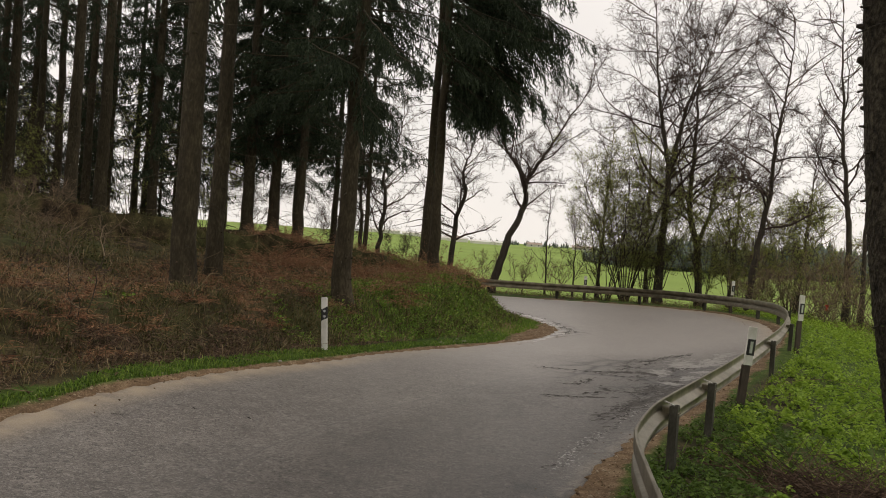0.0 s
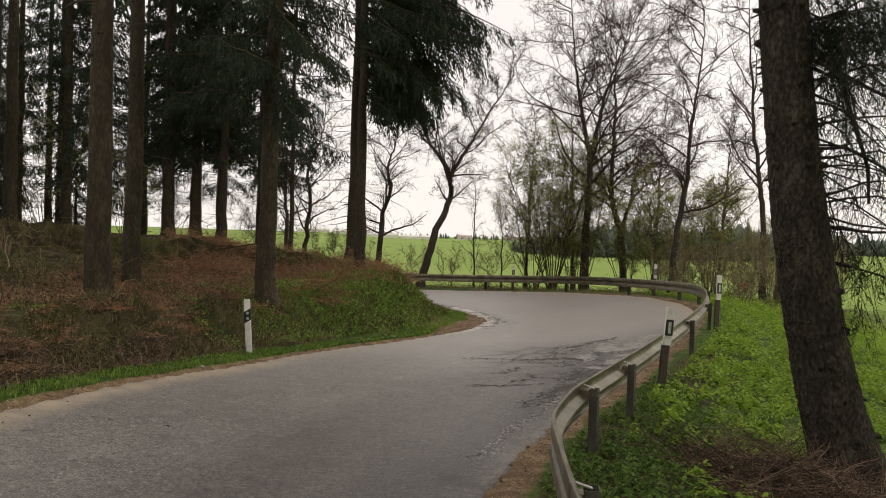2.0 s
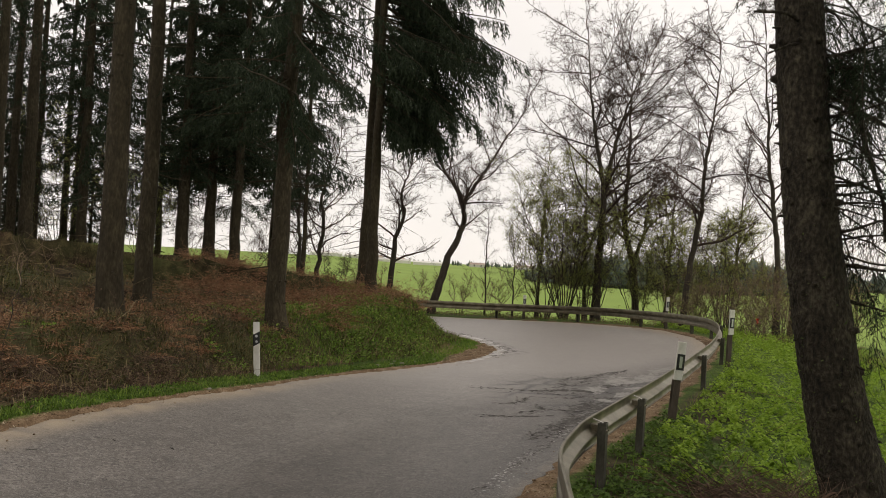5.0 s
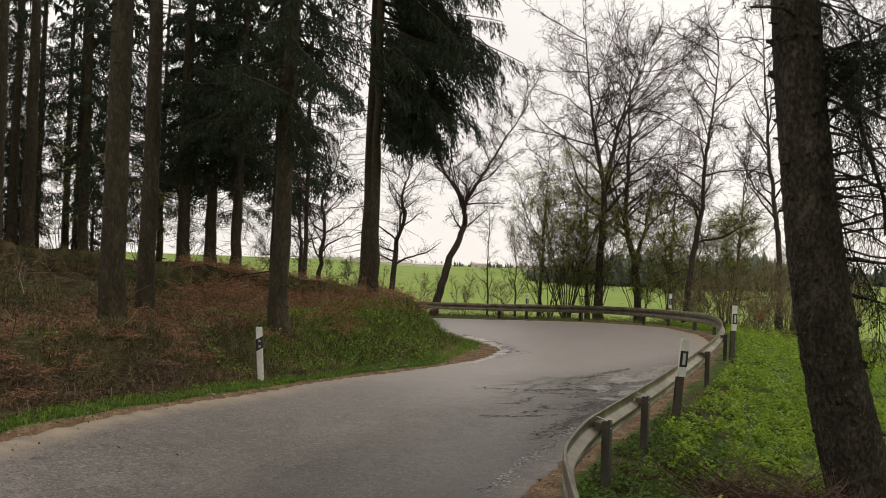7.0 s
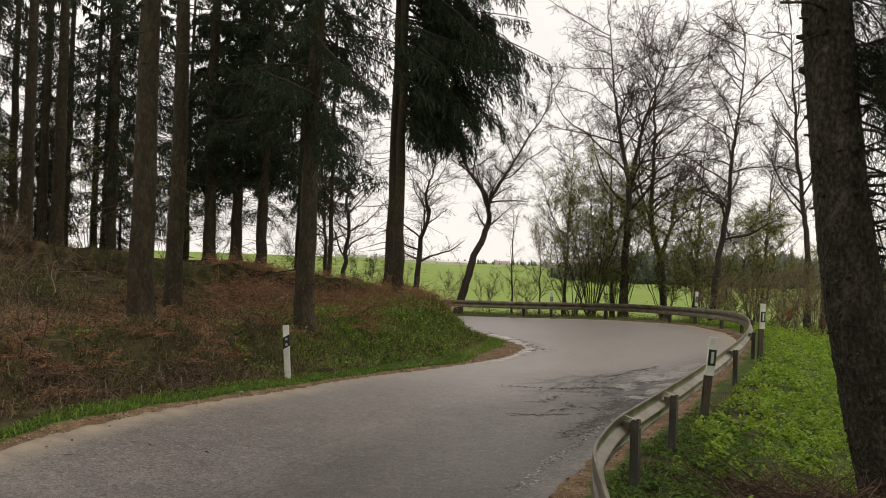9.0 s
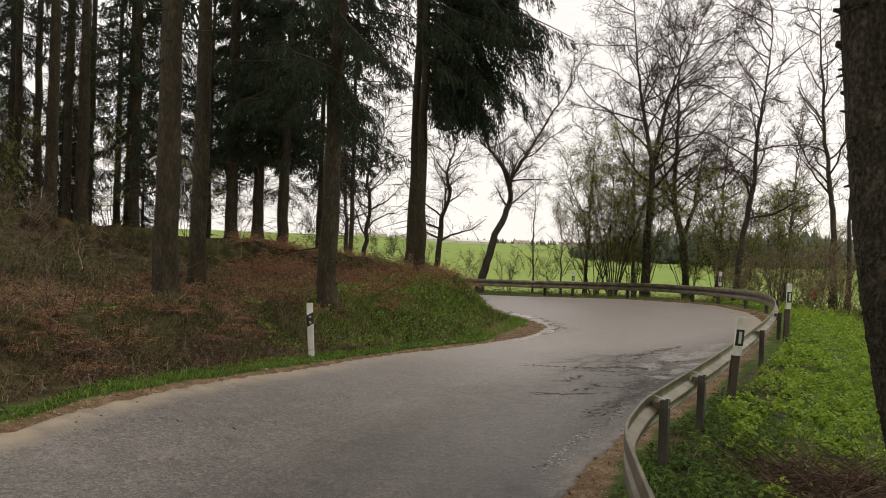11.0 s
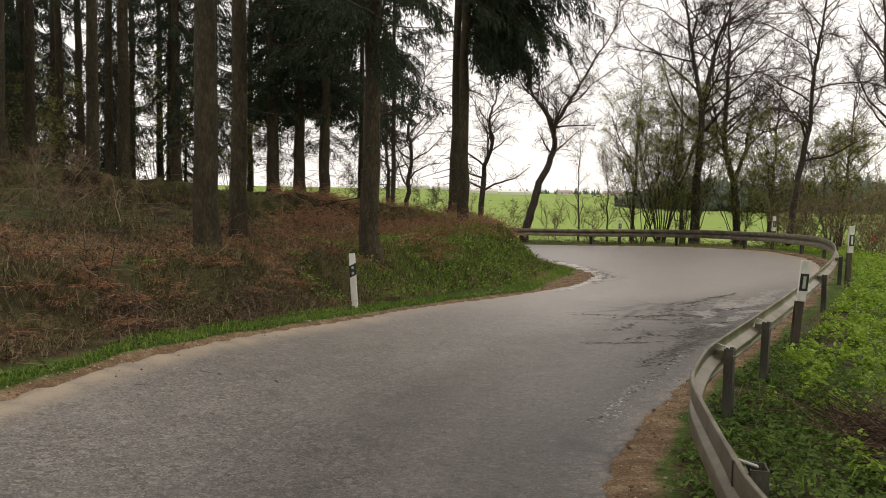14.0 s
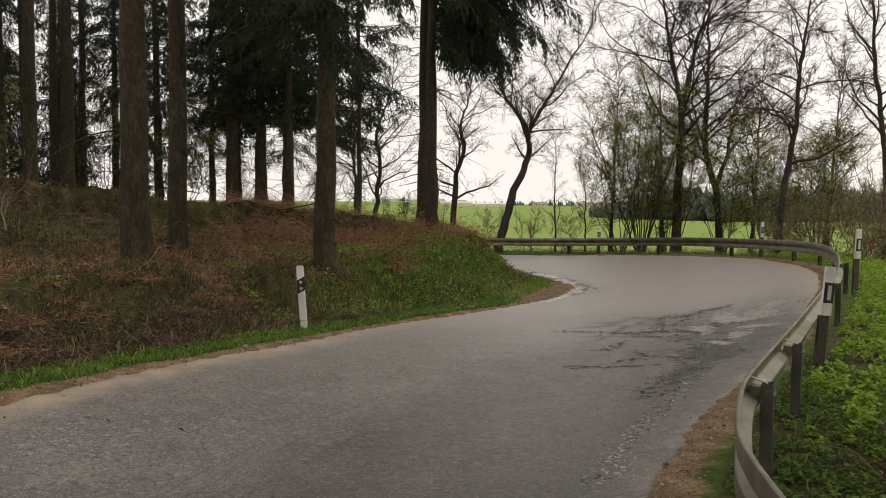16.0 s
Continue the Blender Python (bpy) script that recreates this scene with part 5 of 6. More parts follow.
STEMS = {
    "E": [[(1.44, 37.30, -0.57), (1.84, 37.30, 0.98), (2.31, 37.30, 2.52), (2.79, 37.30, 3.81), (2.75, 37.30, 4.65), (3.26, 37.30, 5.60), (3.86, 37.30, 6.62), (4.59, 37.30, 7.90), (5.56, 37.30, 9.43)],
          [(2.75, 37.30, 4.65), (2.24, 37.30, 5.53), (1.72, 37.30, 6.20), (1.43, 37.30, 7.34), (1.03, 37.30, 8.35)]],
    "D": [[(-0.55, 39.00, 0.34), (-0.37, 39.00, 1.69), (-0.27, 39.00, 3.03), (0.06, 39.00, 4.10), (-0.13, 39.00, 5.16), (0.20, 39.00, 6.10), (0.36, 39.00, 7.30)]],
    "C": [[(-4.36, 43.00, 0.84), (-4.27, 43.00, 2.17), (-4.12, 43.00, 3.65), (-4.27, 43.00, 5.12), (-3.90, 43.00, 6.16), (-3.55, 43.00, 7.34), (-3.45, 43.00, 8.36)]],
    "B": [[(-5.22, 42.50, 0.98), (-5.25, 42.50, 2.44), (-5.37, 42.50, 3.90), (-5.31, 42.50, 5.35), (-5.48, 42.50, 6.80)]],
    "F": [[(9.10, 37.50, -0.14), (9.13, 37.50, 2.16), (9.18, 37.50, 3.94), (9.24, 37.50, 5.47), (8.94, 37.50, 6.99), (8.59, 37.50, 8.76), (8.33, 37.50, 10.77), (8.08, 37.50, 13.29)],
          [(9.24, 37.50, 5.47), (9.50, 37.50, 7.00), (9.78, 37.50, 8.52), (10.36, 37.50, 10.30), (11.06, 37.50, 11.82)]],
    "G": [[(11.42, 39.00, -0.17), (11.22, 39.00, 1.94), (10.69, 39.00, 4.05), (10.66, 39.00, 5.89), (10.69, 39.00, 7.74), (10.67, 39.00, 10.10), (10.73, 39.00, 11.67)],
          [(11.20, 39.00, 2.60), (11.61, 39.00, 3.80), (12.24, 39.00, 4.61), (13.53, 39.00, 5.03)]],
    "H": [[(11.18, 31.50, 0.26), (11.30, 31.50, 1.77), (11.55, 31.50, 3.49), (11.76, 31.50, 4.77), (11.76, 31.50, 6.16), (11.96, 31.50, 7.76), (12.15, 31.50, 9.46), (12.22, 31.50, 11.36)]],
    "I": [[(14.27, 30.00, 1.24), (14.12, 30.00, 3.07), (13.91, 30.00, 4.49), (13.69, 30.00, 6.31), (13.51, 30.00, 8.12), (13.39, 30.00, 9.94), (13.27, 30.00, 11.54)]],
    "J": [[(15.06, 30.50, 1.45), (14.96, 30.50, 3.10), (14.98, 30.50, 4.75), (14.78, 30.50, 6.39)]],
    "thin": [[(4.08, 38.20, -0.43), (4.01, 38.20, 1.53), (4.01, 38.20, 3.61), (4.00, 38.20, 4.92)]],
    "thin2": [[(5.35, 38.20, -0.27), (5.33, 38.20, 1.56), (5.29, 38.20, 3.12)]],
}
bare_tree("leafless_tree", "leaning dark leafless tree with a forked crooked trunk", STEMS["E"], 0.2, 1, 3.2, 24, 0.3, density=1.0)
bare_tree("leafless_tree", "slender crooked leafless tree behind the bank", STEMS["D"], 0.16, 2, 2.8, 22, 0.15, density=0.9)
bare_tree("leafless_tree", "slender crooked leafless tree at the field", STEMS["C"], 0.14, 3, 3.0, 24, 0.1, density=0.85)
bare_tree("leafless_tree", "slender crooked leafless tree at the field", STEMS["B"], 0.13, 4, 2.8, 20, 0.1, density=0.85)
bare_tree("leafless_tree", "tall leafless tree with a wide forked crown", STEMS["F"], 0.22, 5, 5.8, 28, 0.28, 0.011, lift=0.015, density=1.2, up=0.3)
bare_tree("leafless_tree", "crooked leafless tree with a bent limb", STEMS["G"], 0.2, 6, 5.0, 24, 0.22, 0.011, lift=0.015, density=1.1, up=0.3)
bare_tree("leafless_tree", "tall slanting leafless tree with thin crown", STEMS["H"], 0.15, 7, 4.2, 26, 0.25, 0.011, lift=0.0, density=1.05)
bare_tree("leafless_tree", "straight slim leafless tree with thin crown", STEMS["I"], 0.13, 8, 3.2, 24, 0.25, lift=0.0, density=0.85)
bare_tree("leafless_tree", "straight slim leafless tree with thin crown", STEMS["J"], 0.11, 9, 2.2, 12, 0.25, density=0.6)
bare_tree("young_tree", "young thin leafless tree behind the rail", STEMS["thin"], 0.05, 10, 1.3, 16, 0.2, 0.005, density=0.6)
bare_tree("young_tree", "young thin leafless tree behind the rail", STEMS["thin2"], 0.05, 11, 1.5, 16, 0.2, 0.005, density=0.6)
# more slim trees further back in the same row
for k, (tx, ty, th, lx) in enumerate(((7.0, 41.5, 8.0, 0.3), (9.9, 43.5, 9.5, -0.4), (13.4, 41.0, 9.0, 0.5), (15.8, 38.5, 8.0, 0.6))):
    bare_tree("leafless_tree", "slim leafless tree in the row beyond the rail", [[(tx, ty, 0), (tx + 0.3 * lx, ty, 0.3 * th), (tx + 0.5 * lx, ty, 0.6 * th), (tx + lx, ty, th)]], 0.11, 120 + k, 3.0, 24, 0.2, density=0.85, up=0.5)


# ---- undergrowth and grass ----
TABLE_X, TABLE_Y, TABLE_STEP = np.arange(-30, 24.01, 0.15), np.arange(0, 48.01, 0.15), 0.15
TABLE = ground_at(*np.meshgrid(TABLE_X, TABLE_Y, indexing="ij"))


def from_table(x, y):
    """Ground height and zones looked up between the points of a fine table."""
    u, v = np.clip((x + 30) / TABLE_STEP, 0, len(TABLE_X) - 2), np.clip(y / TABLE_STEP, 0, len(TABLE_Y) - 2)
    i, j = u.astype(int), v.astype(int)
    fu, fv = u - i, v - j
    out = []
    for a in TABLE[:3]:
        out.append(a[i, j] * (1 - fu) * (1 - fv) + a[i + 1, j] * fu * (1 - fv) + a[i, j + 1] * (1 - fu) * fv + a[i + 1, j + 1] * fu * fv)
    return (*out, TABLE[3][i, j])


def scattered(rng, n, x0, x1, y0, y1):
    x, y = x0 + (x1 - x0) * rng.random(n), y0 + (y1 - y0) * rng.random(n)
    return (x, y, *from_table(x, y))


def blades_mesh(name, base, height, width, lean, mat, rng):
    """Bent grass blades, three triangles each."""
    n = len(base)
    az = rng.random(n) * 6.283
    side = np.stack([np.cos(az), np.sin(az), np.zeros(n)], 1) * (width / 2)[:, None]
    az2 = rng.random(n) * 6.283
    bend = np.stack([np.cos(az2), np.sin(az2), np.zeros(n)], 1) * (height * lean * rng.random(n))[:, None]
    up = np.stack([np.zeros(n), np.zeros(n), height], 1)
    mid = base + up * 0.6 + bend * 0.4
    v = np.stack([base - side, base + side, mid + side * 0.7, mid - side * 0.7, base + up * (1 - 0.3 * lean) + bend], 1)
    tri = np.array([[0, 1, 2], [0, 2, 3], [3, 2, 4]])
    f = (np.arange(n)[:, None, None] * 5 + tri[None]).reshape(-1, 3)
    return np_mesh(name, v.reshape(-1, 3), f, mat)


def stuff(name, me, label, category):
    return tagged(new(name, me), label, category, kind="stuff")


def build_greens():
    rng = np.random.default_rng(21)
    # short bright grass along the left edge
    x, y, z, di, do, road = scattered(rng, 420000, -12, 4, 2, 30)
    strip = (di < do) & ~road & (rng.random(len(x)) < ss(0.5, 3.0, y)) & (di > 0.2 + 0.1 * wave(x, y, 0.7, 4)) & (di < np.interp(y, (6, 8, 11), (0.7, 0.56, 0.68)) + 0.25 * wave(x, y, 1.3, 9)) & (rng.random(len(x)) < 0.75)
    b = np.stack([x, y, z - 0.005], 1)[strip]
    h = 0.04 + 0.075 * rng.random(len(b)) * (1 + 0.4 * wave(b[:, 0], b[:, 1], 0.5, 3))
    stuff("verge_grass", blades_mesh("verge_grass", b, h, 0.008 + 0.006 * rng.random(len(b)), 0.9, M_GRASS, rng), "short bright green grass along the road edge", "grass")
    prng = np.random.default_rng(25)
    gx, gy, gz_, gdi, gdo, groad = scattered(prng, 230000, -6.5, 1.5, 4, 21)
    strip = (gdi < gdo) & ~groad & (gdi > 0.22 + 0.1 * wave(gx, gy, 0.7, 4)) & (gdi < np.interp(gy, (6, 8, 11), (0.72, 0.6, 0.7)) + 0.22 * wave(gx, gy, 1.3, 9)) & (wave(gx, gy, 0.35, 10) > -0.6)
    b = np.stack([gx, gy, gz_ - 0.005], 1)[strip]
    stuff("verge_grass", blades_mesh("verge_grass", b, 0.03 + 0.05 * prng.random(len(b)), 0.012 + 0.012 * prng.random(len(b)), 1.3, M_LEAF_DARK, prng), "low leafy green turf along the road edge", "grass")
    # grass and ivy on the nose of the bank
    grassy = np.exp(-(((x - 0.2) / 3.0) ** 2 + ((y - 21) / 6.0) ** 2)) + 0.25 * wave(x, y, 0.9, 6)
    nose = (di < do) & ~road & (di > 0.8) & (di < 4.5) & (grassy > 0.28) & (rng.random(len(x)) < 0.8)
    b = np.stack([x, y, z - 0.005], 1)[nose]
    h = 0.05 + 0.13 * rng.random(len(b))
    stuff("bank_grass", blades_mesh("bank_grass", b, h, 0.010 + 0.008 * rng.random(len(b)), 1.1, M_GRASS, rng), "tufted green grass on the sloping bank", "grass")
    x, y, z, di, do, road = scattered(rng, 100000, -14, 3, 3.5, 30)
    dry = (di < do) & ~road & (di > 0.6) & (di < 7) & (rng.random(len(x)) < 0.5 * (1 + wave(x, y, 0.8, 12)))
    b = np.stack([x, y, z - 0.01], 1)[dry]
    stuff("withered_grass", blades_mesh("withered_grass", b, 0.1 + 0.25 * rng.random(len(b)), 0.008 + 0.006 * rng.random(len(b)), 1.6, M_DRYGRASS, rng), "withered straw-coloured grass on the bank", "grass")
    # low green herbs among the litter
    low = (di < do) & ~road & (di > 0.95) & (wave(x, y, 1.6, 15) + 0.5 * wave(x, y, 0.5, 16) > 0.15)
    c = np.stack([x, y, z + 0.03 + 0.08 * rng.random(len(x))], 1)[low]
    stuff("bank_herbs", leaf_mesh("bank_herbs", c, rng, 0.05, M_MOSS, 0.7), "low olive green herbs and moss between the litter", "herbs")
    prng = np.random.default_rng(24)
    x, y, z, di, do, road = scattered(prng, 16000, -6, 3.5, 11, 30)
    nose = np.exp(-(((x - 0.2) / 3.2) ** 2 + ((y - 20.5) / 6.5) ** 2)) + 0.3 * wave(x, y, 1.1, 66) + 0.2 * wave(x, y, 0.4, 67)
    keep = (di < do) & ~road & (di > 0.75) & (di < 4.2) & (nose + 0.3 * wave(x, y, 0.8, 68) > 0.42)
    hub = np.stack([x, y, z], 1)[keep][::2]
    g = np.repeat(0.5 + 0.8 * prng.random(len(hub)), 12)
    c = np.repeat(hub, 12, axis=0) + prng.normal(0, 0.055, (len(g), 3)) * g[:, None] * (1, 1, 0)
    c[:, 2] += 0.02 + 0.13 * g * prng.random(len(g)) ** 1.5
    stuff("bank_herbs", leaf_mesh("bank_herbs", c, prng, 0.06, M_GRASS, 0.6, 0.6), "leafy green ground cover on the nose of the bank", "herbs")
    # long olive grass hanging over the lower bank
    x, y, z, di, do, road = scattered(rng, 150000, -13, 3, 3, 30)
    face = (di < do) & ~road & (di > 0.75) & (di < 2.5 + 0.6 * wave(x, y, 1.9, 60)) & (wave(x, y, 0.8, 61) + 0.7 * wave(x, y, 0.3, 62) + 0.4 * rng.standard_normal(len(x)) > np.interp(y, (9, 15), (0.45, -0.2)))
    b = np.stack([x, y, z - 0.01], 1)[face]
    stuff("bank_grass", blades_mesh("bank_grass", b, 0.1 + 0.24 * rng.random(len(b)), 0.008 + 0.008 * rng.random(len(b)), 1.7, M_MOSS, rng), "long olive green grass hanging over the lower bank", "grass")
    # mossy tufts on the forest floor
    x, y, z, di, do, road = scattered(rng, 45000, -24, -3, 6, 36)
    keep = (di < do) & (di > 3.2) & (wave(x, y, 2.2, 51) + 0.6 * wave(x, y, 0.7, 52) > -0.5)
    b = np.stack([x, y, z - 0.01], 1)[keep]
    stuff("forest_grass", blades_mesh("forest_grass", b, 0.08 + 0.2 * rng.random(len(b)), 0.012 + 0.01 * rng.random(len(b)), 1.4, M_MOSS, rng), "olive green tufts on the forest floor", "grass")
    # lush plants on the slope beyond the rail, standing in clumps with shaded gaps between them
    # those nearest rail and spruce are coloured darker to stand in for its shade
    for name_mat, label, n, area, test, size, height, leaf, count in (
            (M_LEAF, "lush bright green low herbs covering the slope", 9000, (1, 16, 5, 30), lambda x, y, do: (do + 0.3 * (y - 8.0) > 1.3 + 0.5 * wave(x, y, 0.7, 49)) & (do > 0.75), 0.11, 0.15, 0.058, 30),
            (M_LEAF_DARK, "low green herbs between rail and spruce, darkened for tree shade", 5000, (1, 9, 2, 12), lambda x, y, do: (do + 0.3 * (y - 8.0) <= 1.9 + 0.5 * wave(x, y, 0.7, 49)) & (do > 0.5), 0.09, 0.11, 0.042, 26)):
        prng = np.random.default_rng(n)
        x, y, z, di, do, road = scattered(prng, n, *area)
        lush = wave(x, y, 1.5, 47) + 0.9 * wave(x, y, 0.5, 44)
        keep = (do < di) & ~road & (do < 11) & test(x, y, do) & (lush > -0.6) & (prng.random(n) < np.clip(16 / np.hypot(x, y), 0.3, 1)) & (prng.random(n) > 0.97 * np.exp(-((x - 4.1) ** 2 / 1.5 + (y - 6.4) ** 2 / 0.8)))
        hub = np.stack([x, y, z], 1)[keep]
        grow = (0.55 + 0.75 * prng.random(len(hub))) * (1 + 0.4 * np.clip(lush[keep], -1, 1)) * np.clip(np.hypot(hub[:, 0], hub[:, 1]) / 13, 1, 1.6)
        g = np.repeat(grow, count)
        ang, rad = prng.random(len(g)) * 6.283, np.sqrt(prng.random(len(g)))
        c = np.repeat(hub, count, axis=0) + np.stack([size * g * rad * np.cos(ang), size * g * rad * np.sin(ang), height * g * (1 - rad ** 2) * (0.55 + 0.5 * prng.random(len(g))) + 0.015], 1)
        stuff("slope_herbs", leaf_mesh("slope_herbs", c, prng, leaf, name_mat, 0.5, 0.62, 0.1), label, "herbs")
    x, y, z, di, do, road = scattered(rng, 16000, 1, 18, 3, 40)
    keep = (do < di) & ~road & (do > 0.6) & (do < 13) & (rng.random(len(x)) < ss(1.5, 5, y))
    b = np.stack([x, y, z - 0.01], 1)[keep]
    stuff("slope_grass", blades_mesh("slope_grass", b, 0.07 + 0.15 * rng.random(len(b)), 0.01 + 0.006 * rng.random(len(b)), 1.1, M_GRASS, rng), "loose green grass on the slope", "grass")


build_greens()


def bracken_patch(name, label, n, x0, x1, y0, y1, seed, test, tall, mat, leafy=2, r=0.005, leaf=0.055):
    """Arching dead stems with side stalks and curled leaflets."""
    rng = np.random.default_rng(seed)
    x, y, z, di, do, road = scattered(rng, n, x0, x1, y0, y1)
    ok = test(x, y, di, do) & ~road
    x, y, z = x[ok], y[ok], z[ok]
    m = len(x)
    az = rng.random(m) * 6.283
    L = tall * (0.35 + 0.9 * rng.random(m)) * (1 + 0.6 * wave(x, y, 1.3, seed))
    P = grown_many(rng, np.stack([x, y, z - 0.03], 1), np.stack([np.cos(az), np.sin(az), 0.3 + 1.4 * rng.random(m)], 1), L, 5, 0.24, -0.28)
    P[:, :, 2] = np.maximum(P[:, :, 2], z[:, None] + 0.01)
    tubes = Tubes()
    tubes.add_many(P, r * (0.6 + 0.8 * rng.random(m))[:, None] * np.linspace(1, 0.45, 5)[None], 3)
    b, d, w = on_curves(rng, P, 2, 0.25)
    Q = grown_many(rng, b, d * 0.5 + rng.standard_normal(d.shape) * (0.8, 0.8, 0.4), 0.1 + 0.22 * rng.random(len(b)), 2, 0.2, -0.1)
    tubes.add_many(Q, r * np.array([0.6, 0.35])[None] * np.ones((len(Q), 1)), 3)
    stuff(name, tubes.mesh(name, mat), label, "undergrowth")
    if leafy:
        c = on_curves(rng, P, leafy, 0.3)[0] + rng.normal(0, 0.04, (m * leafy, 3))
        stuff(name + "_litter", leaf_mesh(name + "_litter", c, rng, leaf, mat, 1.3, 0.4, 0.3), "curled dead leaves in the undergrowth", "undergrowth")


def bracken_clumps(label, n, area, seed, test, tall, fronds, mat, leaf=0.06, pinnae=9, lift=-0.3):
    """Tufts of dead fronds that arch out of one root and hang over, with curled leaflets along them."""
    rng = np.random.default_rng(seed)
    x, y, z, di, do, road = scattered(rng, n, *area)
    ok = test(x, y, di, do) & ~road & (di < do) & (np.hypot(x + 5.3, y - 15.1) > 0.9)
    root = np.stack([x, y, z - 0.03], 1)[ok]
    size = tall * (0.5 + 0.7 * rng.random(len(root)))
    R = np.repeat(root, fronds, axis=0) + rng.normal(0, 0.07, (len(root) * fronds, 3)) * (1, 1, 0)
    m = len(R)
    az = rng.random(m) * 6.283
    L = np.repeat(size, fronds) * (0.5 + 0.7 * rng.random(m))
    P = grown_many(rng, R, np.stack([np.cos(az), np.sin(az), 0.35 + 1.5 * rng.random(m)], 1), L, 6, 0.2, lift)
    P[:, :, 2] = np.maximum(P[:, :, 2], R[:, 2:3] + 0.03)
    tubes = Tubes()
    for k in range(5):
        tubes.add_slivers(P[:, k], P[:, k + 1] + (P[:, k + 1] - P[:, k]) * 0.08, 0.0055 - 0.0006 * k, rng)
    b, d, w = on_curves(rng, P, pinnae, 0.25)
    e = b + (0.45 * d + rng.standard_normal(d.shape) * (0.7, 0.7, 0.35) - np.array([0, 0, 0.25])) * (leaf * (1.0 + 1.8 * rng.random(len(b)) * (1.2 - w)))[:, None]
    tubes.add_slivers(b, e, 0.0025 + 0.0038 * rng.random(len(b)), rng)
    stuff("dead_bracken", tubes.mesh("dead_bracken", mat, False), label, "undergrowth")


bracken_clumps("reddish brown dead bracken and brambles on the bank", 900, (-14, -1.5, 2.5, 20), 31, lambda x, y, di, do: (di > np.interp(y, (9, 14), (1.2, 1.9)) + 0.6 * wave(x, y, 1.7, 38)) & (di < 5.4 + 1.2 * wave(x, y, 2.3, 39)), 0.5, 24, M_BRACKEN, 0.06, 11)
bracken_clumps("reddish brown dead bracken on the bank top", 420, (-6, 2.2, 19, 31), 32, lambda x, y, di, do: di > 2.1 + 0.4 * wave(x, y, 1.1, 28), 0.8, 24, M_BRACKEN, 0.065, 11, -0.2)
bracken_clumps("straw-coloured withered fronds low on the bank", 260, (-13, 1, 4, 24), 40, lambda x, y, di, do: (di > 0.95) & (di < 2.4) & (wave(x, y, 1.3, 64) > 0.1), 0.5, 14, M_DRYGRASS, 0.05, 5)
bracken_clumps("dark tangled brushwood hanging over the foot of the bank", 420, (-7, -2.4, 5, 14.2), 41, lambda x, y, di, do: (di > 0.8) & (di < 1.7) & (wave(x, y, 0.9, 65) > -0.35), 0.5, 24, M_BRUSH, 0.06, 8)
bracken_patch("bramble_tangle", "tangle of dark thin dead stems on the bank", 4200, -12, 0, 4, 18, 36, lambda x, y, di, do: (di < do) & (di > 0.7) & (di < 3.5), 0.55, M_BRUSH, 3, 0.005)
bracken_patch("bramble_arches", "long pale arching bramble stems on the bank", 700, -13, 1, 5, 24, 37, lambda x, y, di, do: (di < do) & (di > 1.2), 1.3, M_DRYGRASS, 0, 0.0055)
bracken_patch("bramble_tangle", "tangle of thin dead stems on the forest floor", 2500, -24, -3, 10, 38, 34, lambda x, y, di, do: (di < do) & (di > 3.5), 0.65, M_BRUSH, 3, 0.0055)
bracken_patch("bramble_tangle", "tangle of thin dead stems behind the rail", 4200, -2, 20, 22, 44, 35, lambda x, y, di, do: (do < di) & (do > 1.0) & (do < 8) & ((y > 30) | (x > 10.6)), 0.9, M_DRYGRASS, 3, 0.006)


def shrub(x, y, height, spread, n, seed, buds=0.0, label="leafless many-stemmed shrub", r=0.03, reach=1.0, limbs=9, density=0.8, name="shrub", twig=0.006):
    rng = np.random.default_rng(seed)
    stems = []
    for k in range(n):
        az = 6.283 * (k + rng.random()) / n
        h = height * (0.6 + 0.45 * rng.random())
        out = spread * (0.3 + 0.7 * rng.random())
        z = gz(x, y) - 0.1
        stems.append([(x + 0.12 * math.cos(az), y + 0.12 * math.sin(az), z), (x + 0.48 * out * math.cos(az), y + 0.48 * out * math.sin(az), z + 0.4 * h),
                      (x + (0.82 * out) * math.cos(az) + 0.15 * rng.standard_normal(), y + 0.82 * out * math.sin(az), z + 0.75 * h), (x + out * math.cos(az), y + out * math.sin(az), z + h)])
    t = bare_tree(name, label, stems, r, seed, reach, limbs, 0.2 if height > 4 else 0.15, twig, 0.03 if height > 4 else 0.07, buds, None, density, 0.15 if height > 4 else 0.5, M_TWIG_PALE if name == "sapling" or label in (SHRUB_LABELS["b"], SHRUB_LABELS["r"]) else None)
    return tagged(t, category="shrub", group="shrubs")


SHRUB_LABELS = {"g": "many-stemmed shrub with first small green leaves", "b": "low brown leafless shrub beside the slope", "r": "low leafless shrub behind the rail", "f": "leafless shrub at the edge of the field", "w": "young broadleaf shrub between the spruces"}
shrub(7.7, 38, 7.9, 3.3, 15, 51, 0.6, SHRUB_LABELS["g"], 0.05, 2.3, 14, 0.72)
shrub(7.0, 39.0, 5.6, 2.6, 10, 52, 0.6, SHRUB_LABELS["g"], 0.04, 1.8, 12, 0.585)
shrub(9.4, 40.0, 6.6, 2.8, 9, 53, 0.6, SHRUB_LABELS["g"], 0.04, 1.9, 12, 0.585)
shrub(12.4, 36, 6.0, 2.6, 10, 54, 0.6, SHRUB_LABELS["g"], 0.04, 1.8, 12, 0.624)
shrub(13.4, 33.5, 5.0, 2.2, 9, 55, 0.6, SHRUB_LABELS["g"], 0.035, 1.6, 11, 0.624)
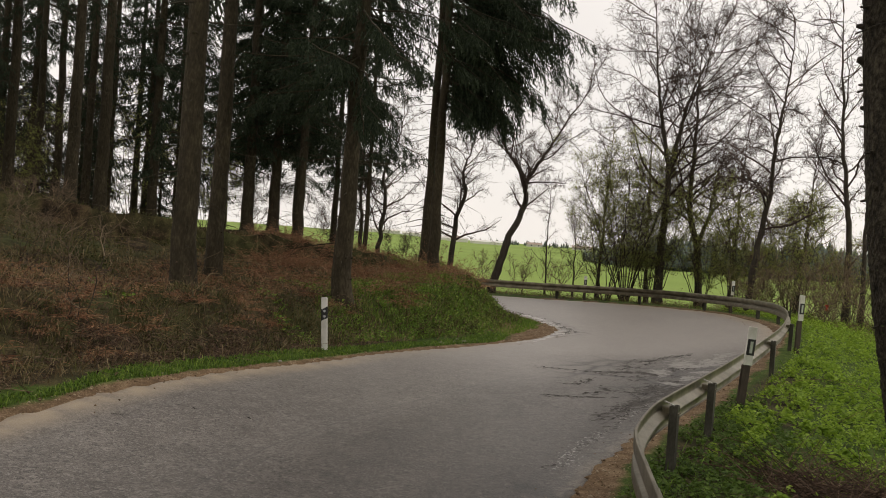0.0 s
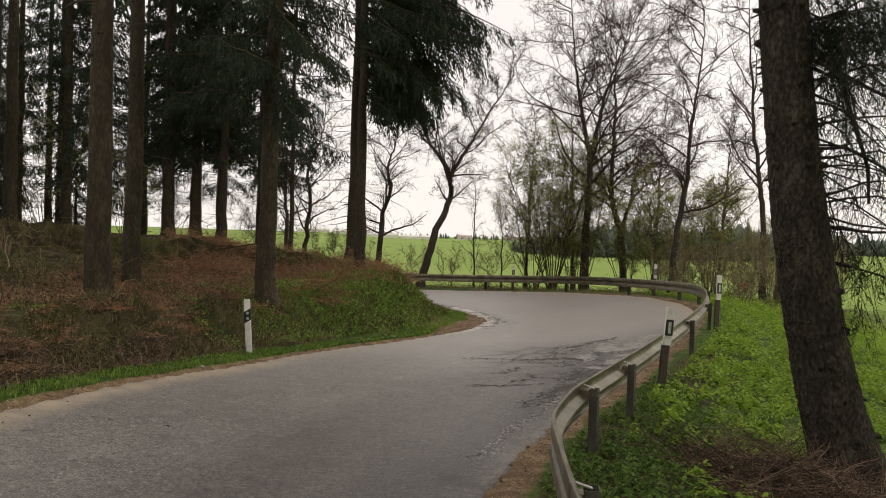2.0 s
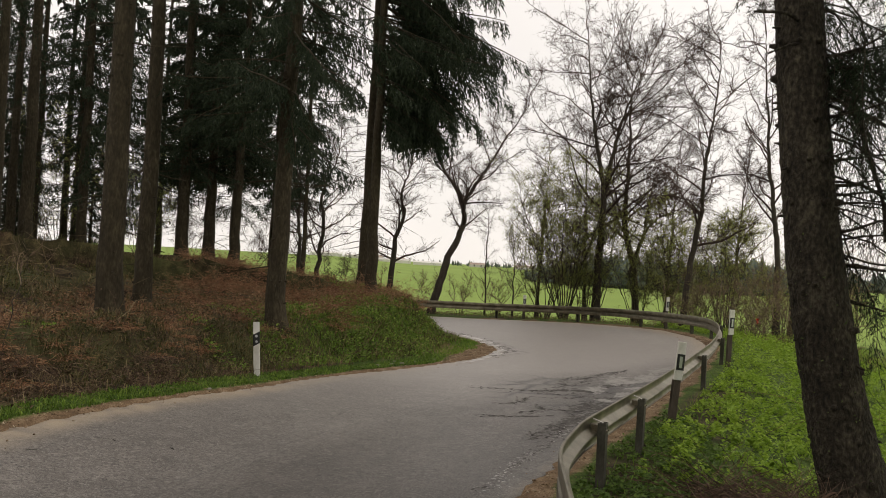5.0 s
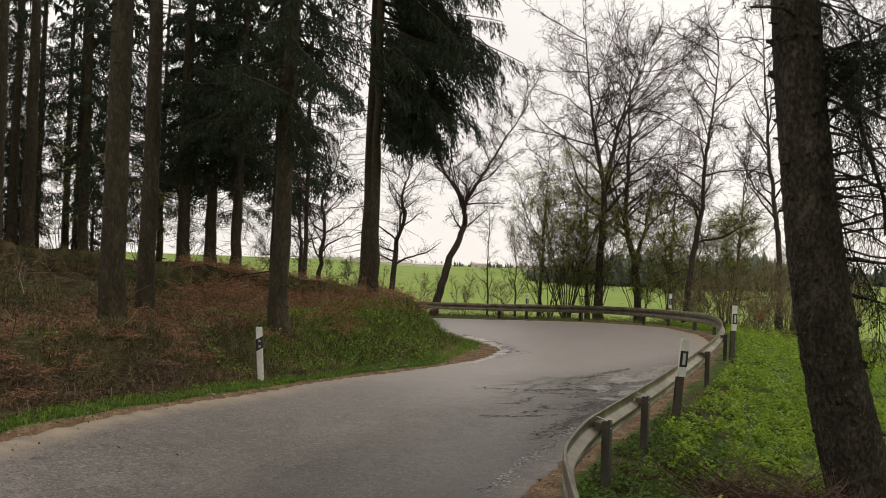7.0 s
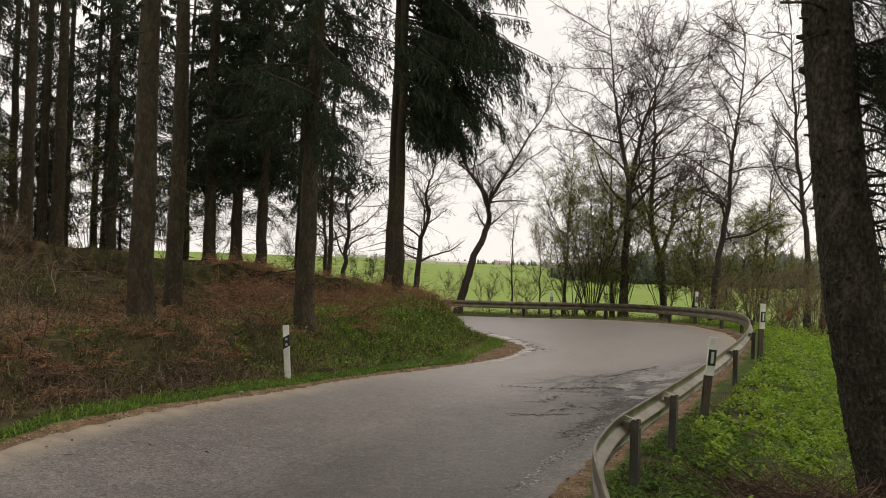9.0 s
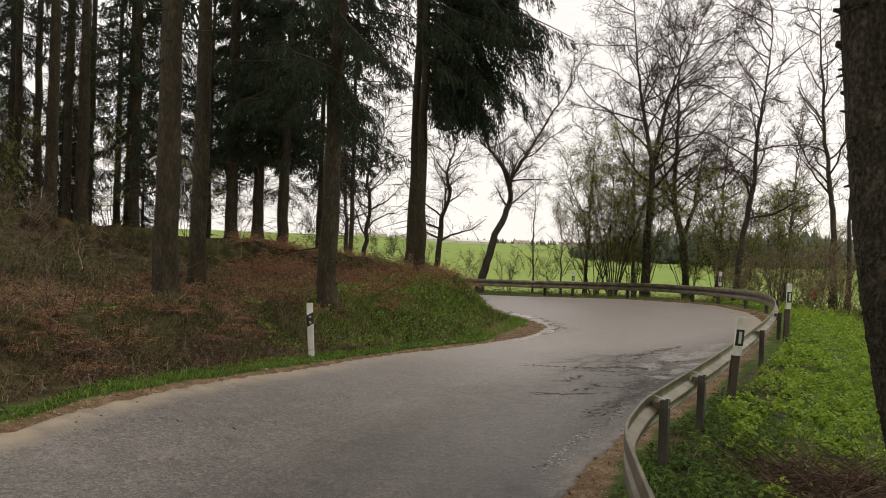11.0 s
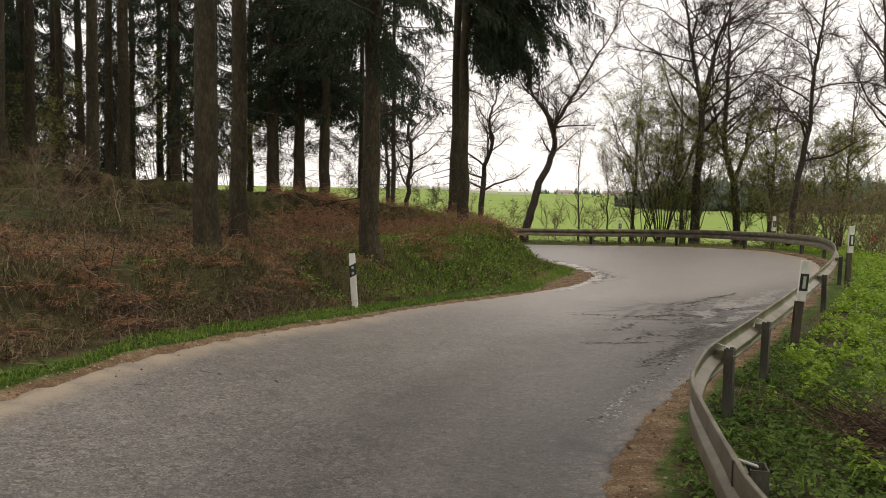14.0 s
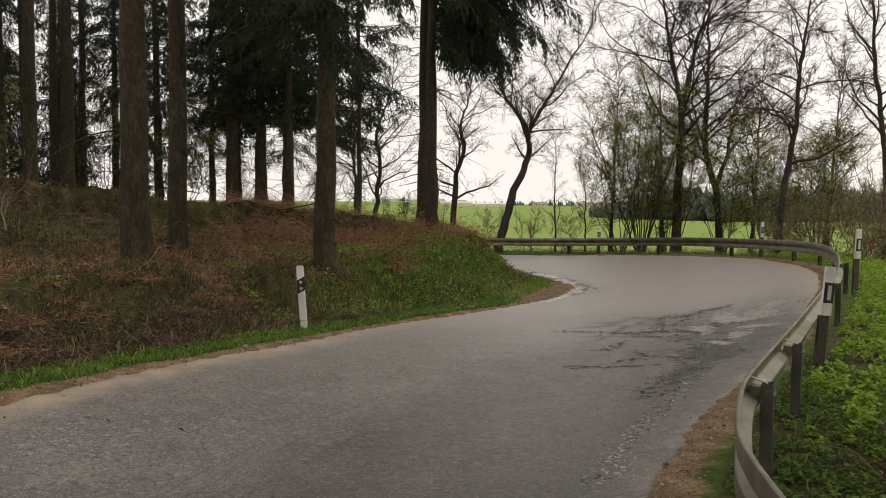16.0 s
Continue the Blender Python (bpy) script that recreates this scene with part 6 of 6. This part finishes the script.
shrub(10.9, 37, 5.6, 2.4, 9, 72, 0.6, SHRUB_LABELS["g"], 0.035, 1.7, 12, 0.624)
shrub(8.5, 37.4, 4.48, 1.5, 6, 76, 0.6, SHRUB_LABELS["g"], 0.03, 1.5, 10, 0.624)
shrub(15, 37, 6.272, 2, 6, 77, 0.6, SHRUB_LABELS["g"], 0.035, 1.7, 11, 0.585)
shrub(16.5, 34.5, 5.6, 1.9, 6, 71, 0.6, SHRUB_LABELS["g"], 0.035, 1.6, 11, 0.585)
shrub(11.6, 34.5, 4.032, 1.5, 6, 59, 0.6, SHRUB_LABELS["g"], 0.025, 1.3, 10, 0.585)
shrub(12, 28.5, 2.4, 1.3, 8, 56, 0.08, SHRUB_LABELS["b"], 0.02, 1, 10, 0.45)
shrub(13.6, 28, 3, 1.4, 8, 57, 0.08, SHRUB_LABELS["b"], 0.022, 1.1, 10, 0.45)
shrub(15.5, 28.5, 3.4, 1.5, 7, 58, 0.08, SHRUB_LABELS["b"], 0.025, 1.2, 10, 0.45)
shrub(14.6, 26.3, 2.8, 1.4, 8, 73, 0.08, SHRUB_LABELS["b"], 0.02, 1.1, 10, 0.45)
shrub(11.6, 31.5, 2.4, 1.2, 7, 75, 0.08, SHRUB_LABELS["b"], 0.018, 1, 9, 0.45)
shrub(12.9, 25.2, 1.8, 1.1, 7, 78, 0.08, SHRUB_LABELS["b"], 0.016, 0.8, 9, 0.39)
shrub(17.6, 31, 4.2, 1.8, 6, 60, 0.08, SHRUB_LABELS["b"], 0.03, 1.4, 11, 0.42)
shrub(11.55, 25.6, 1.5, 0.8, 7, 79, 0.08, SHRUB_LABELS["b"], 0.014, 0.7, 8, 0.39)
shrub(1.2, 39.6, 1.9, 1.1, 6, 61, 0.1, SHRUB_LABELS["r"], 0.016, 0.8, 8, 0.38)
shrub(-1.6, 41, 2.2, 1.3, 6, 62, 0.06, SHRUB_LABELS["r"], 0.016, 0.9, 8, 0.38)
shrub(3, 40, 1.7, 1.1, 6, 63, 0.1, SHRUB_LABELS["r"], 0.016, 0.8, 8, 0.38)
shrub(4.8, 39.6, 2.4, 1.2, 6, 80, 0.2, SHRUB_LABELS["r"], 0.018, 0.9, 8, 0.38)
shrub(-7, 44, 3.4, 1.7, 6, 64, 0, SHRUB_LABELS["f"], 0.02, 1.4, 9, 0.63)
shrub(-11.5, 45, 3.8, 1.9, 6, 65, 0, SHRUB_LABELS["f"], 0.02, 1.5, 9, 0.63)
shrub(-3.4, 46, 3, 1.6, 6, 81, 0, SHRUB_LABELS["f"], 0.02, 1.3, 9, 0.63)
shrub(-17, 31, 6, 2, 6, 66, 0.35, SHRUB_LABELS["w"], 0.03, 1.8, 10, 0.675)
shrub(-15, 36.5, 6.5, 2.2, 6, 67, 0.35, SHRUB_LABELS["w"], 0.03, 1.8, 10, 0.675)
shrub(-19.5, 34.5, 6.5, 2.2, 6, 82, 0.35, SHRUB_LABELS["w"], 0.03, 1.8, 10, 0.675)
shrub(-12.2, 38.5, 4.5, 1.8, 6, 83, 0.35, SHRUB_LABELS["w"], 0.025, 1.6, 10, 0.63)
shrub(12.3, 27.2, 2.2, 1.3, 9, 84, 0.08, SHRUB_LABELS["b"], 0.018, 1.0, 10, 0.46)
shrub(10.9, 29.4, 1.6, 1.0, 7, 88, 0.08, SHRUB_LABELS["b"], 0.014, 0.8, 9, 0.50)
shrub(-5.2, 10.4, 1.6, 0.7, 3, 68, 0.0, "thin leafless sapling on the bank", 0.012, 0.6, 4, 0.28, "sapling", 0.004)
shrub(-8.4, 15.0, 1.6, 0.9, 5, 69, 0.0, "thin leafless sapling on the bank", 0.009, 0.6, 6, 0.6, "sapling", 0.004)
shrub(-2.6, 29.0, 1.3, 1.0, 6, 70, 0.0, "low leafless shrub on the bank", 0.01, 0.6, 7, 0.6, "shrub", 0.005)


# ---- beside the old spruce: hanging boughs, brush heap ----
def old_spruce_boughs():
    rng = np.random.default_rng(81)
    wood, S, E, R = Tubes(), [], [], []
    for i in range(76):
        h = 2.2 + 5.5 * rng.random()
        az = math.radians(rng.uniform(-50, 35)) if i < 36 or i >= 46 else math.radians(rng.uniform(100, 190))
        if 36 <= i < 46:
            h = 5.6 + 2.0 * rng.random()
        if i >= 46:
            h = 4.4 + 3.0 * rng.random()
        if i >= 66:
            h = 2.3 + 2.2 * rng.random()
            az = math.radians(rng.uniform(-40, 30))
        c = np.array([*old_bend(h), h]) + 0.22 * np.array([math.cos(az), math.sin(az), 0])
        L = 1.0 + 1.7 * rng.random() if not 36 <= i < 46 else 0.4 + 0.5 * rng.random()
        pts = grown(rng, c, (math.cos(az), math.sin(az), rng.uniform(-0.35, 0.4)), L, 8, 0.24, -0.15)
        wood.add(pts, np.linspace(0.010 + 0.010 * rng.random() ** 3, 0.003, 8), 4)
        m = int((30 if h > 5 else 24) * L)
        u = rng.random(m) * 6.99
        k = u.astype(int)
        p = pts[k] + (u - k)[:, None] * (pts[k + 1] - pts[k])
        d = 0.5 * rng.standard_normal((m, 3)) + np.array([0, 0, -1.0])
        d /= np.linalg.norm(d, axis=1)[:, None]
        e = p + d * (0.2 + 0.5 * rng.random(m))[:, None]
        for a, b in zip(p[::2], e[::2]):
            wood.add(np.stack([a, (a + b) / 2 + rng.normal(0, 0.02, 3), b]), (0.004, 0.003, 0.002), 3)
        if i % 6 == 0 or h > 4.6:
            for q in range(20):
                f = 0.1 + 0.9 * rng.random(m)[:, None]
                s0 = p * (1 - f) + e * f
                dd = d + 0.7 * rng.standard_normal((m, 3))
                dd /= np.linalg.norm(dd, axis=1)[:, None]
                S.append(s0)
                E.append(s0 + dd * (0.04 + 0.07 * rng.random(m))[:, None])
                R.append(0.0025 + 0.003 * rng.random(m))
    # stout limbs, dead snags and a broken pair of stubs
    foot = np.array(old.matrix_world.translation)
    for pts, r in (([(4.35, 7.45, 4.05), (4.54, 7.30, 3.84), (4.69, 7.25, 3.68), (4.78, 7.23, 3.35), (4.87, 7.22, 3.08), (4.98, 7.20, 2.73), (5.01, 7.20, 2.36)], 0.034),
                   ([(4.66, 7.25, 3.70), (4.82, 7.20, 3.60), (5.03, 7.15, 3.48), (5.49, 7.10, 3.27), (5.90, 7.10, 2.93)], 0.024),
                   ([(4.35, 7.40, 3.87), (4.55, 7.25, 3.74), (4.76, 7.20, 3.55)], 0.028), ([(4.35, 7.40, 3.80), (4.53, 7.23, 3.66), (4.72, 7.18, 3.58)], 0.02),
                   ([(4.45, 7.40, 3.16), (4.66, 7.25, 3.19), (4.97, 7.20, 3.24), (5.49, 7.15, 3.27)], 0.017), ([(4.35, 7.40, 3.35), (4.86, 7.20, 3.97), (5.49, 7.10, 4.23)], 0.014),
                   ([(4.50, 7.40, 2.73), (4.92, 7.25, 2.75), (5.38, 7.20, 2.62)], 0.014), ([(4.24, 7.40, 4.51), (3.93, 7.25, 4.61), (3.57, 7.20, 4.59)], 0.026),
                   ([(4.24, 7.40, 4.38), (3.98, 7.25, 4.30), (3.73, 7.20, 4.18)], 0.018)):
        path = smooth_path(np.array(pts) - foot, 4)
        wood.add(path, np.linspace(r, r * 0.45, len(path)), 7, 0.06, rng)
    tagged(part("branchwork", wood.mesh("branchwork", M_BARK_DARK), M_BARK_DARK, old, "thin drooping half-bare boughs"), kind="stuff")
    fine = Tubes()
    fine.add_slivers(np.vstack(S), np.vstack(E), np.concatenate(R), rng)
    tagged(part("needles", fine.mesh("needles", M_NEEDLE, False), M_NEEDLE, old), kind="stuff")


old_spruce_boughs()


def trunk_ivy():
    rng = np.random.default_rng(83)
    h = 0.2 + 3.2 * rng.random(300) ** 1.3
    az = rng.random(300) * 6.283
    rr = 0.30 * (1 - h / 22) * np.interp(h, (0, 0.6, 1.2), (1.4, 1.1, 1.02)) + 0.02
    c = np.stack([old_bend(h)[0] + rr * np.cos(az), old_bend(h)[1] + rr * np.sin(az), h], 1)
    tagged(part("ivy", leaf_mesh("ivy", c, rng, 0.026, M_IVY, 1.5), M_IVY, old, "small pale green climbing leaves"), kind="stuff")


trunk_ivy()


def brush_heap():
    rng = np.random.default_rng(82)
    tubes = Tubes()
    for i in range(3400):
        px, py = 4.1 + 0.9 * rng.standard_normal(), 6.4 + 0.62 * rng.standard_normal()
        if px < 2.9 or py < 4.8:
            continue
        pz = gz_fast(px, py) + 0.36 * math.exp(-((px - 4.1) ** 2 + (py - 6.4) ** 2) / 1.1) * rng.random()
        az = rng.random() * 6.283
        pts = grown(rng, (px, py, pz), (math.cos(az), math.sin(az), 0.25 * rng.standard_normal() + 0.1), 0.25 + 0.6 * rng.random(), 4, 0.2, -0.07)
        pts[:, 2] = np.maximum(pts[:, 2], gz_fast(px, py) + 0.01)
        tubes.add(pts, np.linspace(0.0055, 0.002, 4), 3)
    stuff("brush_heap", tubes.mesh("brush_heap", M_BRUSH), "heap of dead brown spruce twigs below the trunk", "brushwood")
    stick = Tubes()
    z0 = gz(4.2, 6.9)
    stick.add(smooth_path([(3.85, 6.75, z0 + 0.05), (4.1, 6.8, z0 + 0.22), (4.4, 6.85, z0 + 0.42), (4.5, 6.9, z0 + 0.36)], 4), np.linspace(0.016, 0.008, 13), 6, 0.06, rng)
    t = new("broken_stick", stick.mesh("broken_stick", M_BRUSH))
    tagged(t, "pale broken branch leaning on the brush heap", "stick")


def gz_fast(x, y):
    return float(from_table(np.array([x]), np.array([y]))[0][0])



brush_heap()


def bramble_shoot(points, seed):
    rng = np.random.default_rng(seed)
    tb = Tubes()
    p = smooth_path(points, 5)
    tb.add(p, np.linspace(0.0045, 0.002, len(p)), 4)
    for k in range(2, len(p) - 1, 2):
        tb.add(grown(rng, p[k], rng.standard_normal(3), 0.12 + 0.2 * rng.random(), 4, 0.25, -0.05), (0.003, 0.0025, 0.002, 0.0015), 3)
    return tagged(new("bramble_shoot", tb.mesh("bramble_shoot", M_DRYGRASS)), "thin arching bramble shoot over the green slope", "bramble", "bramble shoots")


for k, (bx, by, ex, ey, top) in enumerate(((6.9, 11.0, 5.2, 12.6, 0.55), (6.4, 10.2, 5.3, 10.4, 0.5), (7.2, 9.6, 6.3, 11.6, 0.7), (6.0, 8.6, 5.4, 9.4, 0.4))):
    z0, z1 = gz(bx, by), gz(ex, ey)
    bramble_shoot([(bx, by, z0 - 0.02), (bx * 0.7 + ex * 0.3, by * 0.7 + ey * 0.3, z0 + top), (bx * 0.35 + ex * 0.65, by * 0.35 + ey * 0.65, (z0 + z1) / 2 + top * 0.9), (ex, ey, z1 + 0.12)], 90 + k)


# ---- stones and small things ----
def stone(x, y, size, seed):
    rng = np.random.default_rng(seed)
    bm = bmesh.new()
    bmesh.ops.create_icosphere(bm, subdivisions=2, radius=size)
    for v in bm.verts:
        v.co *= 1 + 0.28 * noise.noise(v.co * (1.6 / size) + Vector((seed, 0, 0)))
        v.co.z *= 0.55
    me = bpy.data.meshes.new("stone")
    bm.to_mesh(me)
    bm.free()
    me.materials.append(M_STONE)
    ob = new("stone", me)
    ob.matrix_world = pose(x, y, gz(x, y) + size * 0.25, 0, 0, rng.random() * 360)
    return tagged(ob, "pale rough stone at the road's edge", "stone", "stones at the road edge")


for k, (sx, sy, s) in enumerate(((0.28, 18.72, 0.075), (0.05, 18.5, 0.055), (-0.25, 18.05, 0.06), (0.1, 18.9, 0.045), (-1.4, 16.0, 0.035), (-2.75, 12.5, 0.035), (1.1, 20.1, 0.05), (-3.75, 9.9, 0.03), (-0.6, 17.5, 0.04), (0.6, 19.3, 0.05))):
    stone(sx, sy, s, 200 + k)

def shoulder_gravel():
    """Loose pebbles on the bare shoulders, eight triangles each."""
    rng = np.random.default_rng(210)
    x, y, z, di, do, road = scattered(rng, 150000, -5.5, 10, 3, 28)
    edge = np.where(di < do, di, do)
    tip = np.exp(-((x - 1.9) ** 2 + (y - 22.6) ** 2) / 1.6)
    keep = ((edge < 0.42) | ((tip > 0.35) & (di < 0.8))) & (rng.random(len(x)) < np.where(road, 0.008, 0.55) * ss(0.6, 0.1, edge))
    c = np.stack([x, y, np.where(road, road_z(x, y), z) + 0.003], 1)[keep]
    n = len(c)
    s = 0.006 + 0.016 * rng.random(n) ** 2.5
    oct_v = np.array([[1, 0, 0], [0, 1, 0], [-1, 0, 0], [0, -1, 0], [0, 0, 0.7], [0, 0, -0.7]])
    v = c[:, None, :] + oct_v[None] * s[:, None, None] * (0.6 + 0.8 * rng.random((n, 6, 1)))
    tri = np.array([[0, 1, 4], [1, 2, 4], [2, 3, 4], [3, 0, 4], [1, 0, 5], [2, 1, 5], [3, 2, 5], [0, 3, 5]])
    f = (np.arange(n)[:, None, None] * 6 + tri[None]).reshape(-1, 3)
    stuff("gravel", np_mesh("gravel", v.reshape(-1, 3), f, M_GRAVEL), "loose brown gravel on the road shoulders", "gravel")


shoulder_gravel()

# red marker tied in the shrubs
rb = bmesh.new()
bmesh.ops.create_grid(rb, x_segments=4, y_segments=5, size=0.5)
for v in rb.verts:
    v.co = Vector((v.co.x * 0.1, 0.03 * math.sin(v.co.y * 7 + v.co.x * 4), v.co.y * 0.16))
bmesh.ops.solidify(rb, geom=rb.faces[:], thickness=0.006)
rme = bpy.data.meshes.new("red_tag")
rb.to_mesh(rme)
rb.free()
rme.materials.append(M_RED)
red = tagged(new("red_tag", rme), "small red ribbon tied to a shrub", "ribbon")
red.matrix_world = pose(11.58, 25.5, 0.6, 0, 0, 15)


# ---- the distance ----
def far_wood(name, label, n, x0, x1, y0, y1, h0, h1, seed):
    rng = np.random.default_rng(seed)
    x, y = x0 + (x1 - x0) * rng.random(n), y0 + (y1 - y0) * rng.random(n)
    z = ground_at(x, y)[0] - 0.5
    h = (h0 + (h1 - h0) * rng.random(n)) * (0.85 + 0.22 * wave(x, y, 13, seed)) * (0.55 + 0.45 * ss(0, 0.3, (x - x0) / (x1 - x0)))
    # each tree: a stack of ragged tiers
    S, E, R = [], [], []
    for lo, hi, w in ((0.0, 0.6, 0.24), (0.15, 0.78, 0.2), (0.35, 1.0, 0.15)):
        for k in range(2):
            o = rng.normal(0, 0.25, (n, 2))
            S.append(np.stack([x + o[:, 0], y + o[:, 1], z + h * lo], 1))
            E.append(np.stack([x, y, z + h * (hi - 0.05 * k)], 1))
            R.append(h * w * (0.7 + 0.5 * rng.random(n)))
    stuff(name, spray_mesh(name, np.vstack(S), np.vstack(E), np.concatenate(R), M_FARWOOD, rng), label, "wood")


far_wood("far_wood", "dark conifer wood across the field", 620, 38, 122, 228, 262, 7.5, 11.5, 5)
far_wood("far_wood", "dark conifer wood on the horizon", 420, -80, 520, 900, 980, 4, 9, 6)
far_wood("far_wood", "dark conifer wood on the horizon", 300, 120, 300, 330, 380, 7, 11, 7)


def far_house(x, y, w, d, h, roof, turn, wall=None, label="small plastered farm building with a tiled roof"):
    z = gz(x, y) - 0.3
    t = thing("farm_building", x, y, z, label, "building", "farm buildings beyond the field", rz=turn)
    part("wall", box_bm(w, d, h), wall or M_FARWALL, t)
    bm = bmesh.new()
    o = 0.4
    a = [bm.verts.new(p) for p in ((-w / 2 - o, -d / 2 - o, h), (w / 2 + o, -d / 2 - o, h), (w / 2 + o, d / 2 + o, h), (-w / 2 - o, d / 2 + o, h), (-w / 2 - o, 0, h + roof), (w / 2 + o, 0, h + roof))]
    for f in ((0, 1, 5, 4), (2, 3, 4, 5), (0, 4, 3), (1, 2, 5), (3, 2, 1, 0)):
        bm.faces.new([a[i] for i in f])
    part("roof", bm, M_FARROOF if wall is None else M_FARWALL, t)
    for k in range(max(2, int(w / 5)) if wall is None else 0):
        wx = -w / 2 + (k + 0.5) * w / max(2, int(w / 5))
        part("window", box_bm(1.2, 0.1, 1.2), M_BLACK, t, "dark window").matrix_local = pose(wx, -d / 2 - 0.03, h * 0.45)
    return t


far_house(-30, 760, 18, 10, 2.6, 2.0, 8)
far_house(-8, 790, 14, 9, 2.6, 2.0, -12)
far_house(70, 820, 14, 9, 2.6, 2.0, 5)
far_house(118, 830, 20, 10, 2.6, 2.0, -6)
for k in range(4):
    far_house(-60 + 26 * k, 640, 24, 8, 2.2, 1.3, 2, M_WHITE, "long pale greenhouse beyond the field")
